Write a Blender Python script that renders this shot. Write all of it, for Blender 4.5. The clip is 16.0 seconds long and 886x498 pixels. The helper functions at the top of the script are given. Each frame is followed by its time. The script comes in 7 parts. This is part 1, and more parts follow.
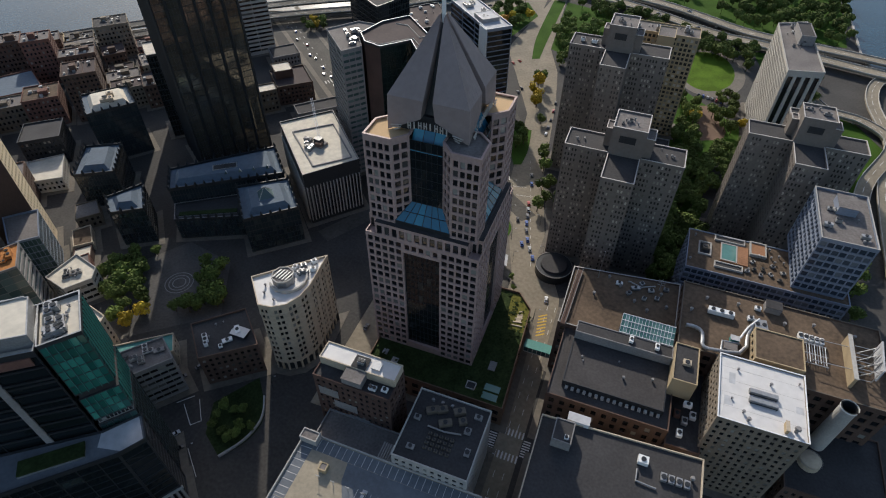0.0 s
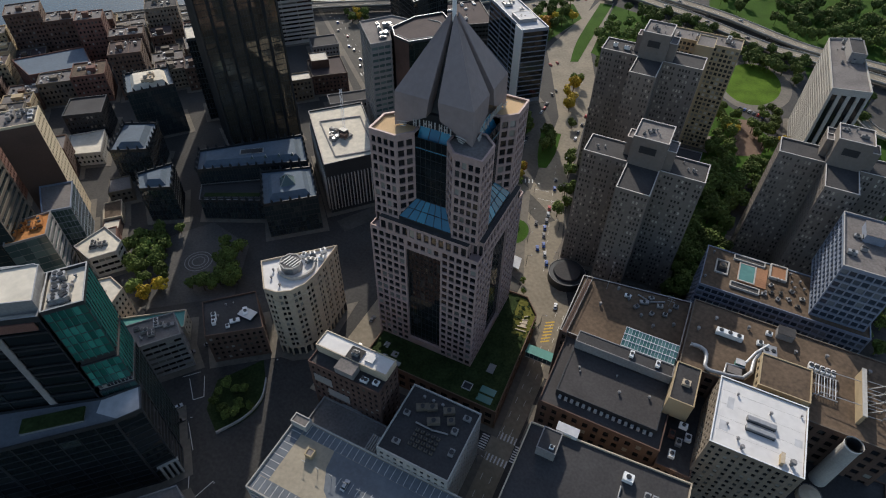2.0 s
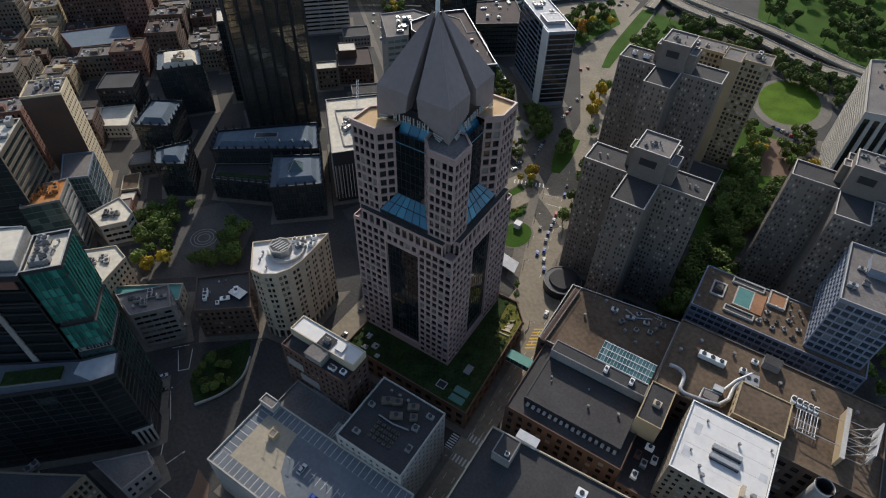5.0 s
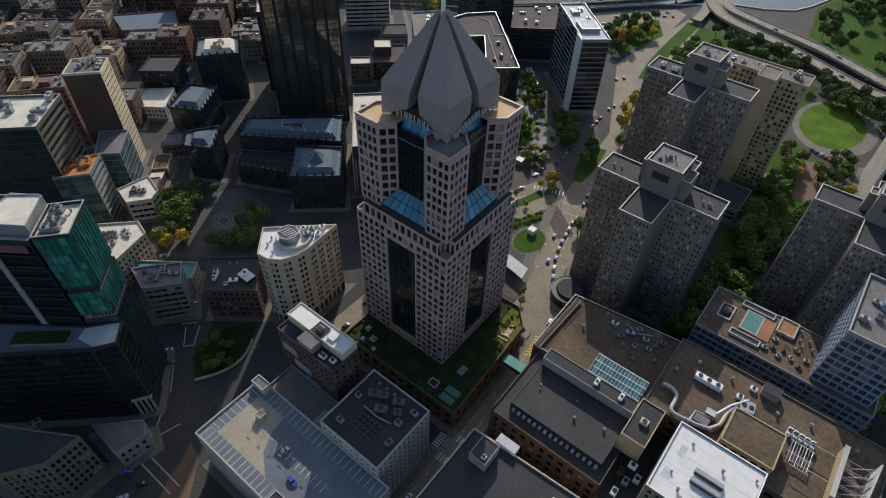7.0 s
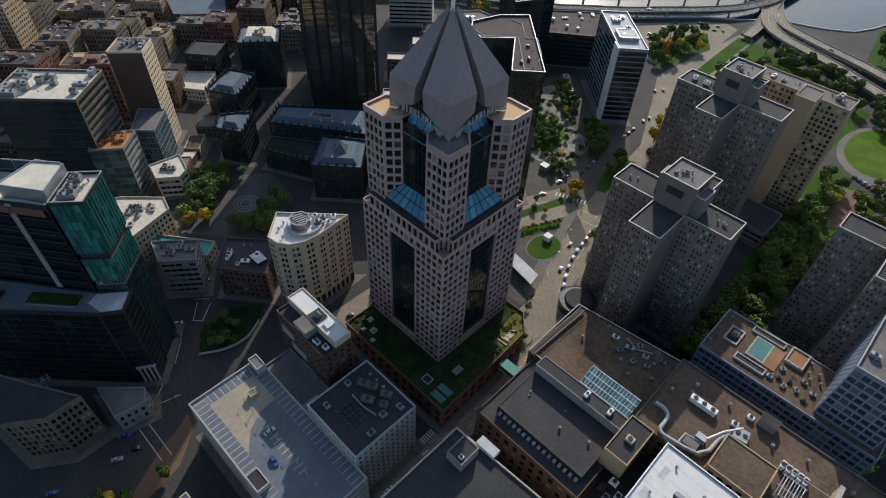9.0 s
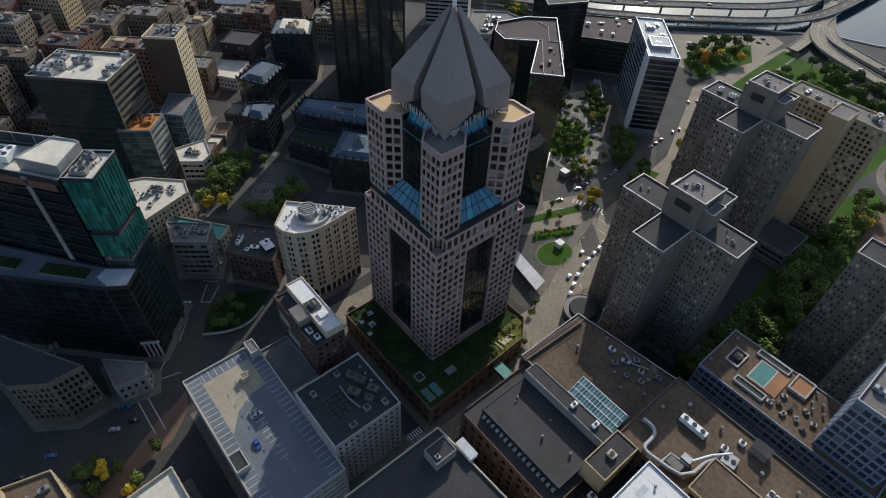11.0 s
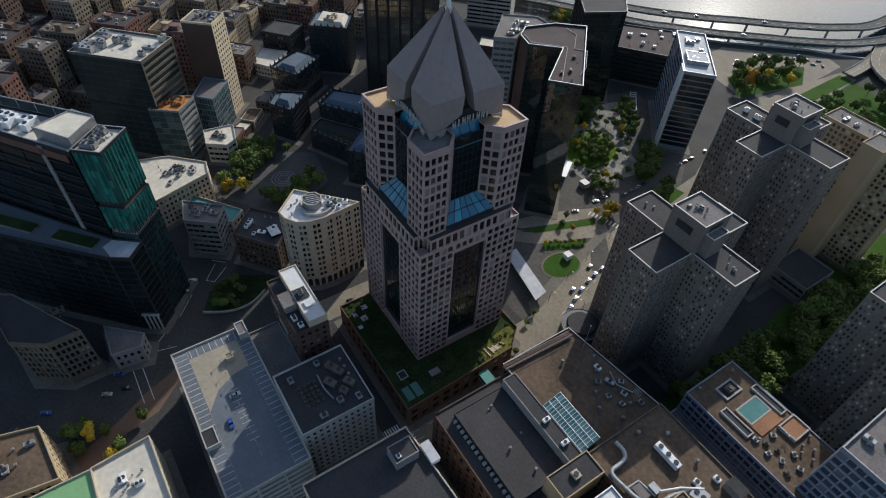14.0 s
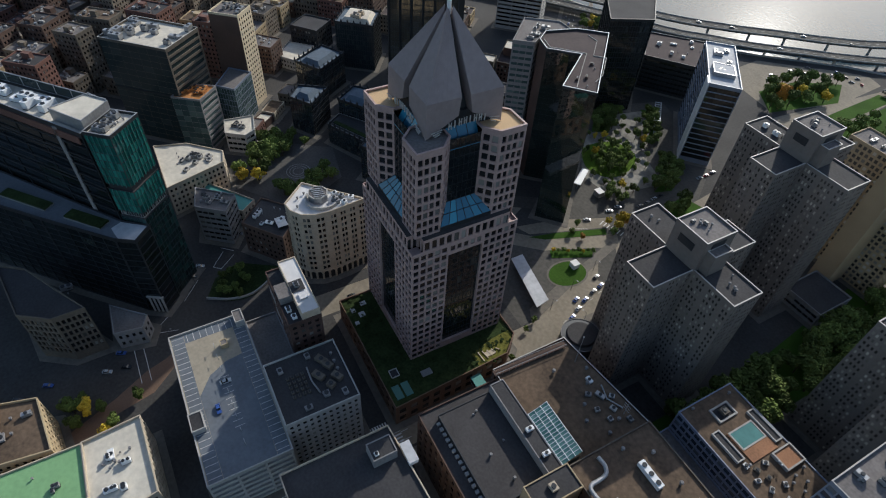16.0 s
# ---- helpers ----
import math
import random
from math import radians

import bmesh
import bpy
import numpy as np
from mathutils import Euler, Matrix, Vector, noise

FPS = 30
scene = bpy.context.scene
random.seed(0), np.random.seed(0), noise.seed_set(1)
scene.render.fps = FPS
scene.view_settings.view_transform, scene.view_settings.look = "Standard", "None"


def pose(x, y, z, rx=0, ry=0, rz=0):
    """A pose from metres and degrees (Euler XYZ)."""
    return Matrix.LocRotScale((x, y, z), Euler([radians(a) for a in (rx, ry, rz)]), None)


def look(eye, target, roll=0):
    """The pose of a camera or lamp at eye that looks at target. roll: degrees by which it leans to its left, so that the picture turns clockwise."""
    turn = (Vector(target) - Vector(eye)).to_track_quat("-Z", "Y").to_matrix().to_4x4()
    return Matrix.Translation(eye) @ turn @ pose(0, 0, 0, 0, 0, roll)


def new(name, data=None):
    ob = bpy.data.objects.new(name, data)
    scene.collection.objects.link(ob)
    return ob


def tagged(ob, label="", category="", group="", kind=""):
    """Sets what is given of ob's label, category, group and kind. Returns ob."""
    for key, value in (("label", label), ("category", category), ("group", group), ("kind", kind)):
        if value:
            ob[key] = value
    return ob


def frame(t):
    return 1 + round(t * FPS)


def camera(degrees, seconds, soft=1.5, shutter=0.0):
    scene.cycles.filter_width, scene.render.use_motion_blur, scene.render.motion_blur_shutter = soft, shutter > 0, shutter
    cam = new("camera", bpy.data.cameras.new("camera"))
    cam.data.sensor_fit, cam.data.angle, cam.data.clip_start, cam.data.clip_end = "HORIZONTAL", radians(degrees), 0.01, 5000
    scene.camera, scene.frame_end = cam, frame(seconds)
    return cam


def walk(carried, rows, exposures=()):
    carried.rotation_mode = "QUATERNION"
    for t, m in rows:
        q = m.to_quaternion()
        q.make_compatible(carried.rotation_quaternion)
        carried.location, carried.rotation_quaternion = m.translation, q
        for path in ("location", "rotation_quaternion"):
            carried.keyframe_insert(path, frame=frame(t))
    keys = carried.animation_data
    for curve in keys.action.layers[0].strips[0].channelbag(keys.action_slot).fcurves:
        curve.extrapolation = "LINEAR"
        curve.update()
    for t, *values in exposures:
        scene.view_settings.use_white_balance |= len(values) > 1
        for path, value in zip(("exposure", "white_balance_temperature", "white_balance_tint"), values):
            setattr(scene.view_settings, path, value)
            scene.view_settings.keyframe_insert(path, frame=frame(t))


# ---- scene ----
cam = camera(74.5, 16.0, soft=1.1)
PATH = [
    (0, (64.169, -171.13, 237.655), (63.674, -169.792, 236.253), 0.6),
    (0.5, (66.74, -169.455, 237.624), (66.225, -168.128, 236.219), 0.8),
    (1, (70.112, -168.097, 237.916), (69.566, -166.785, 236.509), 0.9),
    (1.5, (73.73, -166.392, 238.29), (73.147, -165.099, 236.88), 1.0),
    (2, (77.432, -164.709, 238.666), (76.816, -163.434, 237.254), 1.0),
    (2.5, (80.91, -162.851, 238.889), (80.268, -161.59, 237.475), 1.1),
    (3, (84.43, -160.816, 239.027), (83.774, -159.565, 237.612), 1.2),
    (3.5, (88.03, -158.7, 239.087), (87.364, -157.456, 237.67), 1.4),
    (4, (91.572, -156.467, 238.992), (90.889, -155.234, 237.574), 1.5),
    (6.5, (109.408, -146.241, 239.06), (108.585, -145.101, 237.639), 2.2),
    (7, (112.877, -143.976, 238.978), (112.028, -142.852, 237.558), 2.3),
    (7.5, (116.034, -141.723, 239.064), (115.154, -140.627, 237.642), 2.6),
    (8, (119.263, -139.394, 238.919), (118.356, -138.319, 237.498), 2.8),
    (8.5, (122.504, -136.79, 238.752), (121.573, -135.734, 237.331), 2.9),
    (9, (125.766, -134.248, 238.73), (124.811, -133.215, 237.309), 3.0),
    (11.5, (139.51, -118.719, 238.804), (138.45, -117.803, 237.376), 3.1),
    (12, (141.776, -115.545, 238.761), (140.702, -114.649, 237.332), 3.2),
    (12.5, (143.886, -112.834, 238.848), (142.794, -111.96, 237.419), 3.3),
    (13, (145.986, -109.917, 238.906), (144.874, -109.067, 237.477), 3.4),
    (13.5, (148.295, -106.52, 238.988), (147.169, -105.691, 237.559), 3.5),
    (14, (150.314, -102.99, 239.063), (149.174, -102.179, 237.633), 3.5),
    (14.5, (151.732, -100.341, 239.241), (150.58, -99.551, 237.809), 3.7),
    (15, (153.273, -97.533, 239.147), (152.105, -96.77, 237.715), 3.9),
    (15.5, (154.962, -94.182, 239.099), (153.78, -93.44, 237.666), 3.9),
    (16, (156.722, -90.691, 239.029), (155.528, -89.968, 237.597), 3.9),
]
walk(cam, [(t, look(eye, target, roll)) for t, eye, target, roll in PATH], [(0.0, 0.02, 6520, 9), (8.0, 0.02, 6330, 8), (16.0, -0.06, 6100, 7)])

# ---- world, sun ----
SUN_AZ, SUN_EL = radians(31.0), radians(29.0)
TO_SUN = Vector((-math.sin(SUN_AZ) * math.cos(SUN_EL), math.cos(SUN_AZ) * math.cos(SUN_EL), math.sin(SUN_EL)))
world = bpy.data.worlds.new("sky")
scene.world = world
world.use_nodes = True
wn = world.node_tree
sky = wn.nodes.new("ShaderNodeTexSky")
sky.sky_type, sky.sun_disc = "NISHITA", False
sky.sun_elevation, sky.sun_rotation = SUN_EL, -SUN_AZ
sky.air_density, sky.dust_density = 1.0, 1.5
wn.nodes["Background"].inputs["Strength"].default_value = 0.15
wn.links.new(sky.outputs[0], wn.nodes["Background"].inputs["Color"])
sun = new("sun", bpy.data.lights.new("sun", "SUN"))
sun.data.energy, sun.data.angle, sun.data.color = 4.0, radians(0.5), (1.0, 0.93, 0.84)
sun.matrix_world = look(TO_SUN * 400, (0, 0, 0))


# ---- materials ----
def material(name, color, rough=0.85, metal=0.0, fine=1.2, coarse=0.06, vary=0.25, tint=None, bump=0.15, random_vary=0.0, spec=0.4, alpha=1.0):
    """A surface with grain, large stains and slight relief, at world size."""
    m = bpy.data.materials.new(name)
    m.use_nodes = True
    t = m.node_tree
    b = t.nodes["Principled BSDF"]
    b.inputs["Roughness"].default_value, b.inputs["Metallic"].default_value = rough, metal
    b.inputs["Specular IOR Level"].default_value = spec
    geo = t.nodes.new("ShaderNodeNewGeometry")

    def noise_tex(scale, detail):
        n = t.nodes.new("ShaderNodeTexNoise")
        n.inputs["Scale"].default_value, n.inputs["Detail"].default_value = scale, detail
        t.links.new(geo.outputs["Position"], n.inputs["Vector"])
        return n
    a, c = noise_tex(fine, 3), noise_tex(coarse, 5)
    add = t.nodes.new("ShaderNodeMath")
    add.operation = "ADD"
    t.links.new(a.outputs[0], add.inputs[0])
    t.links.new(c.outputs[0], add.inputs[1])
    ramp = t.nodes.new("ShaderNodeMapRange")
    ramp.inputs[1].default_value, ramp.inputs[2].default_value = 0.7, 1.3
    t.links.new(add.outputs[0], ramp.inputs[0])
    mix = t.nodes.new("ShaderNodeMix")
    mix.data_type = "RGBA"
    dark = [v * (1 - vary) for v in (tint or color)]
    light = [min(1, v * (1 + vary)) for v in color]
    mix.inputs[6].default_value, mix.inputs[7].default_value = (*dark, 1), (*light, 1)
    t.links.new(ramp.outputs[0], mix.inputs[0])
    out = mix.outputs[2]
    if random_vary:
        info = t.nodes.new("ShaderNodeObjectInfo")
        mr = t.nodes.new("ShaderNodeMapRange")
        mr.inputs[3].default_value, mr.inputs[4].default_value = 1 - random_vary, 1 + random_vary
        t.links.new(info.outputs["Random"], mr.inputs[0])
        hsv = t.nodes.new("ShaderNodeHueSaturation")
        t.links.new(mr.outputs[0], hsv.inputs["Value"])
        t.links.new(out, hsv.inputs["Color"])
        out = hsv.outputs[0]
    t.links.new(out, b.inputs["Base Color"])
    if bump:
        bp = t.nodes.new("ShaderNodeBump")
        bp.inputs["Strength"].default_value, bp.inputs["Distance"].default_value = bump, 0.1
        t.links.new(a.outputs[0], bp.inputs["Height"])
        t.links.new(bp.outputs[0], b.inputs["Normal"])
    return m


def pane_material(name, color, rough=0.07, pale_share=0.15, pale_color=(0.3, 0.29, 0.26), spec=0.6):
    """Window glass over a dark room; paler panes stand for a drawn blind and for sky glints."""
    m = bpy.data.materials.new(name)
    m.use_nodes = True
    t = m.node_tree
    b = t.nodes["Principled BSDF"]
    b.inputs["Roughness"].default_value = rough
    b.inputs["Specular IOR Level"].default_value = spec
    info = t.nodes.new("ShaderNodeObjectInfo")
    geo = t.nodes.new("ShaderNodeNewGeometry")
    add = t.nodes.new("ShaderNodeMath")
    add.operation = "ADD"
    t.links.new(info.outputs["Random"], add.inputs[0])
    t.links.new(geo.outputs["Random Per Island"], add.inputs[1])
    fr = t.nodes.new("ShaderNodeMath")
    fr.operation = "FRACT"
    t.links.new(add.outputs[0], fr.inputs[0])
    mr = t.nodes.new("ShaderNodeMapRange")
    mr.inputs[1].default_value, mr.inputs[2].default_value = 1 - pale_share * 1.4, 1.0
    t.links.new(fr.outputs[0], mr.inputs[0])
    mix = t.nodes.new("ShaderNodeMix")
    mix.data_type = "RGBA"
    mix.inputs[6].default_value, mix.inputs[7].default_value = (*color, 1), (*pale_color, 1)
    t.links.new(mr.outputs[0], mix.inputs[0])
    t.links.new(mix.outputs[2], b.inputs["Base Color"])
    n = t.nodes.new("ShaderNodeTexNoise")
    n.inputs["Scale"].default_value = 0.35
    t.links.new(geo.outputs["Position"], n.inputs["Vector"])
    bp = t.nodes.new("ShaderNodeBump")
    bp.inputs["Strength"].default_value, bp.inputs["Distance"].default_value = 0.08, 0.2
    t.links.new(n.outputs[0], bp.inputs["Height"])
    t.links.new(bp.outputs[0], b.inputs["Normal"])
    return m


GRANITE = material("rose_granite", (0.385, 0.272, 0.245), 0.6, fine=0.8, coarse=0.05, vary=0.14)
SLATE_METAL = material("grey_metal_roof", (0.265, 0.213, 0.203), 0.6, metal=0.0, fine=0.5, vary=0.1, bump=0.05)
TAN_ROOF = material("tan_gravel_roof", (0.52, 0.36, 0.2), 0.95, fine=2.0, vary=0.15)
DARK_ROOF = material("dark_bitumen_roof", (0.043, 0.041, 0.042), 0.9, fine=1.0, coarse=0.09, vary=0.3)
GREY_ROOF = material("grey_membrane_roof", (0.15, 0.135, 0.127), 0.9, fine=1.0, coarse=0.09, vary=0.3)
BROWN_ROOF = material("brown_gravel_roof", (0.11, 0.076, 0.05), 0.95, fine=0.6, coarse=0.07, vary=0.4)
WHITE_ROOF = material("white_membrane_roof", (0.62, 0.6, 0.58), 0.6, fine=0.4, coarse=0.08, vary=0.08)
CREAM_ROOF = material("cream_membrane_roof", (0.56, 0.51, 0.42), 0.8, fine=0.4, coarse=0.09, vary=0.16)
BLUE_ROOF = material("blue_grey_metal_roof", (0.085, 0.118, 0.155), 0.8, metal=0.0, fine=0.5, vary=0.18)
GREEN_ROOF = material("copper_green_roof", (0.2, 0.37, 0.17), 0.7, fine=0.6, vary=0.12)
TEAL_PAINT = material("teal_paint", (0.07, 0.24, 0.21), 0.6, vary=0.12)
DECK = material("parking_deck_concrete", (0.32, 0.275, 0.205), 0.9, fine=0.8, coarse=0.09, vary=0.16)
DECK_GREY = material("grey_deck_coat_and_shade", (0.13, 0.143, 0.16), 0.9, fine=0.8, coarse=0.09, vary=0.15)
PANEL = material("grey_steel_panel", (0.19, 0.166, 0.147), 0.55, metal=0.15, fine=0.7, vary=0.12, bump=0.06)
LIMESTONE = material("cream_limestone", (0.47, 0.39, 0.29), 0.85, fine=0.8, vary=0.14)
TAN_WALL = material("tan_brick", (0.4, 0.31, 0.19), 0.9, fine=2.0, vary=0.14)
BROWN_BRICK = material("brown_brick", (0.105, 0.066, 0.05), 0.9, fine=2.0, vary=0.25)
MAUVE_ROOF = material("mauve_brown_roof", (0.058, 0.041, 0.04), 0.9, fine=0.8, coarse=0.08, vary=0.25)
RED_BRICK = material("red_brick", (0.15, 0.075, 0.058), 0.9, fine=2.0, vary=0.25)
WHITE_PAINT = material("white_paint", (0.75, 0.75, 0.74), 0.5, vary=0.06, bump=0.03)
CONCRETE = material("pale_concrete", (0.4, 0.38, 0.35), 0.9, vary=0.16)
GREY_WALL = material("grey_concrete_wall", (0.23, 0.22, 0.215), 0.9, vary=0.2)
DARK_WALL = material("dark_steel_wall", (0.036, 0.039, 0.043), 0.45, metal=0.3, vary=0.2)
BLUE_WALL = material("blue_grey_spandrel", (0.2, 0.23, 0.29), 0.5, vary=0.12)
METAL = material("galvanised_metal", (0.37, 0.37, 0.37), 0.45, metal=0.6, vary=0.2, bump=0.03)
ASPHALT = material("asphalt", (0.05, 0.047, 0.044), 0.92, fine=0.7, coarse=0.04, vary=0.35)
# worn concrete whose pale tone also holds sunlight on the streets
LIGHT_ROAD = material("sunlit_worn_concrete", (0.225, 0.192, 0.143), 0.92, fine=0.5, coarse=0.06, vary=0.22)
PAVING = material("concrete_pavement", (0.145, 0.128, 0.105), 0.92, fine=0.5, coarse=0.06, vary=0.25)
BRICK_PAVING = material("brick_paving", (0.15, 0.095, 0.065), 0.92, fine=1.5, coarse=0.06, vary=0.2)
ROAD_PAINT = material("road_paint", (0.62, 0.6, 0.56), 0.8, vary=0.15)
YELLOW_PAINT = material("yellow_paint", (0.62, 0.4, 0.06), 0.8, vary=0.15)
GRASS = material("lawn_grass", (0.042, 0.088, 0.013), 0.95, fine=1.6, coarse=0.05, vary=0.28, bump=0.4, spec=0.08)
SEDUM = material("green_roof_planting", (0.03, 0.045, 0.016), 0.95, fine=0.9, coarse=0.12, vary=0.45, bump=0.4, spec=0.08)
# roof planting yellowed by sunlight put into its colour
SUNLIT_SEDUM = material("sunlit_yellow_planting", (0.13, 0.125, 0.03), 0.95, fine=0.9, coarse=0.15, vary=0.4, bump=0.4, spec=0.08)
PLAZA_STONE = material("dappled_plaza_stone", (0.2, 0.188, 0.16), 0.9, fine=0.22, coarse=0.05, vary=0.5)
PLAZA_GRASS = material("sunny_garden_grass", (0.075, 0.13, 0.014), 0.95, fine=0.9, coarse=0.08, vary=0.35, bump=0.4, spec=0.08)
PALE_ROOF = material("pale_grey_roof", (0.46, 0.46, 0.47), 0.8, fine=0.4, coarse=0.09, vary=0.16)
# stone tone darkened to match walls that lie in shade
DIM_STONE = material("dim_dark_stone", (0.125, 0.105, 0.082), 0.9, fine=0.8, vary=0.2)
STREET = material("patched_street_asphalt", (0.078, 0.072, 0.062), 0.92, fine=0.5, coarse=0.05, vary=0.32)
SQUARE = material("dark_square_paving", (0.085, 0.08, 0.074), 0.92, fine=0.8, coarse=0.07, vary=0.3)
SOOTY_BRICK = material("sooty_red_brick", (0.085, 0.05, 0.04), 0.9, fine=2.0, coarse=0.12, vary=0.3)
HALL_ROOF = material("warm_dark_bitumen", (0.05, 0.046, 0.046), 0.9, fine=1.0, coarse=0.09, vary=0.25)
# brown brick whose dim tone holds the white-roofed building's wall shade
DIM_BRICK = material("dim_brown_brick", (0.2, 0.165, 0.125), 0.9, fine=2.0, coarse=0.15, vary=0.22)
TERRACE_BRICK = material("terracotta_terrace_brick", (0.3, 0.15, 0.08), 0.9, fine=1.5, coarse=0.12, vary=0.25)
POOL_WATER = material("still_pool_water", (0.09, 0.22, 0.2), 0.08, fine=0.5, coarse=0.1, vary=0.15, bump=0.05, spec=0.5)
# cream paint brightened to hold the sun on the slim tower's side
CREAM_WALL = material("sunlit_cream_paint", (0.66, 0.55, 0.38), 0.85, fine=0.8, vary=0.12)
RIM = material("pale_metal_coping", (0.5, 0.46, 0.43), 0.6, vary=0.1, bump=0.03)
LEAF = material("green_leaves", (0.098, 0.132, 0.032), 0.8, fine=1.5, coarse=0.12, vary=0.5, bump=0.0, random_vary=0.35, spec=0.15)
LEAF_YELLOW = material("yellow_leaves", (0.5, 0.36, 0.03), 0.8, fine=1.5, coarse=0.3, vary=0.35, bump=0.0, random_vary=0.25)
LEAF_ORANGE = material("orange_leaves", (0.4, 0.19, 0.025), 0.8, fine=1.5, coarse=0.3, vary=0.35, bump=0.0, random_vary=0.25)
BARK = material("bark", (0.09, 0.065, 0.045), 0.95)
RUST = material("rust_orange_plant", (0.4, 0.17, 0.05), 0.9)
GLASS = pane_material("dark_window_glass", (0.012, 0.014, 0.016))
# its pale panes are sky glints painted into the glass colour
WARM_GLASS = pane_material("window_glass_with_glints", (0.05, 0.048, 0.045), pale_share=0.3, pale_color=(0.6, 0.55, 0.46))
BLACK_GLASS = pane_material("black_curtain_glass", (0.009, 0.013, 0.015), 0.04, pale_share=0.05, pale_color=(0.03, 0.04, 0.04))
GREEN_GLASS = pane_material("green_curtain_glass", (0.014, 0.1, 0.083), 0.06, pale_share=0.5, pale_color=(0.05, 0.27, 0.22))
DEEP_GLASS = pane_material("deep_teal_glass", (0.01, 0.03, 0.03), 0.07, pale_share=0.25, pale_color=(0.025, 0.07, 0.065))
SMOKE_GLASS = pane_material("smoky_green_glass", (0.03, 0.042, 0.042), 0.08, pale_share=0.15, pale_color=(0.045, 0.06, 0.06))
TEAL_GLASS = pane_material("grey_teal_curtain_glass", (0.05, 0.085, 0.085), 0.08, pale_share=0.3, pale_color=(0.13, 0.18, 0.17))
SKY_GLASS = pane_material("pale_green_skylight_glass", (0.09, 0.2, 0.17), 0.15, pale_share=0.3, pale_color=(0.2, 0.34, 0.29))
BLUE_GLASS = pane_material("blue_skylight_glass", (0.03, 0.14, 0.22), 0.1, pale_share=0.3, pale_color=(0.05, 0.26, 0.36))
# bronze tone stands for golden reflections on the dark tower glass
GOLD_REFLECTION_GLASS = material("gold_reflection_glass", (0.2, 0.185, 0.15), 0.05, metal=0.7, fine=0.3, coarse=0.05, vary=0.5, bump=0.03, random_vary=0.3)
MIRROR_GLASS = pane_material("green_black_mirror_glass", (0.012, 0.022, 0.02), 0.03, pale_share=0.1, pale_color=(0.02, 0.035, 0.03), spec=1.0)
PPG_GLASS = pane_material("blue_black_curtain_glass", (0.022, 0.034, 0.04), 0.03, pale_share=0.15, pale_color=(0.06, 0.075, 0.075), spec=1.0)
WATER = material("river_water", (0.018, 0.05, 0.075), 0.12, fine=0.3, coarse=0.02, vary=0.2, bump=0.8, spec=0.22)


# ---- mesh helpers ----
class Shape:
    """Collects quads and polygons for one mesh."""

    def __init__(self):
        self.v, self.f = [], []

    def face(self, *pts):
        n = len(self.v)
        self.v.extend(pts)
        self.f.append(tuple(range(n, n + len(pts))))

    def box(self, x0, y0, z0, x1, y1, z1, m=None):
        c = [(x0, y0, z0), (x1, y0, z0), (x1, y1, z0), (x0, y1, z0), (x0, y0, z1), (x1, y0, z1), (x1, y1, z1), (x0, y1, z1)]
        if m is not None:
            c = [tuple(m @ Vector(p)) for p in c]
        n = len(self.v)
        self.v.extend(c)
        for q in ((3, 2, 1, 0), (4, 5, 6, 7), (0, 1, 5, 4), (1, 2, 6, 5), (2, 3, 7, 6), (3, 0, 4, 7)):
            self.f.append(tuple(n + i for i in q))
        return self

    def prism(self, poly, z0, z1, bottom=False):
        for a, b in zip(poly, poly[1:] + poly[:1]):
            self.face((*a, z0), (*b, z0), (*b, z1), (*a, z1))
        self.face(*[(*p, z1) for p in poly])
        if bottom:
            self.face(*[(*p, z0) for p in reversed(poly)])
        return self

    def tube(self, x, y, z0, z1, r0, r1=None, n=12, cap=True):
        r1 = r0 if r1 is None else r1
        ring = [(math.cos(2 * math.pi * i / n), math.sin(2 * math.pi * i / n)) for i in range(n)]
        for i in range(n):
            (a, b), (c, d) = ring[i], ring[(i + 1) % n]
            self.face((x + a * r0, y + b * r0, z0), (x + c * r0, y + d * r0, z0), (x + c * r1, y + d * r1, z1), (x + a * r1, y + b * r1, z1))
        if cap:
            self.face(*[(x + a * r1, y + b * r1, z1) for a, b in ring])
        return self

    def beam(self, p, q, w, h=None):
        """A square bar from p to q."""
        p, q = Vector(p), Vector(q)
        d = q - p
        m = Matrix.Translation(p) @ d.to_track_quat("X", "Z").to_matrix().to_4x4()
        h = h or w
        return self.box(0, -w / 2, -h / 2, d.length, w / 2, h / 2, m)

    def mesh(self, name, mat):
        me = bpy.data.meshes.new(name)
        me.from_pydata(self.v, [], self.f)
        me.materials.append(mat)
        return me


def part(name, shape, mat, parent=None, label="", kind=""):
    """One mesh object, under parent if there is one."""
    ob = new(name, shape.mesh(name, mat) if isinstance(shape, Shape) else shape)
    ob.parent = parent
    return tagged(ob, label, kind=kind)


def thing(name, label, category, at=(0, 0, 0), group="", kind=""):
    ob = new(name)
    ob.location = at
    ob.empty_display_size = 0.2
    return tagged(ob, label, category, group, kind)


def inset(poly, d):
    """The polygon (counter-clockwise) drawn in by d, out where d is negative."""
    out = []
    n = len(poly)
    for i in range(n):
        a, b, c = Vector(poly[i - 1]), Vector(poly[i]), Vector(poly[(i + 1) % n])
        u, w = (b - a).normalized(), (c - b).normalized()
        nu, nw = Vector((-u.y, u.x)), Vector((-w.y, w.x))
        k = nu + nw
        k = k / max(0.35, 1 + nu.dot(nw))
        p = b + k * d
        out.append((p.x, p.y))
    return out


def rect(x0, y0, x1, y1):
    return [(x0, y0), (x1, y0), (x1, y1), (x0, y1)]


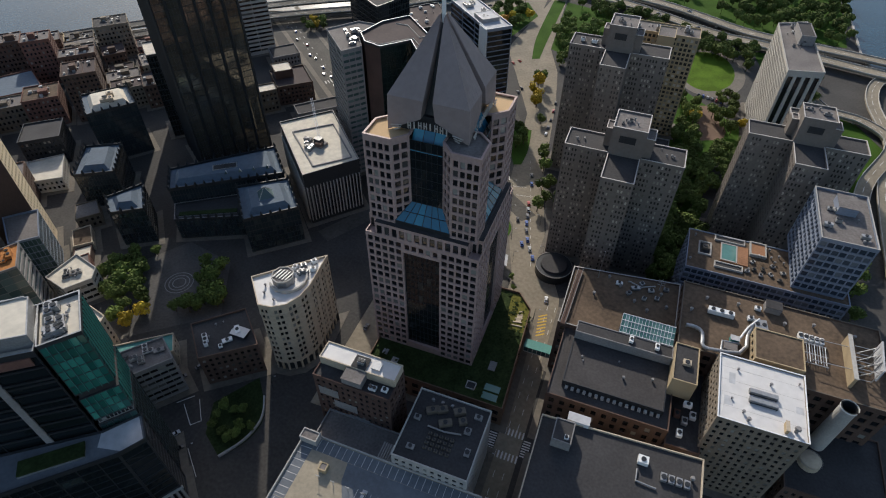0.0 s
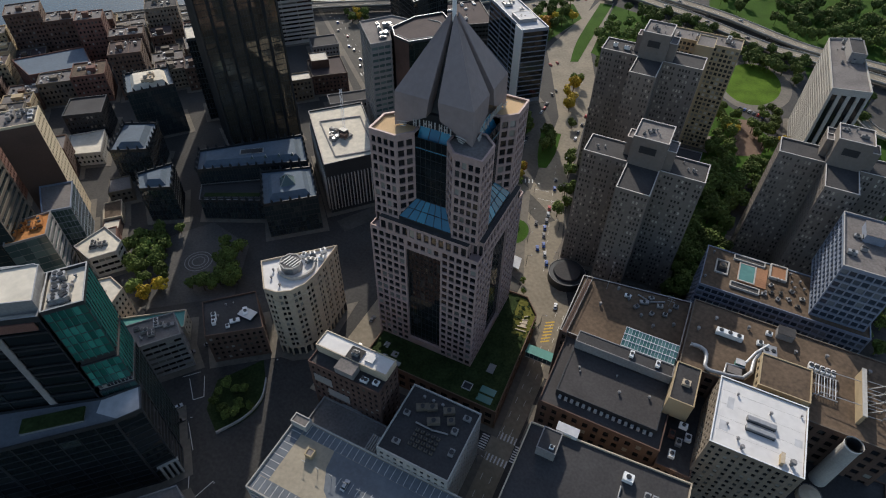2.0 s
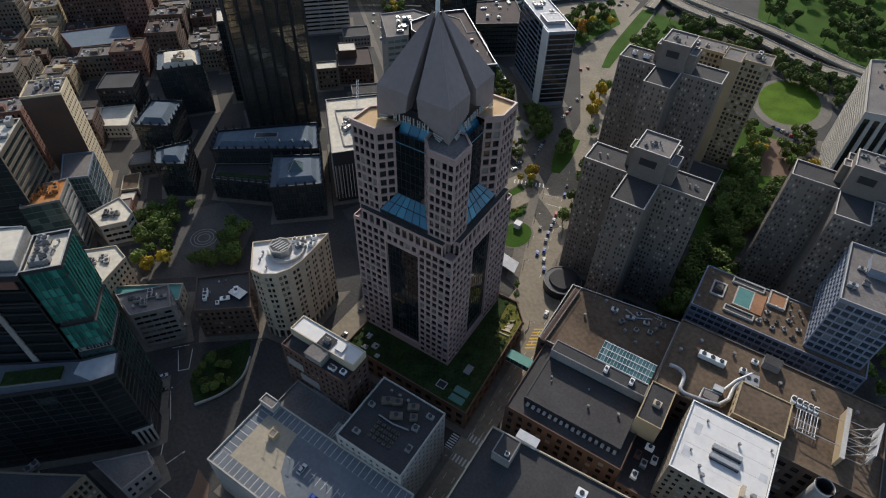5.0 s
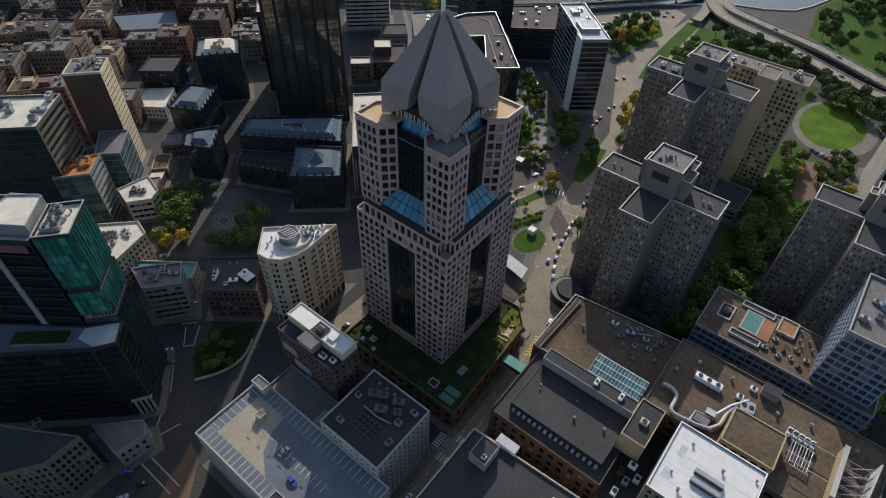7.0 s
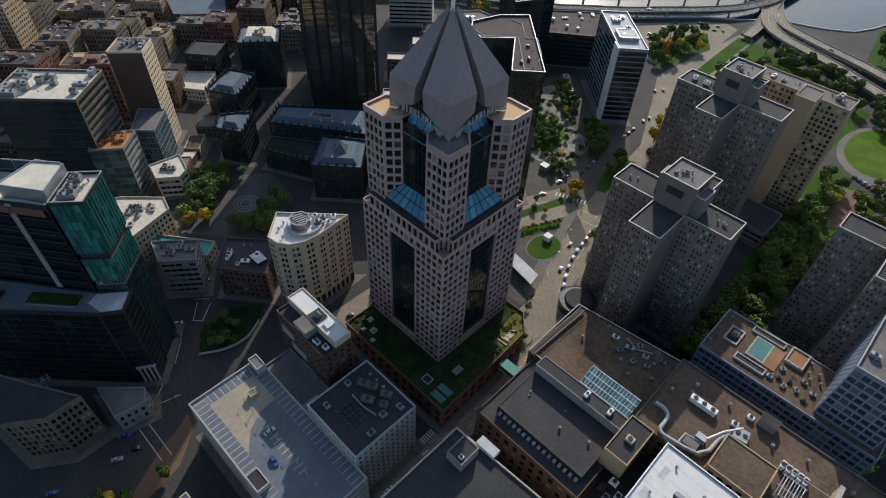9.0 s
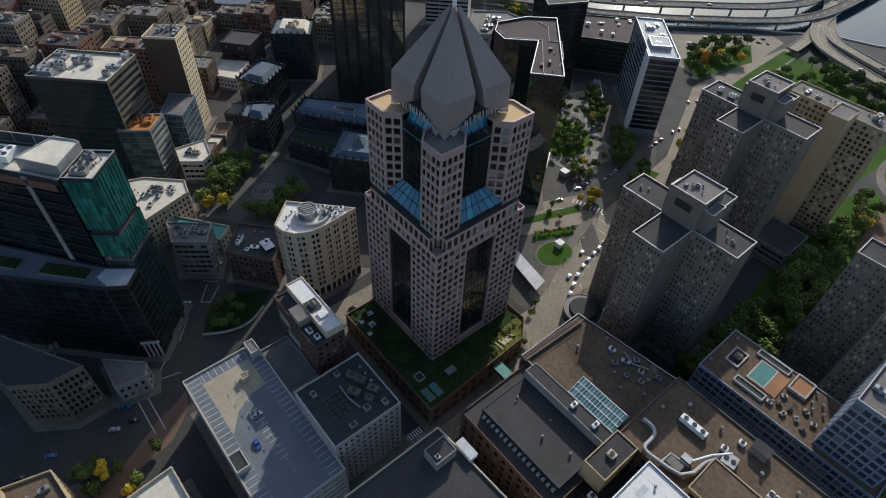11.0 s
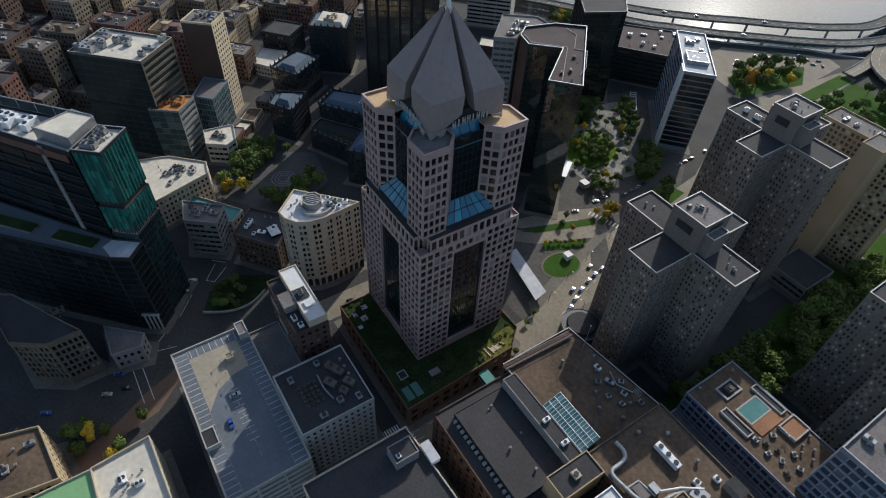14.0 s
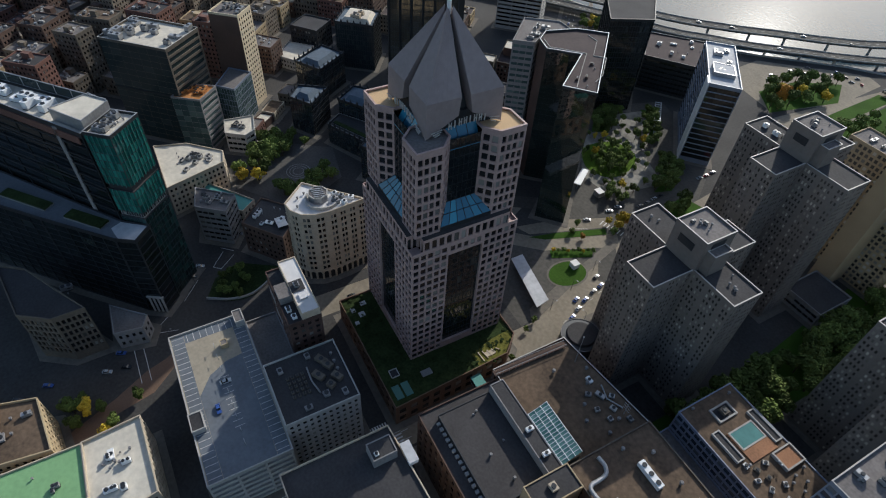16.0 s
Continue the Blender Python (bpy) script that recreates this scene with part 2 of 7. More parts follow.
def turned(x, y, length, width, degrees):
    """A rectangle from its near corner, its long side at that angle."""
    a = radians(degrees)
    u, w = Vector((math.cos(a), math.sin(a))), Vector((-math.sin(a), math.cos(a)))
    p = Vector((x, y))
    return [tuple(q) for q in (p, p + u * length, p + u * length + w * width, p + w * width)]


def style(fh=3.8, bay=3.2, w=1.9, h=2.1, rec=0.3, base=1.0, top=0.8, edge=0.6):
    return dict(fh=fh, bay=bay, w=w, h=h, rec=rec, base=base, top=top, edge=edge)


PUNCHED = style()
SMALL = style(3.3, 2.6, 1.25, 1.7, 0.25)
RIBBON = style(3.6, 3.0, 2.7, 1.7, 0.25)
CURTAIN = style(3.7, 1.9, 1.72, 3.35, 0.12, 0.4, 0.3, 0.15)
FINS = style(9.0, 1.8, 1.15, 8.2, 0.6, 3.0, 1.5, 0.3)


def facade(wall, panes, p, q, z0, z1, s, skip=None):
    """A wall from p to q (outside on its right) with a grid of recessed windows; adds their places to panes."""
    p, q = Vector(p), Vector(q)
    d = q - p
    length = d.length
    u = d / length
    nrm = Vector((u.y, -u.x))

    def at(a, z, back=0.0):
        g = p + u * a - nrm * back
        return (g.x, g.y, z)
    n = int((length - 2 * s["edge"]) / s["bay"])
    rows = int((z1 - z0 - s["base"] - s["top"]) / s["fh"])
    if n < 1 or rows < 1:
        wall.face(at(0, z0), at(length, z0), at(length, z1), at(0, z1))
        return
    bay = (length - 2 * s["edge"]) / n
    fh = (z1 - z0 - s["base"] - s["top"]) / rows
    w, h, r = min(s["w"] * bay / s["bay"], bay * 0.985), min(s["h"] * fh / s["fh"], fh * 0.98), s["rec"]
    yaw = math.atan2(u.y, u.x)
    x = 0.0
    for i in range(n):
        a0 = s["edge"] + bay * (i + 0.5) - w / 2
        a1 = a0 + w
        if s.get("gap") and i % s["gap"] == s["gap"] - 1:
            continue
        wall.face(at(x, z0), at(a0, z0), at(a0, z1), at(x, z1))
        x = a1
        z = z0
        for j in range(rows):
            b0 = z0 + s["base"] + fh * (j + 0.5) - h / 2
            b1 = b0 + h
            if skip and skip(i / max(1, n - 1), (b0 + b1) / 2):
                continue
            wall.face(at(a0, z), at(a1, z), at(a1, b0), at(a0, b0))
            z = b1
            wall.face(at(a0, b0), at(a1, b0), at(a1, b0, r), at(a0, b0, r))
            wall.face(at(a0, b1, r), at(a1, b1, r), at(a1, b1), at(a0, b1))
            wall.face(at(a0, b0), at(a0, b0, r), at(a0, b1, r), at(a0, b1))
            wall.face(at(a1, b0, r), at(a1, b0), at(a1, b1), at(a1, b1, r))
            panes.append((at((a0 + a1) / 2, (b0 + b1) / 2, r), yaw, w, h))
        wall.face(at(a0, z), at(a1, z), at(a1, z1), at(a0, z1))
    wall.face(at(x, z0), at(length, z0), at(length, z1), at(x, z1))


PANES = {}


def pane_mesh(w, h, mat):
    key = (round(w, 1), round(h, 1), mat.name)
    if key not in PANES:
        s = Shape().box(-key[0] / 2 - 0.06, -0.02, -key[1] / 2 - 0.06, key[0] / 2 + 0.06, 0.08, key[1] / 2 + 0.06)
        PANES[key] = s.mesh("window_pane", mat)
    return PANES[key]


def windows(parent, panes, mat, keep, name="window"):
    """The nearest windows as parts of their own, the rest joined."""
    keep = keep * 3 // 10 if keep < 280 else keep * 2 // 5
    panes = sorted(panes, key=lambda k: -(math.sin(k[1]) * 0.62 + math.cos(k[1]) * 0.78) - k[0][2] * 0.004)
    for (place, yaw, w, h) in panes[:keep]:
        ob = new(name, pane_mesh(w, h, mat))
        ob.matrix_basis = pose(*place, 0, 0, math.degrees(yaw))
        ob.parent = parent
    rest = Shape()
    for (place, yaw, w, h) in panes[keep:]:
        m = Matrix.Translation(place) @ Matrix.Rotation(yaw, 4, "Z")
        rest.box(-w / 2 - 0.06, 0.0, -h / 2 - 0.06, w / 2 + 0.06, 0.08, h / 2 + 0.06, m)
    if rest.f:
        part("window_glass", rest, mat, parent, kind="stuff")


def parapet(parent, poly, z, height, mat, thick=0.4, proud=0.06):
    outer, inner = inset(poly, -proud), inset(poly, thick)
    s = Shape()
    n = len(poly)
    for i in range(n):
        a, b, c, d = outer[i], outer[(i + 1) % n], inner[(i + 1) % n], inner[i]
        s.face((*a, z - 0.35), (*b, z - 0.35), (*b, z + height), (*a, z + height))
        s.face((*a, z + height), (*b, z + height), (*c, z + height), (*d, z + height))
        s.face((*d, z + height), (*c, z + height), (*c, z - 0.05), (*d, z - 0.05))
    part("parapet", s, mat, parent)


def coping(parent, poly, z, mat, thick=0.36):
    """A thin cap along the top of a parapet."""
    outer, inner = inset(poly, -0.09), inset(poly, thick)
    s = Shape()
    n = len(poly)
    for i in range(n):
        a, b, c, d = outer[i], outer[(i + 1) % n], inner[(i + 1) % n], inner[i]
        s.face((*a, z), (*b, z), (*b, z + 0.16), (*a, z + 0.16))
        s.face((*a, z + 0.16), (*b, z + 0.16), (*c, z + 0.16), (*d, z + 0.16))
        s.face((*d, z + 0.16), (*c, z + 0.16), (*c, z), (*d, z))
    part("coping", s, mat, parent)


PADS = []


def building(name, label, poly, z0, z1, wall, roof, s=PUNCHED, glass=GLASS, keep=90, rim=0.9, rim_mat=None, blind=(), pad=True, skip=None, solid=None, styles=None):
    b = thing(name, label, "building", (*poly[0], z0))
    b.location = (0, 0, 0)
    ws, panes = Shape(), []
    for i, (p, q) in enumerate(zip(poly, poly[1:] + poly[:1])):
        if i in blind:
            ws.face((*p, z0), (*q, z0), (*q, z1), (*p, z1))
        else:
            facade(ws, panes, p, q, z0, z1, (styles or {}).get(i, s), skip)
    part("wall", ws, wall, b)
    rs = Shape()
    rs.face(*[(*p, z1 - 0.02) for p in inset(poly, 0.02)])
    part("roof", rs, roof, b)
    if rim:
        parapet(b, poly, z1, rim, wall)
        if rim_mat:
            coping(b, poly, z1 + rim, rim_mat)
    windows(b, panes, glass, keep)
    if pad and z0 < 1:
        PADS.append(poly)
    return b


def upper(b, poly, z0, z1, wall, roof, s=None, glass=GLASS, keep=20, rim=0.6, rim_mat=None, name="penthouse"):
    """A raised part of building b."""
    ws, panes = Shape(), []
    for p, q in zip(poly, poly[1:] + poly[:1]):
        if s:
            facade(ws, panes, p, q, z0, z1, s)
        else:
            ws.face((*p, z0), (*q, z0), (*q, z1), (*p, z1))
    o = part(name, ws, wall, b)
    rs = Shape()
    rs.face(*[(*p, z1 - 0.02) for p in inset(poly, 0.02)])
    part("roof", rs, roof, b)
    if rim:
        parapet(b, poly, z1, rim, wall, 0.35)
        if rim_mat:
            coping(b, poly, z1 + rim, rim_mat)
    if panes:
        windows(b, panes, glass, keep)
    return o


# ---- ground, river ----
def sheet(name, label, poly, z, mat, thick=0.0, kind="structure"):
    s = Shape()
    if thick:
        s.prism(poly, z - thick, z)
    else:
        s.face(*[(*p, z) for p in poly])
    ob = part(name, s, mat)
    return tagged(ob, label, name.replace("_", " "), kind=kind)


sheet("ground", "dark worn asphalt of the city streets", rect(-3500, -3500, 3500, 3500), 0.0, ASPHALT)
SHORE = [(-900, -380), (-461, 139), (-409, 205), (-380, 232), (-300, 306), (-250, 326), (-190, 341), (-164, 367), (-132, 397), (-108, 427), (-84, 456), (-60, 476), (-30, 508), (5, 522), (29, 539),
         (40, 563), (60, 631), (110, 740), (170, 745), (215, 690), (240, 553), (240, 414), (262, 330), (340, 190), (900, -300)]
FAR = [(2600, 300), (900, 1400), (-300, 1500), (-1400, 700), (-2000, -200)]
sheet("water", "wide grey-blue river with fine ripples", SHORE + FAR, 0.06, WATER)
quay = Shape()
for a, b in zip(SHORE, SHORE[1:]):
    quay.beam((*a, 0.5), (*b, 0.5), 1.6, 1.2)
tagged(part("quay_wall", quay, CONCRETE), "low pale concrete quay wall along the river", "quay wall", kind="structure")


# ---- the tower ----
TC = Vector((0.3, 0.2))
HALF, ZP, ZN, ZB, ZT = 23.6, 12.9, 80.6, 87.6, 125.4


def side(k, x, y):
    """A point of the side that faces -y, turned k quarter turns, about the tower's axis."""
    c, s = ((1, 0), (0, 1), (-1, 0), (0, -1))[k]
    return (TC.x + x * c - y * s, TC.y + x * s + y * c)


def arch_screen(sh, back, p, q, z0, z1, n):
    """A wall with round-headed openings and a dark plane that stands for the shade inside."""
    p, q = Vector(p), Vector(q)
    d = q - p
    ln = d.length
    u = d / ln
    nr = Vector((u.y, -u.x))

    def at(a, z, b=0.0):
        g = p + u * a - nr * b
        return (g.x, g.y, z)
    bay = ln / n
    r = bay * 0.34
    zs = z1 - 0.5 - r
    for i in range(n):
        c = bay * (i + 0.5)
        sh.face(at(bay * i, z0), at(c - r, z0), at(c - r, z1), at(bay * i, z1))
        sh.face(at(c + r, z0), at(bay * (i + 1), z0), at(bay * (i + 1), z1), at(c + r, z1))
        pts = [(c + r * math.cos(math.pi * (1 - k / 8)), zs + r * math.sin(math.pi * k / 8)) for k in range(9)]
        for (a, za), (b, zb) in zip(pts, pts[1:]):
            sh.face(at(a, za), at(b, zb), at(b, z1), at(a, z1))
            sh.face(at(a, za, 0.7), at(b, zb, 0.7), at(b, zb), at(a, za))
        sh.face(at(c - r, z0), at(c - r, z0, 0.7), at(c - r, zs, 0.7), at(c - r, zs))
        sh.face(at(c + r, z0, 0.7), at(c + r, z0), at(c + r, zs), at(c + r, zs, 0.7))
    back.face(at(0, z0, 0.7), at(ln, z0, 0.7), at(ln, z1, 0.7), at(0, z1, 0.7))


tower = thing("office_tower", "tall rose granite office tower with a split grey pyramid roof", "skyscraper")
TW = style(3.94, 2.95, 2.2, 2.8, 0.5, 0.3, 0.2, 0.35)
stone, glass_wall, dark_back, panes = Shape(), Shape(), Shape(), []
gpanes = []
GW = style(3.94, 1.9, 1.78, 3.75, 0.1, 0.1, 0.1, 0.05)
for k in range(4):
    S = lambda x, y: side(k, x, y)
    R, DEEP = 7.75, 1.1
    facade(stone, panes, S(-HALF, -HALF), S(-R, -HALF), ZP, ZN, TW)
    facade(stone, panes, S(R, -HALF), S(HALF, -HALF), ZP, ZN, TW)
    facade(stone, panes, S(-R, -HALF), S(R, -HALF), 75.0, ZN, style(3.94, 2.95, 2.0, 2.55, 0.5, 1.0, 0.3, 0.35))
    stone.face((*S(-R, -HALF), ZP), (*S(R, -HALF), ZP), (*S(R, -HALF), 17.0), (*S(-R, -HALF), 17.0))
    stone.face((*S(-R, -HALF), 17.0), (*S(R, -HALF), 17.0), (*S(R, -HALF + DEEP), 17.0), (*S(-R, -HALF + DEEP), 17.0))
    stone.face((*S(-R, -HALF + DEEP), 75.0), (*S(R, -HALF + DEEP), 75.0), (*S(R, -HALF), 75.0), (*S(-R, -HALF), 75.0))
    stone.face((*S(-R, -HALF), 17.0), (*S(-R, -HALF + DEEP), 17.0), (*S(-R, -HALF + DEEP), 75.0), (*S(-R, -HALF), 75.0))
    stone.face((*S(R, -HALF + DEEP), 17.0), (*S(R, -HALF), 17.0), (*S(R, -HALF), 75.0), (*S(R, -HALF + DEEP), 75.0))
    facade(glass_wall, gpanes, S(-R, -HALF + DEEP), S(R, -HALF + DEEP), 17.0, 75.0, GW)
    # the band above, cut back at the corners
    N = HALF - 4.6
    facade(stone, panes, S(-N, -HALF), S(N, -HALF), ZN, ZB, style(3.5, 2.95, 2.0, 2.3, 0.5, 0.1, 0.3, 0.1))
    arch_screen(stone, dark_back, S(N, -HALF), S(N, -N), ZN, ZB - 1.2, 2)
    arch_screen(stone, dark_back, S(N, -N), S(HALF, -N), ZN, ZB - 1.2, 2)
    stone.face((*S(N, -HALF), ZB - 1.2), (*S(N, -N), ZB - 1.2), (*S(N, -N), ZB), (*S(N, -HALF), ZB))
    stone.face((*S(N, -N), ZB - 1.2), (*S(HALF, -N), ZB - 1.2), (*S(HALF, -N), ZB), (*S(N, -N), ZB))
    stone.face((*S(N, -HALF), ZN), (*S(HALF, -HALF), ZN), (*S(HALF, -N), ZN), (*S(N, -N), ZN))
    for p, q in (((N, -HALF + 0.2), (HALF - 0.2, -HALF + 0.2)), ((HALF - 0.2, -HALF + 0.2), (HALF - 0.2, -N))):
        stone.beam((*S(*p), ZN + 0.5), (*S(*q), ZN + 0.5), 0.4, 1.0)
    # corner pavilion
    pav = [(11, -21.6), (21.6, -21.6), (21.6, -11), (16.5, -6.2), (6.2, -6.2), (6.2, -16.5)]
    PV = style(3.94, 2.4, 1.75, 2.75, 0.5, 0.3, 1.6, 0.4)
    for i in (0, 1, 2, 5):
        facade(stone, panes, S(*pav[i]), S(*pav[(i + 1) % 6]), ZB, ZT, PV)
    cap = [S(*p) for p in pav]
    roof = Shape()
    roof.face(*[(*p, ZT - 0.4) for p in inset(cap, 0.02)])
    # the near roof (k 0) is grey to stand for the pyramid's shade
    part("roof", roof, TAN_ROOF if k else GREY_ROOF, tower, "tan gravel roof of a corner pavilion" if k else "corner pavilion roof greyed for the pyramid shade")
    parapet(tower, cap, ZT, 0.5, GRANITE, 0.7)
    # glass core face and its skylights
    facade(glass_wall, gpanes, S(-6.2, -16.5), S(6.2, -16.5), ZB, 124.0, GW)
    frame_bars = Shape()
    for i in range(6):
        f0, f1 = -1 + i / 3, -1 + (i + 1) / 3
        a, b = S(f0 * 11.1, -21.7), S(f1 * 11.1, -21.7)
        c, d = S(f1 * 6.2, -16.45), S(f0 * 6.2, -16.45)
        pane = Shape()
        pane.face((*a, 89.4), (*b, 89.4), (*c, 96.2), (*d, 96.2))
        pane.face((*a, 89.3), (*d, 96.1), (*c, 96.1), (*b, 89.3))
        part("skylight_pane", pane, BLUE_GLASS, tower, "blue sloping skylight glass" if i == 0 else "")
        frame_bars.beam((*a, 89.45), (*d, 96.25), 0.22)
        if i % 2 == 0:
            e, f, g, h = S(f0 * 6.1, -16.55), S((f0 + 0.667) * 6.1, -16.55), S((f0 + 0.667) * 6.1, -11.5), S(f0 * 6.1, -11.5)
            pane = Shape()
            pane.face((*e, 119.6), (*f, 119.6), (*g, 127.4), (*h, 127.4))
            pane.face((*e, 119.5), (*h, 127.3), (*g, 127.3), (*f, 119.5))
            part("skylight_pane", pane, BLUE_GLASS, tower)
            frame_bars.beam((*e, 119.65), (*h, 127.45), 0.2)
    for y, z, w in ((-21.7, 89.4, 11.1), (-19.1, 92.8, 8.7), (-16.45, 96.2, 6.2)):
        frame_bars.beam((*S(-w, y), z + 0.05), (*S(w, y), z + 0.05), 0.22)
    tagged(part("skylight_frame", frame_bars, DARK_WALL, tower), kind="stuff")
    # dark strip fills the gap under the skylight in place of its shade
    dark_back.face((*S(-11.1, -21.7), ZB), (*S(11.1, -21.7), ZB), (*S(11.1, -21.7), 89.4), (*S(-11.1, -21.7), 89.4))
band = Shape()
band.face(*[(*side(k, x, y), ZB) for k in range(4) for x, y in ((-N, -HALF), (N, -HALF), (N, -N))])
part("ledge_roof", band, DARK_ROOF, tower)
part("wall", stone, GRANITE, tower, "rose granite wall with deep square openings")
part("curtain_wall", glass_wall, DARK_WALL, tower)
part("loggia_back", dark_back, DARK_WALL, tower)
windows(tower, panes, GLASS, 300)
windows(tower, gpanes, BLACK_GLASS, 160, "glass_panel")
# pyramid: four metal fins round a dark core
core = Shape()
core.prism([side(k, 12.4, -12.4) for k in range(4)], 123.5, 131.5)
for k in range(4):
    core.face((*side(k, -11, -11), 131.5), (*side(k, 11, -11), 131.5), (*side(k, 0.6, -0.6), 159.5), (*side(k, -0.6, -0.6), 159.5))
part("roof_core", core, DARK_WALL, tower)
E1, SW = 14.6, 1.7
for k in range(4):
    fin, seams = Shape(), Shape()
    tip, tip_a, tip_b = (*side(k, 1.0, -1.0), 162.2), (*side(k, 0.5, -1.3), 161.0), (*side(k, 1.3, -0.5), 161.0)
    corner, foot = (*side(k, E1, -E1), 138.3), (*side(k, E1 + 0.3, -E1 - 0.3), 125.2)
    for m in (0, 1):
        f = (lambda x, y: side(k, x, y)) if m == 0 else (lambda x, y: side(k, -y, -x))
        order = (lambda *p: p) if m == 0 else (lambda *p: tuple(reversed(p)))
        t2 = tip_a if m == 0 else tip_b
        eave, low, inner, inner_low = (*f(SW, -E1), 138.3), (*f(SW + 0.9, -E1 - 0.25), 131.6), (*f(SW, -8.5), 138.3), (*f(SW + 0.9, -11), 131.6)
        fin.face(*order(eave, corner, tip, t2))
        fin.face(*order(low, foot, corner, eave))
        fin.face(*order(inner_low, low, eave, inner))
        fin.face(*order(inner, eave, t2, (*f(0.4, -0.6), 158)))
        fin.face(*order((*f(SW + 0.9, -11), 131.6), (*f(11, -11), 125.4), foot, low))
        for j in range(1, 7):
            g = j / 7
            a = Vector(eave).lerp(Vector(corner), g)
            b = Vector(t2).lerp(Vector(tip), g)
            seams.beam(a, b, 0.03)
            seams.beam(Vector(low).lerp(Vector(foot), g), a, 0.03)
    part("roof_fin", fin, SLATE_METAL, tower, "grey standing-seam metal roof fin")
    part("seam", seams, SLATE_METAL, tower)
    # plain pale sign bars hung across the slot
    for i in range(8):
        x = -7.0 + i * 1.95
        z = 130.0 - 0.018 * (x * x)
        p = side(k, x, -15.9)
        m = Matrix.Translation((*p, z)) @ Matrix.Rotation(math.pi / 2 * k, 4, "Z")
        part("sign_bar", Shape().box(0.35, -0.15, -1.3, 0.75, 0.15, 1.3, m) if i % 3 == 1 else Shape().box(0.1, -0.15, -1.3, 0.4, 0.15, 1.3, m).box(0.4, -0.14, -0.2, 1.0, 0.14, 0.2, m).box(1.0, -0.15, -1.3, 1.3, 0.15, 1.3, m), CONCRETE, tower, "plain pale sign bar" if i == 0 else "")
    for e in (-1, 1):
        for j in range(3):
            x0, x1 = e * (9.2 + 0.4 * j), e * (13.2 - 0.6 * j)
            bar = Shape().beam((*side(k, x0, -15.9), 128.6 - 0.8 * j), (*side(k, x1, -15.9), 127.9 - 0.8 * j), 0.3)
            part("sign_stripe", bar, CONCRETE, tower, "plain pale sign stripe" if j == 0 else "")
mast = Shape().tube(TC.x, TC.y, 150, 176, 0.75, 0.65).tube(TC.x, TC.y, 176, 188, 0.4, 0.2)
part("mast", mast, WHITE_PAINT, tower, "pale slender roof mast")

# ---- the planted podium round it ----
POD = [(-22, -40), (43.5, -40), (41, 18), (33, 27), (-22, 27)]
podium = building("podium", "low tan stone podium with a planted green roof", POD, 0, 13.0, BRICK_PAVING, SEDUM, style(4.2, 5.2, 3.0, 2.8, 0.5, 0.5, 1.2), keep=60, rim=1.2)
for x, y, w, d, mat in ((36.4, -35.8, 7, 3.4, SKY_GLASS), (36.4, -31.4, 7, 3.4, SKY_GLASS), (33, -20, 3.2, 5, GREY_WALL), (37, 11, 2.5, 5, LIMESTONE), (-10, -33, 3, 3, METAL), (-16, -30, 2.4, 3, METAL), (-14, -36, 3, 2, METAL), (-6, -37, 2, 2, METAL)):
    s = Shape().box(x - w / 2, y - d / 2, 12.96, x + w / 2, y + d / 2, 13.3)
    part("roof_hatch", s, mat, podium)
well = Shape()
for a, b in zip(rect(25, -35, 29, -31.4), rect(25, -35, 29, -31.4)[1:] + rect(25, -35, 29, -31.4)[:1]):
    well.beam((*a, 13.25), (*b, 13.25), 0.35, 0.6)
part("light_well_kerb", well, CONCRETE, podium)
part("light_well", Shape().box(25.2, -34.8, 12.96, 28.8, -31.6, 13.05), DARK_WALL, podium)
# yellow patch paints the sun that falls on this corner
sun_patch = Shape()
sun_patch.face(*[(*p, 13.02) for p in ((33.6, 3), (41, 3), (40.4, 17.4), (33, 25.8), (29.5, 25.8), (30.5, 15))])
part("dry_planting", sun_patch, SUNLIT_SEDUM, podium, "planting in the sunny corner, sunlight in its yellow")
rows = Shape()
for i in range(5):
    rows.beam((34.2 + 0.4 * i, 6 + 2.2 * i, 13.2), (39.6 - 0.5 * i, 6.5 + 2.4 * i, 13.2), 0.5, 0.5)
part("planting_bed", rows, LIMESTONE, podium)
shrubs = Shape()
bush = random.Random(12)
for _ in range(420):
    x, y = bush.uniform(-21, 42), bush.uniform(-39, 26)
    if abs(x - 0.3) < 26 and abs(y - 0.2) < 26:
        continue
    if x > 33 and x - 33 > (27 - y) * 0.85 - 0.5 or any(abs(x - a) < 3.6 and abs(y - b) < 3.6 for a, b in ((37, -36), (37, -32.3), (33, -20), (27, -33))):
        continue
    r = bush.uniform(0.35, 0.95)
    for _ in range(9):
        a, e = bush.uniform(0, 6.28), bush.uniform(0.1, 1.4)
        c = Vector((x + r * math.cos(a) * math.cos(e), y + r * math.sin(a) * math.cos(e), 13.0 + r * 0.8 * math.sin(e)))
        w = r * 0.42
        shrubs.face(tuple(c + Vector((-w, -w, 0))), tuple(c + Vector((w, -w, 0.1))), tuple(c + Vector((w, w, 0.2))), tuple(c + Vector((-w, w, 0.05))))
tagged(part("shrubs", shrubs, SEDUM, podium), kind="stuff")

# ---- gateway towers ----
GATE = dict(style(3.0, 1.55, 0.8, 1.6, 0.14, 1.0, 0.6, 0.5), gap=5)


def cross(xs, ys):
    (a, b, c, d), (e, f, g, h) = xs, ys
    return [(b, e), (c, e), (c, f), (d, f), (d, g), (c, g), (c, h), (b, h), (b, g), (a, g), (a, f), (b, f)]


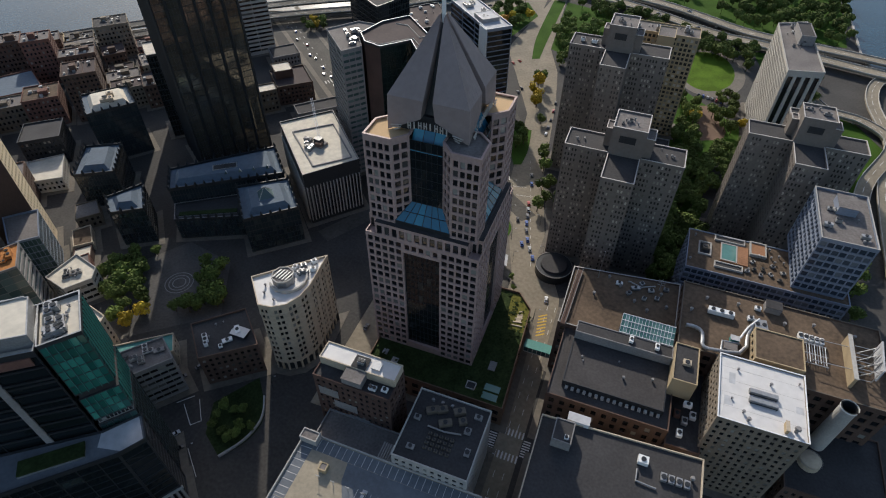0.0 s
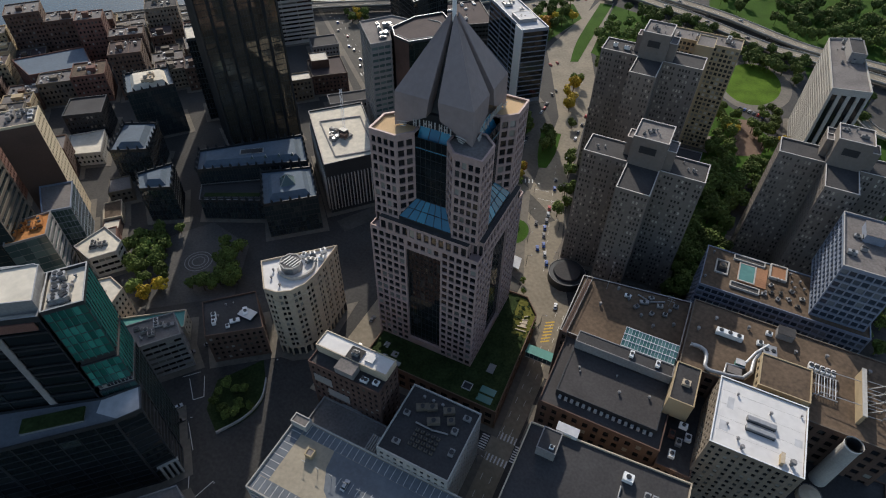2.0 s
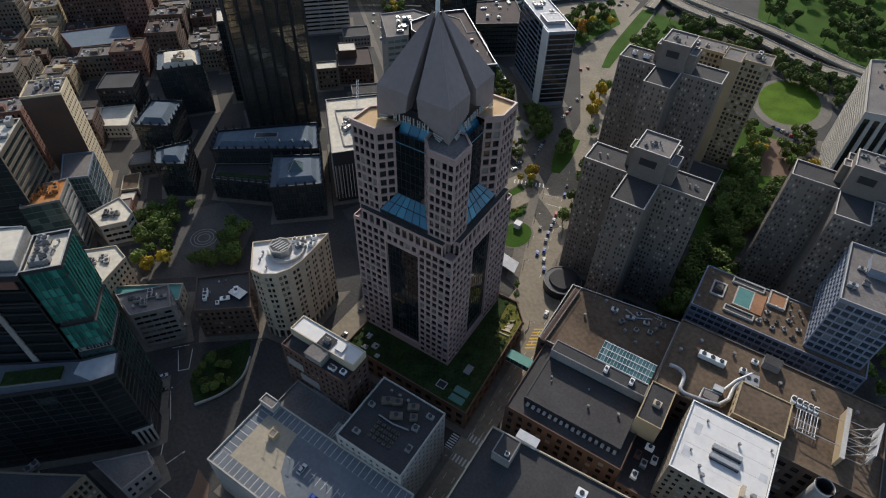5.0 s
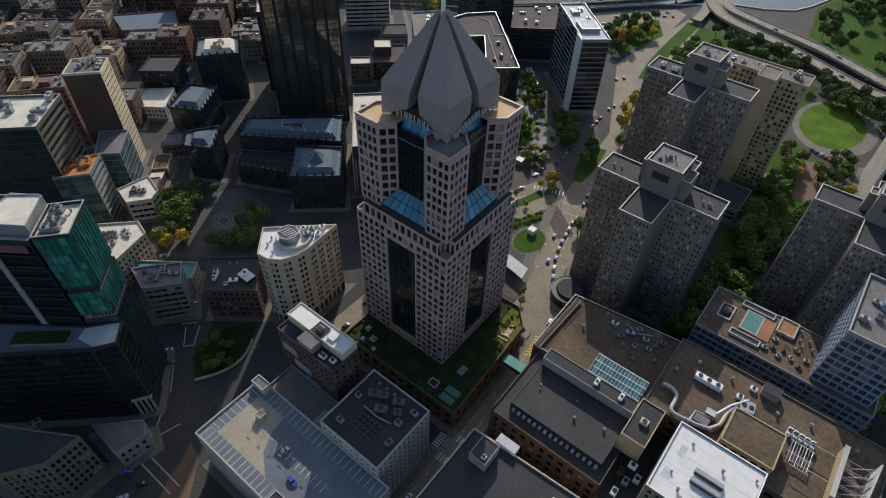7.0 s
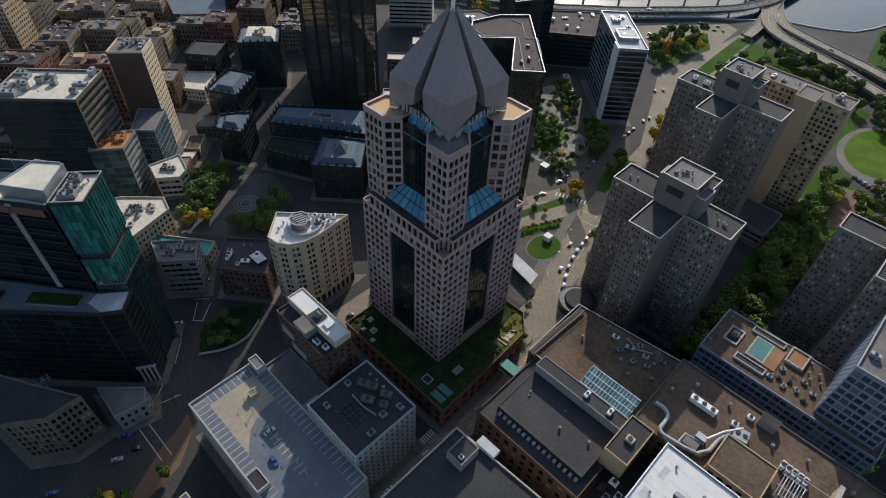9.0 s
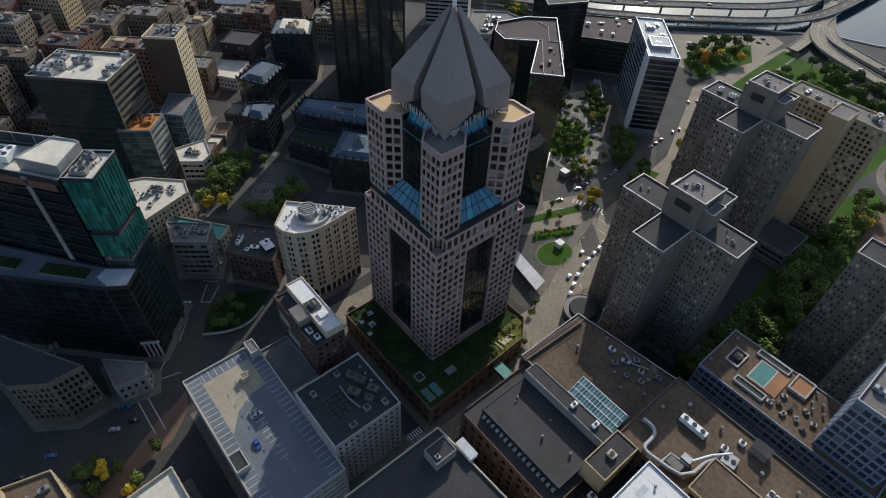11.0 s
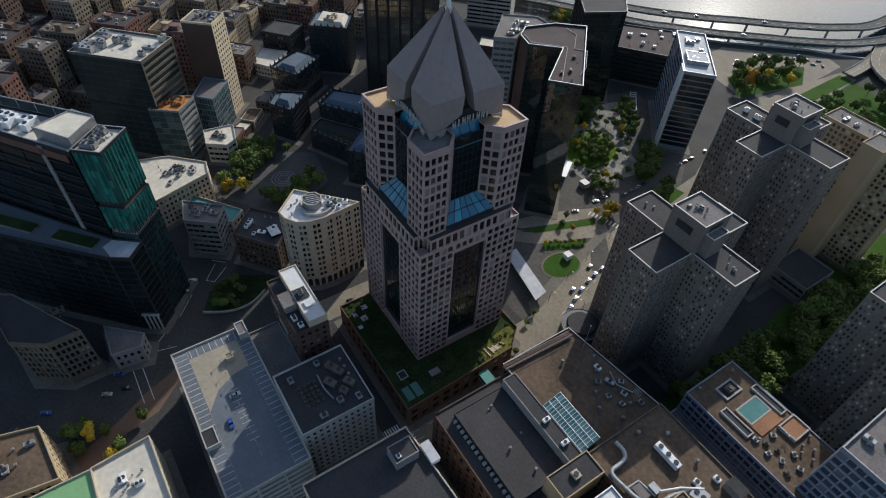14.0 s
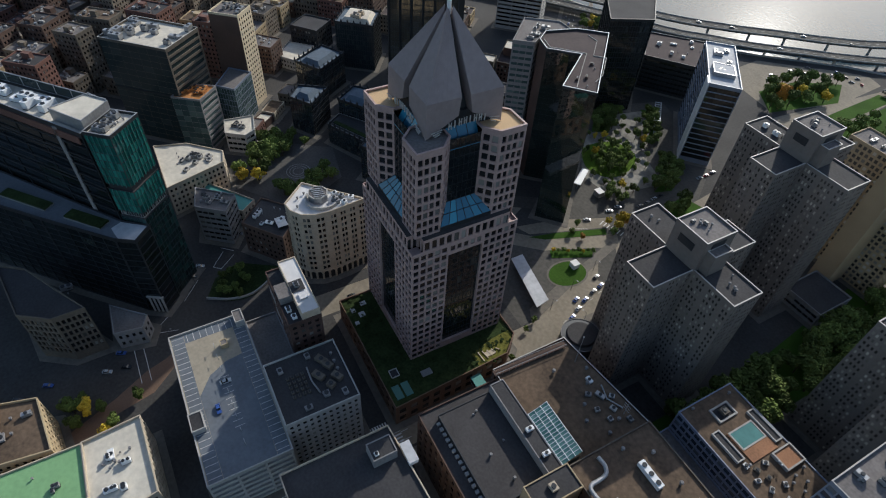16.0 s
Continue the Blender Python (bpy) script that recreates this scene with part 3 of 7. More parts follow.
def gateway(label, xs, ys, z, zp):
    b = building("apartment_tower", label, cross(xs, ys), 0, z, PANEL, DARK_ROOF, GATE, WARM_GLASS, keep=300, rim=0.6, rim_mat=RIM)
    upper(b, rect(xs[1] - 0.4, ys[1] - 0.4, xs[2] + 0.4, ys[2] + 0.4), z, zp, PANEL, GREY_ROOF, rim=0.7, rim_mat=RIM)
    upper(b, rect(xs[2] + 0.4, ys[1] + 2, xs[2] + 4.5, ys[2] - 4), z, zp - 4.5, PANEL, GREY_ROOF, rim=0.5, rim_mat=RIM, name="stair_head")
    upper(b, rect(xs[1] - 3.6, ys[1] + 6, xs[1] - 0.4, ys[2] - 2), z, zp - 5, PANEL, GREY_ROOF, rim=0.5, rim_mat=RIM, name="stair_head")
    part("louvre", Shape().box(xs[1] + 3.5, ys[1] - 0.75, zp - 7, xs[2] - 4, ys[1] - 0.45, zp - 3.5), DARK_WALL, b)
    part("louvre", Shape().box(xs[2] + 0.45, ys[1] + 3.5, zp - 3.8, xs[2] + 0.6, ys[2] - 4.5, zp - 1.2), DARK_WALL, b)
    return b


gateway("grey steel-clad cross-shaped tower beside the boulevard", (36, 57.3, 72.4, 93), (54.5, 75.6, 91, 111), 74, 88.6)
gateway("grey steel-clad cross-shaped tower beside the lawn", (19.5, 40, 54, 75), (137, 157, 172.5, 192), 87, 101.2)
gateway("grey steel-clad cross-shaped tower among trees", (121.7, 142.6, 157, 177.5), (102, 122, 136, 157), 72, 86)
ANNEX = style(3.0, 2.6, 1.7, 1.9, 0.25, 0.6, 0.5, 0.4)
annex = building("office_building", "tan gridded slab building with a blank service shaft", rect(38, 224, 92, 240), 0, 73, TAN_WALL, GREY_ROOF, ANNEX, WARM_GLASS, keep=200, rim=0.8)
upper(annex, rect(66, 208, 76.5, 224), 0.2, 78, TAN_WALL, GREY_ROOF, name="service_shaft")
building("low_pavilion", "low flat-roofed dark pavilion beside the tower", rect(70, 178, 92, 204), 0, 9, GREY_WALL, DARK_ROOF, RIBBON, keep=20)
LATTICE = style(3.0, 1.5, 0.85, 2.3, 0.3, 1.0, 0.8, 0.3)
slab = building("office_slab", "pale slab tower with a close concrete lattice", [(147, 219), (168.5, 224), (163, 302), (143.5, 292)], 0, 64, CONCRETE, GREY_ROOF, LATTICE, keep=250, rim=1.2, styles={0: style(60, 4.4, 2.6, 56, 0.8, 2, 1, 0.5)})
upper(slab, [(155, 262), (164, 263), (162, 285), (153, 284)], 64, 70, GREY_WALL, DARK_ROOF)

entry = thing("round_entrance", "dark round entrance pavilion at a tower's foot", "pavilion")
part("wall", Shape().tube(44, 61, 0.1, 5.2, 10, 10, 28), DARK_WALL, entry)
part("ring", Shape().tube(44, 61, 5.0, 5.45, 10.15, 10.15, 28, False).tube(44, 61, 5.45, 5.5, 10.15, 9.85, 28, False), GREY_WALL, entry)
part("roof", Shape().tube(44, 61, 5.2, 6.4, 7.5, 7.0, 28), DARK_ROOF, entry)

# ---- pool building ----
GRID = style(3.4, 2.9, 2.45, 2.45, 0.5, 0.6, 0.5, 0.3)
SLAB_GLASS = pane_material("blue_grey_window_glass", (0.035, 0.05, 0.07), 0.07, pale_share=0.3, pale_color=(0.16, 0.18, 0.2))
pool_house = building("podium_building", "blue-grey gridded podium with a rooftop pool", [(105.8, 52.2), (177.5, 52.2), (177.5, 80.8), (105.8, 80.8)], 0, 36.4, BLUE_WALL, BROWN_ROOF, GRID, SLAB_GLASS, keep=160, rim=0.5)
building("apartment_slab", "blue-grey gridded apartment slab over the podium", rect(152.6, 55.6, 174.8, 93.2), 36.45, 67.3, BLUE_WALL, GREY_ROOF, GRID, SLAB_GLASS, keep=200, rim=1.0, rim_mat=CONCRETE)
building("lower_wing", "low grey office wing with strip windows", rect(105.8, 39.2, 180, 52), 0, 23.6, BLUE_WALL, GREY_ROOF, GRID, SLAB_GLASS, keep=60)

# ---- the department store block ----
store = building("store_building", "old store block with broad brown gravel roof", [(56, -2), (104.9, -2), (104.9, 40), (56, 34)], 0, 34.5, BROWN_BRICK, BROWN_ROOF, style(4.6, 4.2, 2.4, 2.6, 0.4, 1, 1), keep=60, rim=0.7, rim_mat=CONCRETE)
ZE = 42.0
store_east = building("store_building", "taller store wing with a brown gravel plant roof", [(105, -2.2), (120.4, -2.2), (120.4, -6.4), (184, -6.4), (184, 35.5), (105, 35.5)], 0, ZE, BROWN_BRICK, BROWN_ROOF, style(4.6, 4.2, 2.4, 2.6, 0.4, 1, 1), keep=60, rim=0.6, rim_mat=DIM_STONE)
hall = building("store_hall", "brick hall with a wide flat dark roof", rect(59.5, -38, 107, -2.1), 0, 33, BROWN_BRICK, HALL_ROOF, style(4.6, 4.2, 2.0, 2.8, 0.4, 1, 1), keep=60, rim=0.8)
upper(hall, rect(64.5, -32, 104, -9.5), 33, 36.2, DARK_WALL, HALL_ROOF, style(3.2, 2.0, 1.3, 1.2, 0.15, 0.4, 0.4), keep=40, rim=0.3, name="clerestory")
upper(hall, rect(64.5, -9.4, 104, -3.4), 33, 41, GREY_WALL, DARK_ROOF, rim=0.3, name="raised_roof")
upper(hall, rect(104.2, -21, 113.5, -2.5), 33, 43.5, TAN_WALL, DARK_ROOF, rim=0.5, name="stair_tower")
white_house = building("white_roofed_building", "dim brick building with a bright white membrane roof", rect(119.3, -36.6, 149.6, -7.2), 0, 50, DIM_BRICK, WHITE_ROOF, SMALL, keep=150, rim=0.5, rim_mat=WHITE_PAINT)
block_tan = building("tan_roof_block", "tan rendered rooftop block on the store", rect(132.8, -3.2, 151, 13), ZE, 48.2, TAN_WALL, BROWN_ROOF, keep=0, rim=0.4, pad=False)
south_house = building("dark_roofed_building", "pale stone building with a dark flat roof", [(60.5, -92), (119, -92), (119, -48), (60.5, -51)], 0, 38, LIMESTONE, DARK_ROOF, SMALL, keep=150, rim=0.9)
upper(south_house, rect(66, -62, 73, -53), 38, 43, GREY_WALL, DARK_ROOF, rim=0.3)

# ---- garage corner ----
garage = building("parking_garage", "open concrete parking garage with a sunlit roof deck", rect(-24, -116, 48, -84.4), 0, 27, CONCRETE, DECK, style(3.3, 7.8, 7.1, 1.6, 1.2, 0.8, 0.4, 0.3), BLACK_GLASS, keep=90, rim=0.9)
dark_house = building("dark_roofed_office", "pale stone office with a dark equipment roof", rect(12.5, -84.3, 42, -54.5), 0, 34, CONCRETE, DARK_ROOF, SMALL, keep=160, rim=0.9)
building("low_link_building", "low dark-roofed link between offices", rect(-22, -84.2, 12.3, -70.2), 0, 22, GREY_WALL, GREY_ROOF, SMALL, keep=20)
narrow = building("narrow_brick_building", "narrow dark brick building with a white roof", rect(-26.5, -70, 6, -56), 0, 44.5, SOOTY_BRICK, DARK_ROOF, SMALL, keep=90, rim=0.8)
for x0, x1, z0, z1 in ((-25, -16.5, 33, 38), (-19, -9, 26, 31), (-13, -4, 18.5, 23.5), (-24, -19, 14, 18)):
    part("render_patch", Shape().box(x0, -70.04, z0, x1, -69.9, z1), GREY_WALL, narrow)
upper(narrow, rect(-26.3, -64, 5.8, -56.2), 44.5, 48.6, LIMESTONE, WHITE_ROOF, rim=0.5)

# ---- curved cream building ----
arc = [(-64.7, -49), (-58.6, -48.2), (-53.4, -44.6), (-50.4, -38.5), (-49.6, -31.5), (-51.5, -12), (-76.5, -36.2)]
curved = building("curved_office", "cream stone office with a curved front and white roof", arc, 6.4, 46, LIMESTONE, WHITE_ROOF, dict(style(3.5, 1.7, 1.15, 2.2, 0.4, 0.6, 1.2, 0.3), gap=3), keep=220, rim=1.1)
PADS.append(arc)
arcade, arcade_back = Shape(), Shape()
for p, q in zip(arc, arc[1:] + arc[:1]):
    arch_screen(arcade, arcade_back, p, q, 0, 6.4, max(1, round(math.dist(p, q) / 3.4)))
part("arcade", arcade, LIMESTONE, curved, "cream stone arcade of round arches")
part("arcade_back", arcade_back, DARK_WALL, curved)
for z in (6.4, 40.8):
    belt = Shape()
    for p, q in zip(arc, arc[1:] + arc[:1]):
        belt.beam((*p, z), (*q, z), 0.5, 0.45)
    part("cornice", belt, LIMESTONE, curved)

# ---- west side ----
building("low_shop", "low shop with a dark roof and white plant", [(-105, -53.5), (-89.5, -68.5), (-69, -52.2), (-86.5, -36.2)], 0, 20, BROWN_BRICK, DARK_ROOF, SMALL, keep=30)
building("grey_office", "grey mid-rise office with strip windows", [(-124, -84), (-108, -88), (-97, -74), (-109, -66)], 0, 24, GREY_WALL, GREY_ROOF, RIBBON, keep=60)
building("teal_roofed_shop", "small shop with a teal metal roof", [(-145, -77), (-128, -83), (-110, -64), (-117, -55.5)], 0, 10, LIMESTONE, TEAL_PAINT, SMALL, keep=20)
GREEN_AT = [(-80.4, -118.8), (-72.6, -109.5), (-85.4, -97.2), (-92.8, -106.5)]
green = building("green_glass_tower", "tall office corner with stacked tiers of green glass", GREEN_AT, 0, 54, DARK_WALL, DARK_ROOF, CURTAIN, DEEP_GLASS, keep=120, rim=0)
upper(green, inset(GREEN_AT, 0.5), 54, 56.6, GREY_WALL, DARK_ROOF, style(2.2, 1.2, 0.9, 1.8, 0.2, 0.1, 0.1, 0.1), keep=10, rim=0, name="louvre_floor")
upper(green, GREEN_AT, 56.6, 69.6, DARK_WALL, DARK_ROOF, CURTAIN, GREEN_GLASS, keep=120, rim=0, name="glass_tier")
upper(green, inset(GREEN_AT, 0.6), 69.6, 72.0, DARK_WALL, DARK_ROOF, rim=0, name="recessed_floor")
upper(green, GREEN_AT, 72.0, 97.5, DARK_WALL, CREAM_ROOF, CURTAIN, GREEN_GLASS, keep=200, rim=1.2, rim_mat=METAL, name="glass_tier")
for p, q in zip(GREEN_AT[:2], GREEN_AT[1:3]):
    p, q = Vector(p), Vector(q)
    d = (q - p).normalized()
    out = Vector((d.y, -d.x)) * 0.22
    n = int((q - p).length / 1.9)
    for i in range(1, n):
        g = p.lerp(q, i / n) + out
        for z0, z1 in ((56.8, 69.4), (72.3, 97.3)):
            part("glass_fin", Shape().box(-0.05, -0.22, z0, 0.05, 0.22, z1, Matrix.Translation((g.x, g.y, 0)) @ Matrix.Rotation(math.atan2(d.y, d.x), 4, "Z")), TEAL_PAINT, green)
long_part = building("glass_office_slab", "long dark glass office slab with pale roof plant", [(-172, -187), (-81.2, -119.6), (-94, -105.6), (-190, -192)], 0, 96, DARK_WALL, CREAM_ROOF, style(12.5, 14, 13.7, 11.7, 0.3, 2, 1, 0.3), BLACK_GLASS, keep=200, rim=1.4, rim_mat=METAL)
glass_base = building("glass_podium", "stepped dark glass base of an office", [(-150, -200), (-98, -152), (-69, -124), (-64, -116), (-72, -108.6), (-80, -119.2), (-170, -187)], 0, 50, DARK_WALL, DECK_GREY, style(4.0, 6.5, 6.2, 3.7, 0.25, 1, 1, 0.3), BLACK_GLASS, keep=120)
upper(long_part, [(-98, -128.5), (-83, -117.6), (-94.5, -106.5), (-104, -113)], 96, 101.5, METAL, CREAM_ROOF, rim=0.4)
for i in range(14):
    p, q = (Vector((-96, -107.4)).lerp(Vector((-189, -191)), (i + e) / 14) for e in (0.02, 0.98))
    part("glass_screen", Shape().beam((*p, 99.6), (*q, 99.6), 0.12, 4.2), SMOKE_GLASS, long_part)
    part("screen_post", Shape().beam((*p, 96), (*p, 102), 0.3), METAL, long_part)
part("screen_rail", Shape().beam((-95.6, -107, 101.9), (-189, -191, 101.9), 0.35), METAL, long_part)
for i in range(1, 8):
    part("spandrel", Shape().beam((-171.6, -187.2, 50 + 5.7 * i), (-81.0, -119.9, 50 + 5.7 * i), 0.35, 0.7), DARK_WALL, long_part)
for p, q, w in (((-80.5, -126.5), (-95.5, -140), 5.5), ((-104, -147.5), (-124, -165), 5.0), ((-84, -119.5), (-100, -131), 1.6)):
    t = thing("roof_hedge", "dark clipped planting bed on a glass terrace", "planter", group="terrace beds")
    part("bed", Shape().beam((*p, 50.3), (*q, 50.3), w + 0.6, 0.7), GREY_WALL, t)
    part("planting", Shape().beam((*p, 50.9), (*q, 50.9), w, 1.0), SEDUM, t)
terrace = Shape()
terrace.face((-69.2, -122.6, 50.04), (-65.4, -116.2, 50.04), (-72.5, -110.0, 50.04), (-80.2, -119.8, 50.04), (-77.5, -124.4, 50.04))
part("terrace_paving", terrace, PALE_ROOF, glass_base, "pale stone paving of the terrace")
pier = Shape()
for i in range(4):
    pier.beam((-67.5 + 1.1 * i, -121.5 + 1.75 * i, 0), (-67.5 + 1.1 * i, -121.5 + 1.75 * i, 11), 0.9)
pier.beam((-68, -122.3, 11.3), (-63.6, -115.4, 11.3), 1.2, 0.9)
part("stone_portal", pier, CONCRETE, glass_base, "pale stone corner portal")
lp, lq = Vector((-172, -187)), Vector((-81.2, -119.6))
ld = (lq - lp).normalized()
ln_ = Vector((ld.y, -ld.x))
for d0, d1, z0, z1, m in ((14, 16.2, 50, 96, GREY_WALL), (2, 50, 91.5, 95, RED_BRICK)):
    p, q2 = lq - ld * d1 + ln_ * 0.3, lq - ld * d0 + ln_ * 0.3
    part("facade_band", Shape().beam((*p, (z0 + z1) / 2), (*q2, (z0 + z1) / 2), 0.5, z1 - z0), m, long_part)
box_office = building("glass_box_office", "grey glass office with a pale equipment roof", [(-231.5, -107), (-200, -74), (-221.5, -50.8), (-253.5, -84)], 0, 67, DIM_STONE, CREAM_ROOF, style(4.1, 6.0, 5.93, 3.95, 0.03, 0.3, 0.3, 0.03), SMOKE_GLASS, keep=200, rim=1.3, rim_mat=CONCRETE, styles={1: style(4.1, 30, 29, 2.6, 0.5, 0.5, 0.5, 0.6)})
part("band", Shape().beam((-231.8, -107.4, 36), (-199.7, -73.8, 36), 0.6, 1.0), DARK_WALL, box_office)
building("glass_block", "teal glass block with rust-coloured roof plant", [(-201, -79), (-190, -64), (-203, -51), (-213, -67)], 0, 37, GREY_WALL, RUST, style(3.8, 4.0, 3.93, 3.6, 0.03, 0.3, 0.3, 0.03), TEAL_GLASS, keep=90, styles={1: style(3.8, 15, 14.5, 2.2, 0.5, 0.5, 0.5, 0.6)})
building("blue_glass_block", "blue-grey glass block beside a slim tower", [(-216, -50), (-206, -40), (-224, -24), (-236, -36)], 0, 30, BLUE_WALL, GREY_ROOF, CURTAIN, TEAL_GLASS, keep=60)
slim = building("slim_tower", "slim tower with one cream and one dark brick side", [(-240.5, -40.3), (-227.3, -24.8), (-239.6, -13.0), (-253.2, -28)], 0, 68, CREAM_WALL, GREY_ROOF, style(3.3, 2.4, 1.2, 1.6, 0.2, 3, 1, 0.8), keep=120, blind=(0,))
dark_side = Shape()
dark_side.face((-240.4, -40.4, 0), (-227.25, -24.95, 0), (-227.25, -24.95, 67.5), (-240.4, -40.4, 67.5))
part("brick_side", dark_side, BROWN_BRICK, slim)
building("cream_low_building", "low building with a cream membrane roof", [(-179, -98), (-135, -98), (-146, -64), (-157, -61.5), (-173.5, -79)], 0, 20, LIMESTONE, CREAM_ROOF, SMALL, keep=40)
building("corner_glass_shop", "pale glazed corner building on the square", [(-199, -52), (-184, -55), (-176, -44), (-180, -37), (-197, -33)], 0, 14, CONCRETE, CREAM_ROOF, RIBBON, keep=40)
for poly, z, wall, roof in (([(-205, -34), (-197, -42), (-190, -34), (-199, -26)], 8, RED_BRICK, GREY_ROOF), ([(-224, -14), (-213, -24), (-206, -17), (-218, -6)], 6, LIMESTONE, BROWN_ROOF), ([(-212, -25), (-205.5, -33), (-199.5, -25.5), (-206, -18)], 5, SOOTY_BRICK, CREAM_ROOF), ([(-236, 2), (-226, -8), (-217, 2), (-228, 11)], 9, DIM_STONE, GREY_ROOF)):
    building("corner_shop", "small low shop in a crowded row", poly, 0, z, wall, roof, SMALL, keep=10, rim=0.5)

# ---- dark glass complex ----
GOTH = style(3.8, 1.7, 1.5, 3.4, 0.2, 0.5, 0.6, 0.1)
ppg = building("glass_tower", "very tall dark mirror glass tower, golden reflection in its colour", [(-222, 88), (-192, 66), (-166, 104), (-196, 126)], 0, 180, DARK_WALL, DARK_ROOF, GOTH, GOLD_REFLECTION_GLASS, keep=280, rim=2)
for a, b in (((-222, 88), (-192, 66)), ((-192, 66), (-166, 104)), ((-166, 104), (-196, 126)), ((-196, 126), (-222, 88))):
    a, b = Vector(a), Vector(b)
    d = (b - a).normalized()
    for i in range(6):
        g = a.lerp(b, i / 6)
        part("rib", Shape().prism([tuple(g - d * 0.9), tuple(g + Vector((d.y, -d.x)) * 1.3), tuple(g + d * 0.9), tuple(g - Vector((d.y, -d.x)) * 0.3)], 0, 182), DARK_WALL, ppg)
SPIRE = Shape()
for a, b in (((-0.5, -0.5), (0.5, -0.5)), ((0.5, -0.5), (0.5, 0.5)), ((0.5, 0.5), (-0.5, 0.5)), ((-0.5, 0.5), (-0.5, -0.5))):
    SPIRE.face((*a, -0.6), (*b, -0.6), (*b, 1.0), (*a, 1.0))
    SPIRE.face((*a, 1.0), (*b, 1.0), (0, 0, 3.0))
SPIRE = SPIRE.mesh("spire", DARK_WALL)
for poly, z, lab in (([(-189, 36.7), (-176.5, 20.5), (-123, 58.5), (-143, 80)], 24, "black glass block with a blue-grey pitched roof"),
                     ([(-141.5, 37), (-121, 13.4), (-98.4, 34), (-118, 54.8)], 24, "black glass block with a small glass roof pyramid"),
                     ([(-254, 37), (-238, 11), (-218, 23), (-235, 48)], 24, "black glass block with spiky parapet"),
                     ([(-205, 2), (-193, -8), (-177.5, 2), (-194, 20)], 24, "black glass block facing the square"),
                     ([(-284, 70), (-262, 52), (-243, 76), (-265, 92)], 36, "taller black glass block with pale roof plant")):
    b = building("glass_block", lab, poly, 0, z, DARK_WALL, BLUE_ROOF, GOTH, PPG_GLASS, keep=60, rim=1.2, rim_mat=DARK_WALL)
    for a, c in zip(poly, poly[1:] + poly[:1]):
        a, c = Vector(a), Vector(c)
        for i in range(max(2, int((c - a).length / 5))):
            g = a.lerp(c, i / max(2, int((c - a).length / 5)))
            part("spire", SPIRE, None, b).location = (g.x, g.y, z + 1.2)
    mid = inset(poly, 3.5)
    s = Shape()
    top = inset(poly, 6.0)
    for i in range(4):
        s.face((*mid[i], z), (*mid[(i + 1) % 4], z), (*top[(i + 1) % 4], z + 3), (*top[i], z + 3))
    s.face(*[(*p, z + 3) for p in top])
    if "pyramid" in lab:
        c = Vector((sum(p[0] for p in poly) / 4, sum(p[1] for p in poly) / 4))
        for i in range(4):
            a, e = (c.lerp(Vector(poly[j % 4]), 0.28) for j in (i, i + 1))
            pyr = Shape()
            pyr.face((*a, z + 3), (*e, z + 3), (c.x, c.y, z + 8.5))
            part("pyramid_pane", pyr, TEAL_GLASS, b)
            part("glazing_bar", Shape().beam((*a, z + 3), (c.x, c.y, z + 8.6), 0.25), CONCRETE, b)
    part("hipped_roof", s, BLUE_ROOF if "pale" not in lab else CREAM_ROOF, b)
wing = building("glass_wing", "low black glass wing below a taller block", [(-175.3, 20.0), (-166.5, 8.5), (-131.5, 25.5), (-141.8, 36.8), (-143.6, 42.4)], 0, 14, DARK_WALL, DARK_ROOF, GOTH, PPG_GLASS, keep=60, rim=1.0, rim_mat=GREY_WALL)
for i in range(9):
    g = Vector((-166.5, 8.5)).lerp(Vector((-131.5, 25.5)), (i + 0.5) / 9)
    part("spire", SPIRE, None, wing).location = (g.x, g.y, 15.2)
bed = thing("roof_hedge", "dark planting strip on a low glass wing", "planter", group="terrace beds")
part("bed", Shape().beam((-167, 13.5, 14.2), (-138, 28.5, 14.2), 3.4, 0.6), GREY_WALL, bed)
part("planting", Shape().beam((-167, 13.5, 14.7), (-138, 28.5, 14.7), 3.0, 0.7), SEDUM, bed)
well = thing("roof_well", "dark sunken plant well in a blue roof", "roof well")
for off, w, z0, z1, mat, nm in ((0, 5.0, 26.8, 27.3, METAL, "kerb"), (0, 4.2, 27.0, 27.36, DARK_WALL, "floor")):
    part(nm, Shape().beam((-163 + (0.5 if w < 5 else 0), 44.5 + (0.4 if w < 5 else 0), (z0 + z1) / 2), (-151.5 - (0.5 if w < 5 else 0), 53 - (0.4 if w < 5 else 0), (z0 + z1) / 2), w, z1 - z0), mat, well)
for i in range(4):
    g = Vector((-152.5, 43.2)).lerp(Vector((-133, 57), ), i / 3)
    d = thing("dormer", "small pointed glass dormer on a blue roof", "dormer", group="dormers")
    front, back = Shape(), Shape()
    front.face((g.x - 0.9, g.y - 0.6, 26.4), (g.x + 0.9, g.y + 0.6, 26.4), (g.x, g.y, 28.9))
    back.face((g.x - 0.9, g.y - 0.6, 26.4), (g.x, g.y, 28.9), (g.x - 2.0, g.y + 2.8, 27.0))
    back.face((g.x + 0.9, g.y + 0.6, 26.4), (g.x - 2.0, g.y + 2.8, 27.0), (g.x, g.y, 28.9))
    part("pane", front, TEAL_GLASS, d)
    part("roof", back, PALE_ROOF, d)
clark = building("striped_office", "black office with white vertical fins and pale roof", [(-143, 90), (-101.5, 47.5), (-79, 73), (-119, 115)], 0, 36, DARK_WALL, CREAM_ROOF, style(22, 1.9, 1.3, 20, 0.5, 4, 8, 0.3), keep=60, rim=0.9, rim_mat=CONCRETE)

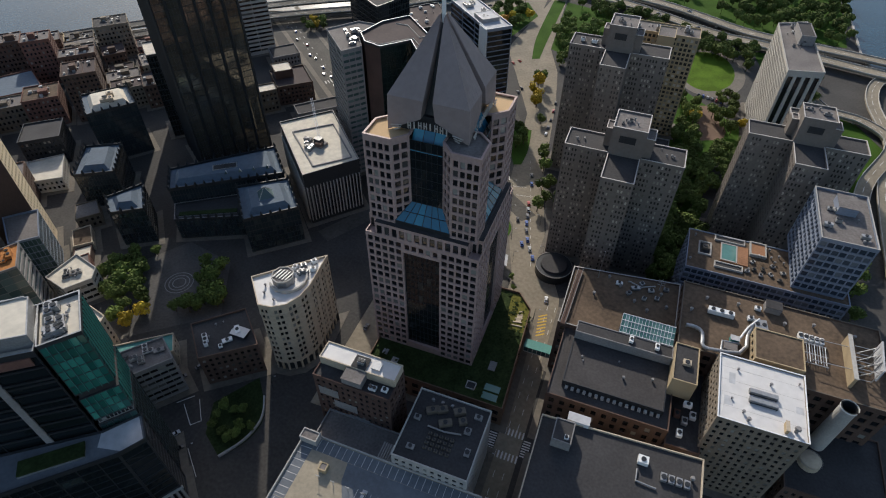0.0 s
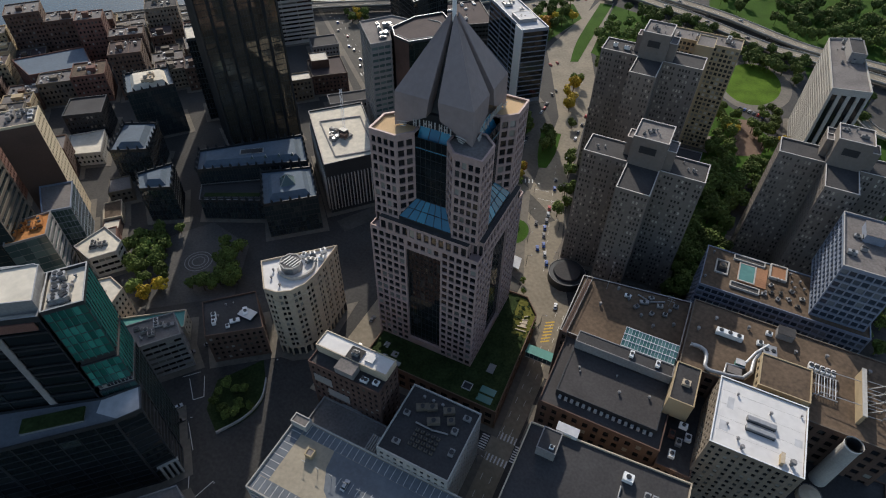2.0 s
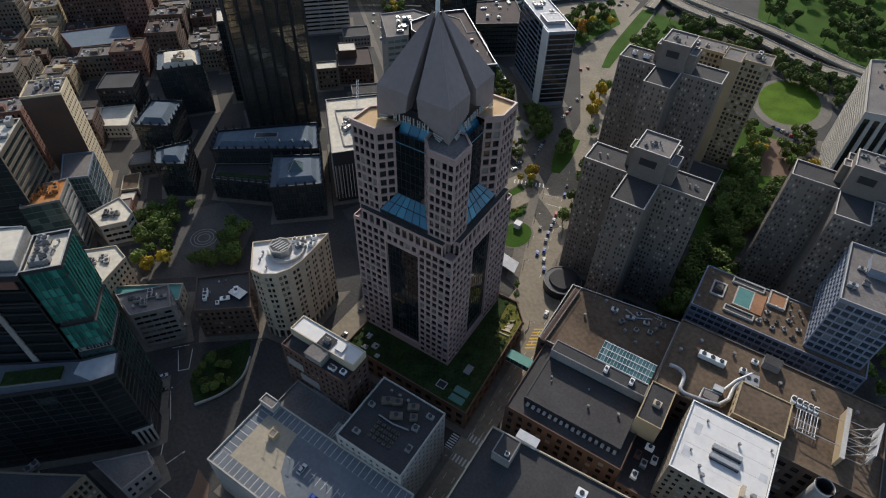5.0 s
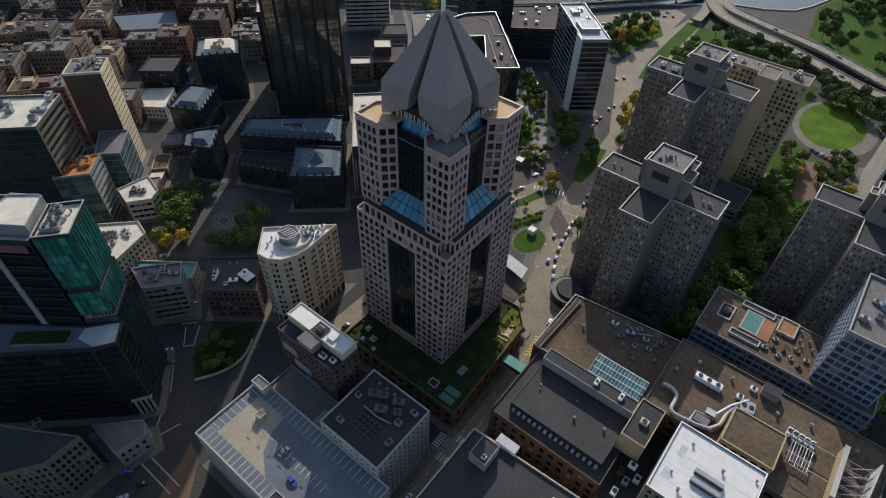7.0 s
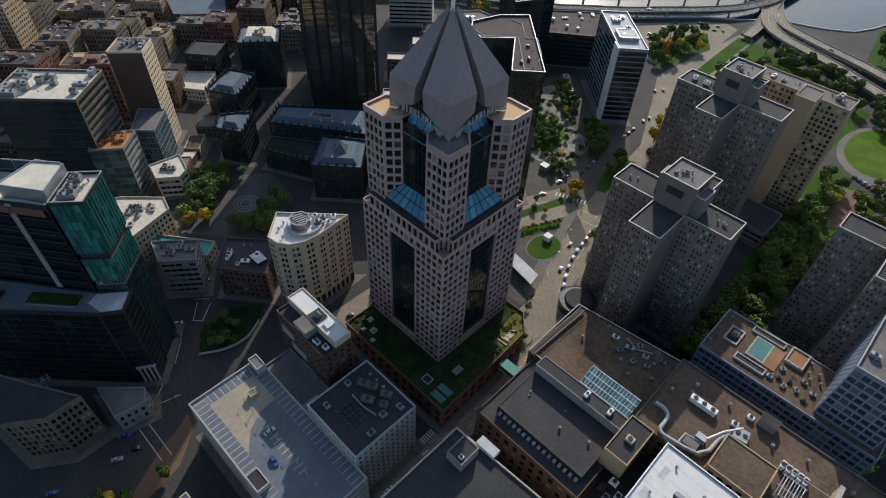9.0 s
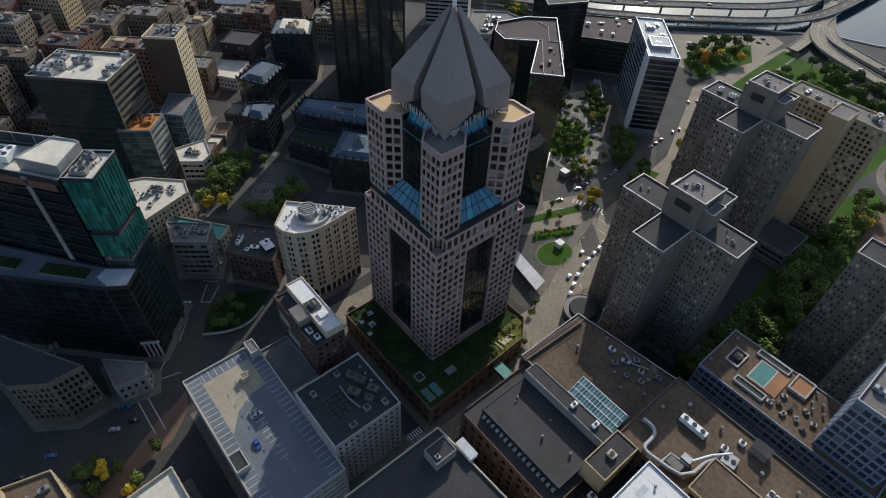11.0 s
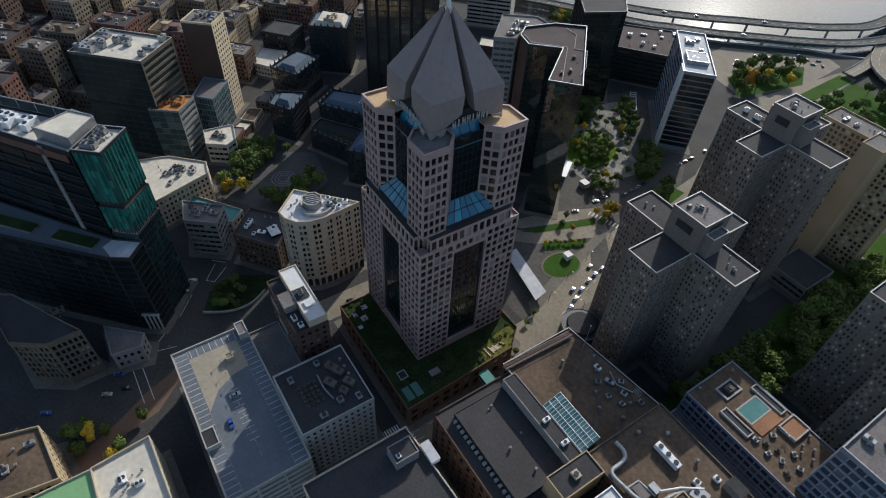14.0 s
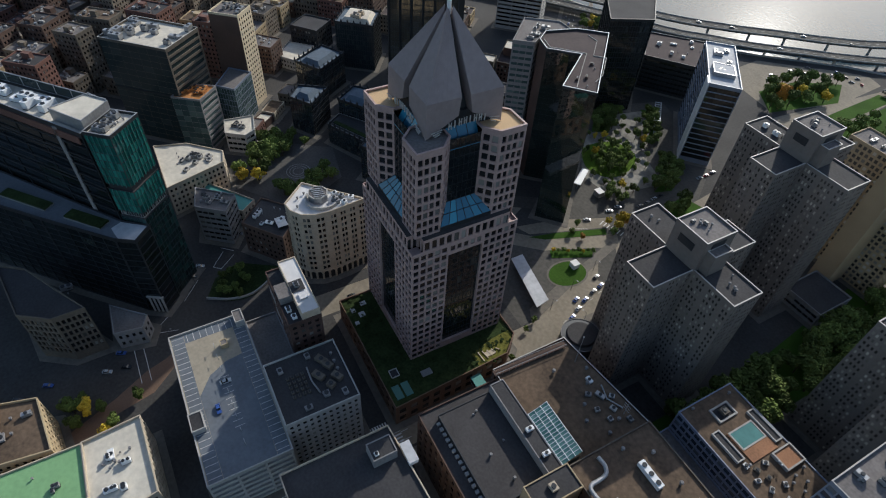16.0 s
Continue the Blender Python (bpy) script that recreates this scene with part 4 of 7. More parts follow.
# ---- beyond the tower ----
MIR = style(3.5, 3.0, 2.94, 3.42, 0.03, 0.3, 0.3, 0.02)
mirror = building("mirror_glass_tower", "dark mirror-glass tower with a brown roof and pale rim", [(-43, 94), (-30, 106), (-80, 155), (-92, 141), (-97, 122), (-90, 113), (-79, 110), (-66, 124)], 0, 88, DARK_WALL, MAUVE_ROOF, MIR, MIRROR_GLASS, keep=250, rim=0.9, rim_mat=CONCRETE, styles={4: style(90, 30, 1, 1), 5: style(90, 30, 1, 1)})
coping(mirror, [(-43, 94), (-30, 106), (-80, 155), (-92, 141), (-97, 122), (-90, 113), (-79, 110), (-66, 124)], 89.1, WHITE_PAINT)
for pts in ([(-90, 116), (-81, 113.5), (-66.5, 128), (-47, 108), (-40, 101)], [(-84, 143), (-76, 143), (-63, 130), (-58, 135), (-44, 121), (-40, 113)]):
    kerb = Shape()
    for a, c in zip(pts, pts[1:]):
        kerb.beam((*a, 88.2), (*c, 88.2), 0.35, 0.5)
    part("roof_kerb", kerb, CONCRETE, mirror)
brown_side = Shape()
brown_side.face((-97.05, 122, 0), (-90, 112.95, 0), (-90, 112.95, 87.6), (-97.05, 122, 87.6))
brown_side.face((-90, 112.95, 0), (-79, 109.95, 0), (-79, 109.95, 87.6), (-90, 112.95, 87.6))
part("stone_side", brown_side, SOOTY_BRICK, mirror)
building("glass_office", "grey-green glass office with crowded roof plant", [(-99, 101), (-91, 111), (-98, 121), (-94, 141), (-108, 141), (-121, 124)], 0, 86, GREY_WALL, GREY_ROOF, RIBBON, TEAL_GLASS, keep=100, rim=0.8)
white_slab = building("white_slab_office", "tall office slab with blank white end walls", [(-48, 219), (-33.5, 232), (-77, 274), (-91, 260.5)], 0, 58, BLUE_WALL, PALE_ROOF, style(3.7, 15, 14.9, 3.1, 0.5, 3, 1, 0.1), BLACK_GLASS, keep=80, rim=1.0, rim_mat=WHITE_PAINT)
upper(white_slab, [(-55, 229.5), (-45, 238.5), (-55, 248), (-65, 239)], 58, 60.6, METAL, PALE_ROOF, rim=0.3)
end_wall = Shape().beam((-48.6, 218.9, 29.2), (-56.2, 226.3, 29.2), 1.0, 59)
part("end_wall", end_wall, WHITE_PAINT, white_slab, "blank white end wall")
building("low_hall", "broad dark hall with a brown roof and pale rim", [(-136, 257), (-97, 287), (-127, 325), (-166, 288)], 0, 27, DARK_WALL, MAUVE_ROOF, RIBBON, BLACK_GLASS, keep=30, rim=0.8, rim_mat=CONCRETE)
building("striped_slab", "white office slab with dark ribbon windows", [(-272, 208), (-245, 236), (-262, 255), (-290, 226)], 0, 60, CONCRETE, GREY_ROOF, style(3.5, 12, 11.6, 1.7, 0.4, 2, 1, 0.3), keep=60)
building("dark_tower", "tall dark green glass tower by the river", [(-160, 225), (-125, 200), (-112, 228), (-143, 258)], 0, 70, DARK_WALL, DARK_ROOF, GOTH, BLACK_GLASS, keep=60)

# ---- south-west corner ----
orn = building("ornate_building", "old stone building with a stepped ornate front", [(-30, -196), (0, -196), (3.7, -165), (-23, -168.5)], 0, 20, TAN_WALL, BROWN_ROOF, SMALL, keep=40, rim=1.2)
building("green_roofed_building", "stone building with a bright copper-green roof", rect(5.5, -200, 29, -155.2), 0, 20, LIMESTONE, GREEN_ROOF, SMALL, keep=40, rim=0.8)
cream2 = building("cream_roofed_building", "stone building with a stepped cream roof", [(5.5, -155), (29, -155), (29, -200), (52, -200), (38, -132.5), (3.5, -133.5)], 0, 20, LIMESTONE, CREAM_ROOF, SMALL, keep=60, rim=1.4)
building("rounded_office", "shade-dark stone office with arched lower windows", [(-98, -178), (-62.1, -170.8), (-53.2, -157.8), (-53.8, -144.4), (-72, -155.5), (-90, -166)], 0, 30, DIM_STONE, DARK_ROOF, style(3.9, 1.9, 1.15, 2.7, 0.5, 4.5, 1.5, 0.4), keep=110, rim=1.0)

building("corner_pavilion", "low three-sided building with a dim roof", [(-70, -139), (-51, -139.5), (-49, -127), (-56, -124)], 0, 11, GREY_WALL, GREY_ROOF, SMALL, keep=20, rim=0.8)
upper(orn, [(-26, -192), (-12, -192), (-11, -184), (-25, -184)], 20, 23.5, TAN_WALL, DARK_ROOF, rim=0.4)

# ---- far blocks of the old town, stuff apart ----
random.seed(4)


def old_block(cx, cy, w, d, h, turn, wall, roof, label):
    u = turned(cx - w / 2, cy - d / 2, w, d, turn)
    return building("town_building", label, u, 0, h, wall, roof, SMALL, keep=8, rim=0.8)


def roof_litter(b, cx, cy, w, d, h, turn, top, wall):
    """Stair head, plant boxes, hatches and kerbs on a far flat roof."""
    m = Matrix.Translation((cx - w / 2, cy - d / 2, h)) @ Matrix.Rotation(radians(turn), 4, "Z")
    u, v = random.uniform(0.15, 0.6) * w, random.uniform(0.15, 0.6) * d
    part("stair_head", Shape().box(u, v, -0.05, u + random.uniform(4, 7), v + random.uniform(3, 5), random.uniform(2.4, 4.2), m), wall, b)
    for mat in (METAL, CONCRETE, top):
        plant = Shape()
        for _ in range(3):
            u, v, q = random.uniform(0.06, 0.8) * w, random.uniform(0.06, 0.8) * d, random.uniform(0.8, 2.6)
            plant.box(u, v, -0.05, u + q, v + random.uniform(0.8, 2.2), random.uniform(0.5, 1.8), m)
        part("roof_plant", plant, mat, b, kind="stuff")
    kerb = Shape()
    u = random.uniform(0.35, 0.65) * w
    kerb.box(u, 0.5, -0.05, u + 0.4, d - 0.5, 0.45, m)
    part("roof_kerb", kerb, wall, b)


walls = ((BROWN_BRICK, "dark brick old-town building with a flat roof"), (RED_BRICK, "red brick old-town building with a flat roof"), (DIM_BRICK, "dim tan brick old-town building with a flat roof"), (DIM_STONE, "dim grey old-town building with a flat roof"), (TAN_WALL, "tan brick old-town building with a flat roof"))
roofs = (DARK_ROOF, GREY_ROOF, DARK_ROOF, MAUVE_ROOF, GREY_ROOF, BROWN_ROOF, GREY_ROOF)
for i in range(-6, 14):
    for j in range(-6, 13):
        x = -296 - 24 * i * 0.72 + 26 * j * 0.7 + random.uniform(-3, 3)
        y = -126 + 24 * i * 0.66 + 26 * j * 0.7 + random.uniform(-3, 3)
        d = (x + 461) * 0.83 - (y - 139) * 0.55
        k, r, w, dp = random.choice((0, 0, 1, 3, 3, 2, 4)), random.randrange(7), random.uniform(17, 27), random.uniform(14, 24)
        h, turn = random.choice((10, 13, 16, 18, 22, 28, 36) if y > -30 else (14, 20, 26, 30, 36, 44, 50)), random.choice((44, 46, 50))
        if d < 30 or y > 190 or x > -258 or y < -250 or x < -560:
            continue
        if any((x - a) ** 2 + (y - b) ** 2 < q * q for a, b, q in ((-264, 72, 33), (-236, 30, 30), (-240, -25, 28), (-228, -80, 40), (-374, 84, 32), (-281, 23, 24), (-242, 108, 24), (-306, 40, 20))):
            continue
        town = old_block(x, y, w, dp, h, turn, walls[k][0], roofs[r], walls[k][1])
        roof_litter(town, x, y, w, dp, h, turn, roofs[r - 1], walls[k][0])
hall2 = building("metal_roofed_hall", "large hall with a pale blue metal roof", [(-410, 67), (-377, 57), (-349, 90), (-380, 108)], 0, 18, RED_BRICK, BLUE_ROOF, SMALL, keep=20)
building("black_tower", "plain black tower with a small cream roof", [(-256, 108), (-240, 94), (-228, 106), (-244, 121)], 0, 61, DARK_WALL, CREAM_ROOF, GOTH, BLACK_GLASS, keep=40)
building("pale_low_building", "low building with a pale grey roof", [(-298, 24), (-280, 8), (-264, 20), (-283, 40)], 0, 9, CONCRETE, CREAM_ROOF, SMALL, keep=10)
building("black_low_building", "long low black building with roof plant", [(-318, 46), (-304, 28), (-285, 44), (-300, 62)], 0, 20, DARK_WALL, DARK_ROOF, SMALL, keep=10)
brick = building("brick_front_building", "dark red brick building with two flat roofs", [(-212, 178), (-192, 158), (-172, 176), (-193, 197)], 0, 15, SOOTY_BRICK, MAUVE_ROOF, SMALL, keep=20, rim_mat=DIM_STONE)
upper(brick, [(-210, 179), (-200, 169), (-190, 178), (-200, 188)], 15, 21, SOOTY_BRICK, CREAM_ROOF, rim=0.5, rim_mat=DIM_STONE, name="upper_storey")
building("narrow_pale_building", "narrow pale stone building with a cream roof", [(-208, 150), (-200, 142), (-189, 153), (-197, 161)], 0, 17, DIM_STONE, CREAM_ROOF, SMALL, keep=10)
building("low_depot", "low dark depot with roof plant", [(-243, 222), (-229, 208), (-213, 224), (-227, 238)], 0, 9, GREY_WALL, DARK_ROOF, SMALL, keep=10)
building("long_shed", "long low shed with a ribbed dark roof", [(-176, 152), (-166, 142), (-130, 176), (-140, 187)], 0, 7, GREY_WALL, DARK_ROOF, SMALL, keep=10)

# ---- roads, lawns and plazas ----
def ribbon(points, width):
    """Left and right edges of a strip along the points."""
    left, right = [], []
    pts = [Vector(p) for p in points]
    for i, p in enumerate(pts):
        d = (pts[min(i + 1, len(pts) - 1)] - pts[max(i - 1, 0)]).normalized()
        n = Vector((-d.y, d.x)) * width / 2
        left.append((p.x + n.x, p.y + n.y))
        right.append((p.x - n.x, p.y - n.y))
    return left, right


def smooth(points, steps=6):
    """A rounded line through the points."""
    pts = [Vector(p) for p in points]
    out = []
    for i in range(len(pts) - 1):
        a, b, c, d = pts[max(i - 1, 0)], pts[i], pts[i + 1], pts[min(i + 2, len(pts) - 1)]
        for k in range(steps):
            t = k / steps
            out.append(0.5 * (2 * b + (c - a) * t + (2 * a - 5 * b + 4 * c - d) * t * t + (3 * b - a - 3 * c + d) * t ** 3))
    return [tuple(p) for p in out] + [tuple(pts[-1])]


def strip(name, label, points, width, z, mat, kind="structure"):
    left, right = ribbon(points, width)
    s = Shape()
    for i in range(len(left) - 1):
        s.face((*right[i], z), (*right[i + 1], z), (*left[i + 1], z), (*left[i], z))
    return tagged(part(name, s, mat), label, name.replace("_", " "), kind=kind)


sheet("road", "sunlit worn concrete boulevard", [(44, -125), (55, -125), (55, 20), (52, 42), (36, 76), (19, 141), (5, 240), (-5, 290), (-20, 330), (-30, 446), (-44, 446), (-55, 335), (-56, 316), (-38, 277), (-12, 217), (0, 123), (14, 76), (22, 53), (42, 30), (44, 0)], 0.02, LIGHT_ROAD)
sheet("plaza", "patched grey paving west of the boulevard", [(-26, 40), (24, 40), (14, 76), (2, 122), (-10, 200), (-36, 240), (-70, 250), (-110, 262), (-122, 222), (-80, 165), (-28, 104)], 0.012, STREET)
strip("road", "grey side street beside the plaza", smooth([(20, 100), (-4, 118), (-30, 128), (-60, 90), (-90, 40)]), 11, 0.024, STREET)
strip("road", "dark avenue with worn markings", smooth([(-15, -200), (-45, -142), (-70, -104), (-95, -84), (-115, -50), (-128, -10), (-150, 20)]), 16, 0.016, ASPHALT)
strip("road", "shaded avenue towards the river", [(-290, 318), (-150, 190), (-110, 152)], 22, 0.018, STREET)
for e in (-13.5, 13.5):
    strip("pavement", "grey pavement along the avenue", [(-290 + e * 0.7, 318 + e * 0.7), (-152 + e * 0.7, 192 + e * 0.7)], 4, 0.1, PAVING)
strip("road", "dark street between stone offices", [(-130, -47.5), (45, -47.5)], 11, 0.012, ASPHALT)
# paler than other streets, as its sunlight is put into the colour
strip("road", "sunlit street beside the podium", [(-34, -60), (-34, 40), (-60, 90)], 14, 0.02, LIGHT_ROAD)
sheet("plaza", "dark stone-paved market square", [(-192, -40), (-150, -64), (-110, -32), (-128, 2), (-160, 8)], 0.03, SQUARE)
ring = Shape()
for r in (3.2, 5.2, 7.2):
    for i in range(28):
        a, b = 2 * math.pi * i / 28, 2 * math.pi * (i + 1) / 28
        ring.face(*[(-145 + q * math.cos(t), -21 + q * math.sin(t), 0.045) for q, t in ((r, a), (r + 0.5, a), (r + 0.5, b), (r, b))])
tagged(part("paving_rings", ring, GREY_WALL), "pale rings set in the square's paving", "paving", kind="structure")


def disc(cx, cy, rx, ry, n=36):
    return [(cx + rx * math.cos(2 * math.pi * i / n), cy + ry * math.sin(2 * math.pi * i / n)) for i in range(n)]


sheet("path", "pale path round the oval lawn", disc(115, 337, 29, 43), 0.06, PAVING)
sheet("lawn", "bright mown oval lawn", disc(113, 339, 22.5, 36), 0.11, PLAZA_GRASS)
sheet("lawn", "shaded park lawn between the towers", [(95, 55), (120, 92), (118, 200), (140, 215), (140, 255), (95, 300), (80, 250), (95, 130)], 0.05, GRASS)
sheet("plaza", "brick garden terrace by the lawn", [(106, 276), (122, 281), (131, 245), (129, 234), (114, 227)], 0.09, BRICK_PAVING)
sheet("lawn", "wide park lawns at the river point", [(60, 470), (130, 440), (230, 430), (236, 553), (205, 690), (150, 735), (110, 730), (64, 631), (46, 563)], 0.08, GRASS)
sheet("lawn", "grassy verge under the ramps", [(-20, 330), (40, 300), (85, 300), (90, 390), (10, 430), (-28, 440)], 0.045, GRASS)
sheet("lawn", "green median of the boulevard", smooth([(-31, 305), (-38, 350), (-42, 440)]) + smooth([(-30, 440), (-27, 350), (-25, 308)]), 0.16, GRASS)
sheet("lawn", "small round green by the station canopy", disc(4.5, 83.5, 8.5, 11.5, 24), 0.2, GRASS)
sheet("path", "pale kerb round the small green", disc(4.5, 83.5, 9.6, 12.6, 24), 0.17, PAVING)
sheet("lawn", "hedge bed beside the street", [(-14.5, 85), (-9, 82.5), (0.5, 104), (-4, 109)], 0.17, GRASS)
sheet("lawn", "long narrow green median", [(-29, 80), (-23, 88), (-10.5, 124), (-15, 126.5), (-25, 97)], 0.17, GRASS)
sheet("road", "sunlit cross street past the greens", [(-40, 70), (-30, 66), (-16, 82), (-5, 110), (2, 124), (-8, 130), (-12.5, 122), (-24, 88)], 0.028, LIGHT_ROAD)
sheet("road", "second sunlit carriageway past the median", [(-40, 78), (-31, 82), (-26, 96), (-15, 130), (-22, 134), (-34, 105)], 0.028, LIGHT_ROAD)
sheet("lawn", "planted median with small trees", smooth([(-17, 192), (-10, 165), (-4, 150)]) + smooth([(1, 152), (1, 170), (-3, 196)]), 0.15, GRASS)
sheet("plaza", "pale dappled stone paving of the garden plaza", [(-98, 178), (-82, 160), (-62, 146), (-47, 148), (-36, 160), (-32, 190), (-56, 198), (-68, 206), (-80, 230), (-106, 238), (-112, 212)], 0.03, PLAZA_STONE)
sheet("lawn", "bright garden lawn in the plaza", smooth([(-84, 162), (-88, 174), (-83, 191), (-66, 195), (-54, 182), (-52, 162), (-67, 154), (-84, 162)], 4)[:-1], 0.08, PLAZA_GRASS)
sheet("lawn", "planted bed beside the mirror tower", [(-122, 205), (-100, 184), (-95, 196), (-112, 216)], 0.07, GRASS)
sheet("lawn", "shaded beds by the pergola", [(-108, 238), (-84, 228), (-74, 212), (-70, 222), (-100, 250)], 0.07, GRASS)
sheet("lawn", "shaded planted corner of the plaza", [(-52, 206), (-34, 192), (-28, 178), (-24, 190), (-40, 212)], 0.07, GRASS)
sheet("car_park", "pale open car park by the ramps", [(-126, 390), (-124, 366), (-96, 338), (-62, 332), (-46, 397), (-50, 455), (-64, 460), (-80, 446), (-102, 418)], 0.05, LIGHT_ROAD)
sheet("lawn", "green corner of the car park", [(-88, 348), (-62, 330), (-48, 395), (-66, 425), (-86, 390)], 0.08, GRASS)
sheet("lawn", "planted traffic island with a curved wall", smooth([(-64, -97), (-57, -86), (-57, -73), (-70, -57)]) + [(-82, -76), (-76, -90)], 0.15, SEDUM)
sheet("path", "reddish path through a small garden", [(-40, -116), (-36, -122), (-33, -131), (-24, -146), (-14, -168), (-6, -162), (-16, -146), (-20, -130), (-31, -118)], 0.05, BRICK_PAVING)
low = Shape()
arc_pts = smooth([(-64, -97), (-58, -86), (-57, -75), (-62, -65)])
for a, b in zip(arc_pts, arc_pts[1:]):
    low.beam((*a, 0.7), (*b, 0.7), 0.7, 1.4)
tagged(part("garden_wall", low, CONCRETE), "low curved pale garden wall", "wall", kind="structure")

sheet("lawn", "grassy slopes between the loop ramps", [(180, 150), (203, 150), (214, 205), (236, 262), (222, 292), (198, 302), (186, 335), (168, 392), (150, 392), (168, 300), (172, 220)], 0.05, GRASS)
sheet("pavement", "broad paved walk beside the boulevard", [(36.5, 78), (40, 92), (36, 112), (22, 142), (19.5, 141)], 0.14, PAVING)
sheet("pavement", "pale western pavement of the boulevard", [(24, 46), (22, 54), (14, 77), (0, 124), (-5, 122), (8, 76), (16, 50)], 0.14, PAVING)
# the forecourt takes the pale road tone as its sunlight
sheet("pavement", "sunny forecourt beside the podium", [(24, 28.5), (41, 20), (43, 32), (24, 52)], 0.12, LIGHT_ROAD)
# markings
paint = Shape()


def dash(x, y, length, width, degrees):
    m = pose(x, y, 0.05, 0, 0, degrees)
    paint.box(-length / 2, -width / 2, -0.01, length / 2, width / 2, 0.004, m)


for i in range(7):
    dash(45 + i * 1.6, -41.5, 3.4, 0.7, 90)
    dash(45 + i * 1.6, -53, 3.4, 0.7, 90)
    dash(42, -44.2 - i * 1.2, 3.4, 0.6, 0)
    dash(57, -43.5 - i * 1.2, 3.4, 0.6, 0)
for y in range(-118, 40, 8):
    if not -56 < y < -38:
        for x in (47.5, 51.5):
            dash(x, y, 3.2, 0.2, 90)
for i in range(14):
    t = i / 13
    dash(31 - 25 * t, 62 + 95 * t, 3.0, 0.22, 104)
for x, y, ln, a in ((-37.2, -134.4, 20, 1), (-37, -130.3, 20, 1), (-58.8, -119.2, 10.3, 131), (-76.6, -104.7, 14.9, 142), (-73.2, -102.9, 14.7, 141), (-89.5, -85.2, 12.3, 141), (-85.4, -81.2, 11.5, 131), (-83.2, -87.2, 4.7, 48), (-52, -120, 12.7, 76), (-95, -79, 8, 48), (-22, 112, 12, 60), (6, 128, 10, 10), (12, 120, 11, 10)):
    dash(x, y, ln, 0.28, a)
for i in range(16):
    dash(-282 + 9 * i, 310.6 - 8.2 * i, 3.4, 0.3, 137.5)
    dash(-285 + 9 * i, 307.4 - 8.2 * i, 3.4, 0.3, 137.5)
for i in range(9):
    dash(-178 + 1.7 * i, 203 + 1.8 * i, 5.0, 0.8, 137.5)
for i in range(9):
    dash(-20 + 2.2 * i, 128 + 0.8 * i, 4.0, 0.7, 110)
tagged(part("road_markings", paint, ROAD_PAINT), "worn white crossings and lane lines", "road marking", kind="structure")
hatch = Shape()
for i in range(7):
    m = pose(46.5 + 0.25 * i, 28 - 2.1 * i, 0.05, 0, 0, 35)
    hatch.box(-2.4, -0.4, 0, 2.4, 0.4, 0.005, m)
tagged(part("yellow_hatching", hatch, YELLOW_PAINT), "yellow hatched road marking", "road marking", kind="structure")


# ---- elevated highways ----
def viaduct(label, pts, width, z, piers=True, top=LIGHT_ROAD):
    line = smooth(pts, 5)
    v = thing("viaduct", label, "viaduct", kind="structure")
    left, right = ribbon(line, width)
    deck, rails = Shape(), Shape()
    for i in range(len(left) - 1):
        a, b, c, d = right[i], right[i + 1], left[i + 1], left[i]
        deck.face((*a, z), (*b, z), (*c, z), (*d, z))
        deck.face((*d, z - 1.4), (*c, z - 1.4), (*b, z - 1.4), (*a, z - 1.4))
        deck.face((*a, z - 1.4), (*b, z - 1.4), (*b, z), (*a, z))
        deck.face((*c, z - 1.4), (*d, z - 1.4), (*d, z), (*c, z))
        rails.beam((*a, z + 0.45), (*b, z + 0.45), 0.35, 0.95)
        rails.beam((*d, z + 0.45), (*c, z + 0.45), 0.35, 0.95)
    part("deck", deck, top, v)
    part("barrier", rails, CONCRETE, v)
    lane = Shape()
    for i in range(0, len(line) - 1, 1):
        a, b = Vector(line[i]), Vector(line[i + 1])
        lane.beam((*a.lerp(b, 0.2), z + 0.01), (*a.lerp(b, 0.7), z + 0.01), 0.3, 0.03)
    part("lane_line", lane, ROAD_PAINT, v)
    if piers:
        for i in range(2, len(line) - 1, 4):
            p = Shape().tube(*line[i], 0, z - 1.4, 1.1, n=10)
            part("pier", p, CONCRETE, v)
    return v


viaduct("long grey riverside highway deck on piers", [(-520, 70), (-430, 172), (-300, 296), (-211, 360), (-169, 401), (-144, 432), (-114, 468), (-88, 508), (-74, 560), (-88, 700)], 12, 9.0, True, STREET)
viaduct("second riverside deck running beside the first", [(-520, 45), (-410, 166), (-290, 278), (-194, 343), (-168, 367), (-136, 398), (-112, 428), (-88, 457), (-62, 500), (-50, 560), (-50, 700)], 11, 7.0, True, STREET)
viaduct("wide pale expressway through the park", [(-52, 560), (-45, 510), (-20, 466), (43, 440), (115, 405), (160, 396), (260, 372), (330, 365)], 13, 5.5)
viaduct("parallel expressway carriageway through the park", [(-66, 580), (-30, 500), (5, 478), (74, 456), (143, 421), (190, 412), (300, 392)], 12, 5.0)
viaduct("curving ramp off the boulevard", [(-36, 440), (-38, 470), (-48, 530), (-56, 600)], 10, 4.0, False)
viaduct("looping ramp beside the office slab", [(196, 372), (186, 335), (199, 300), (225, 290), (240, 262), (216, 205), (205, 150)], 9, 4.5)
viaduct("outer loop ramp by the river", [(300, 392), (252, 372), (236, 330), (240, 262), (228, 205), (222, 120)], 9, 3.5, False)


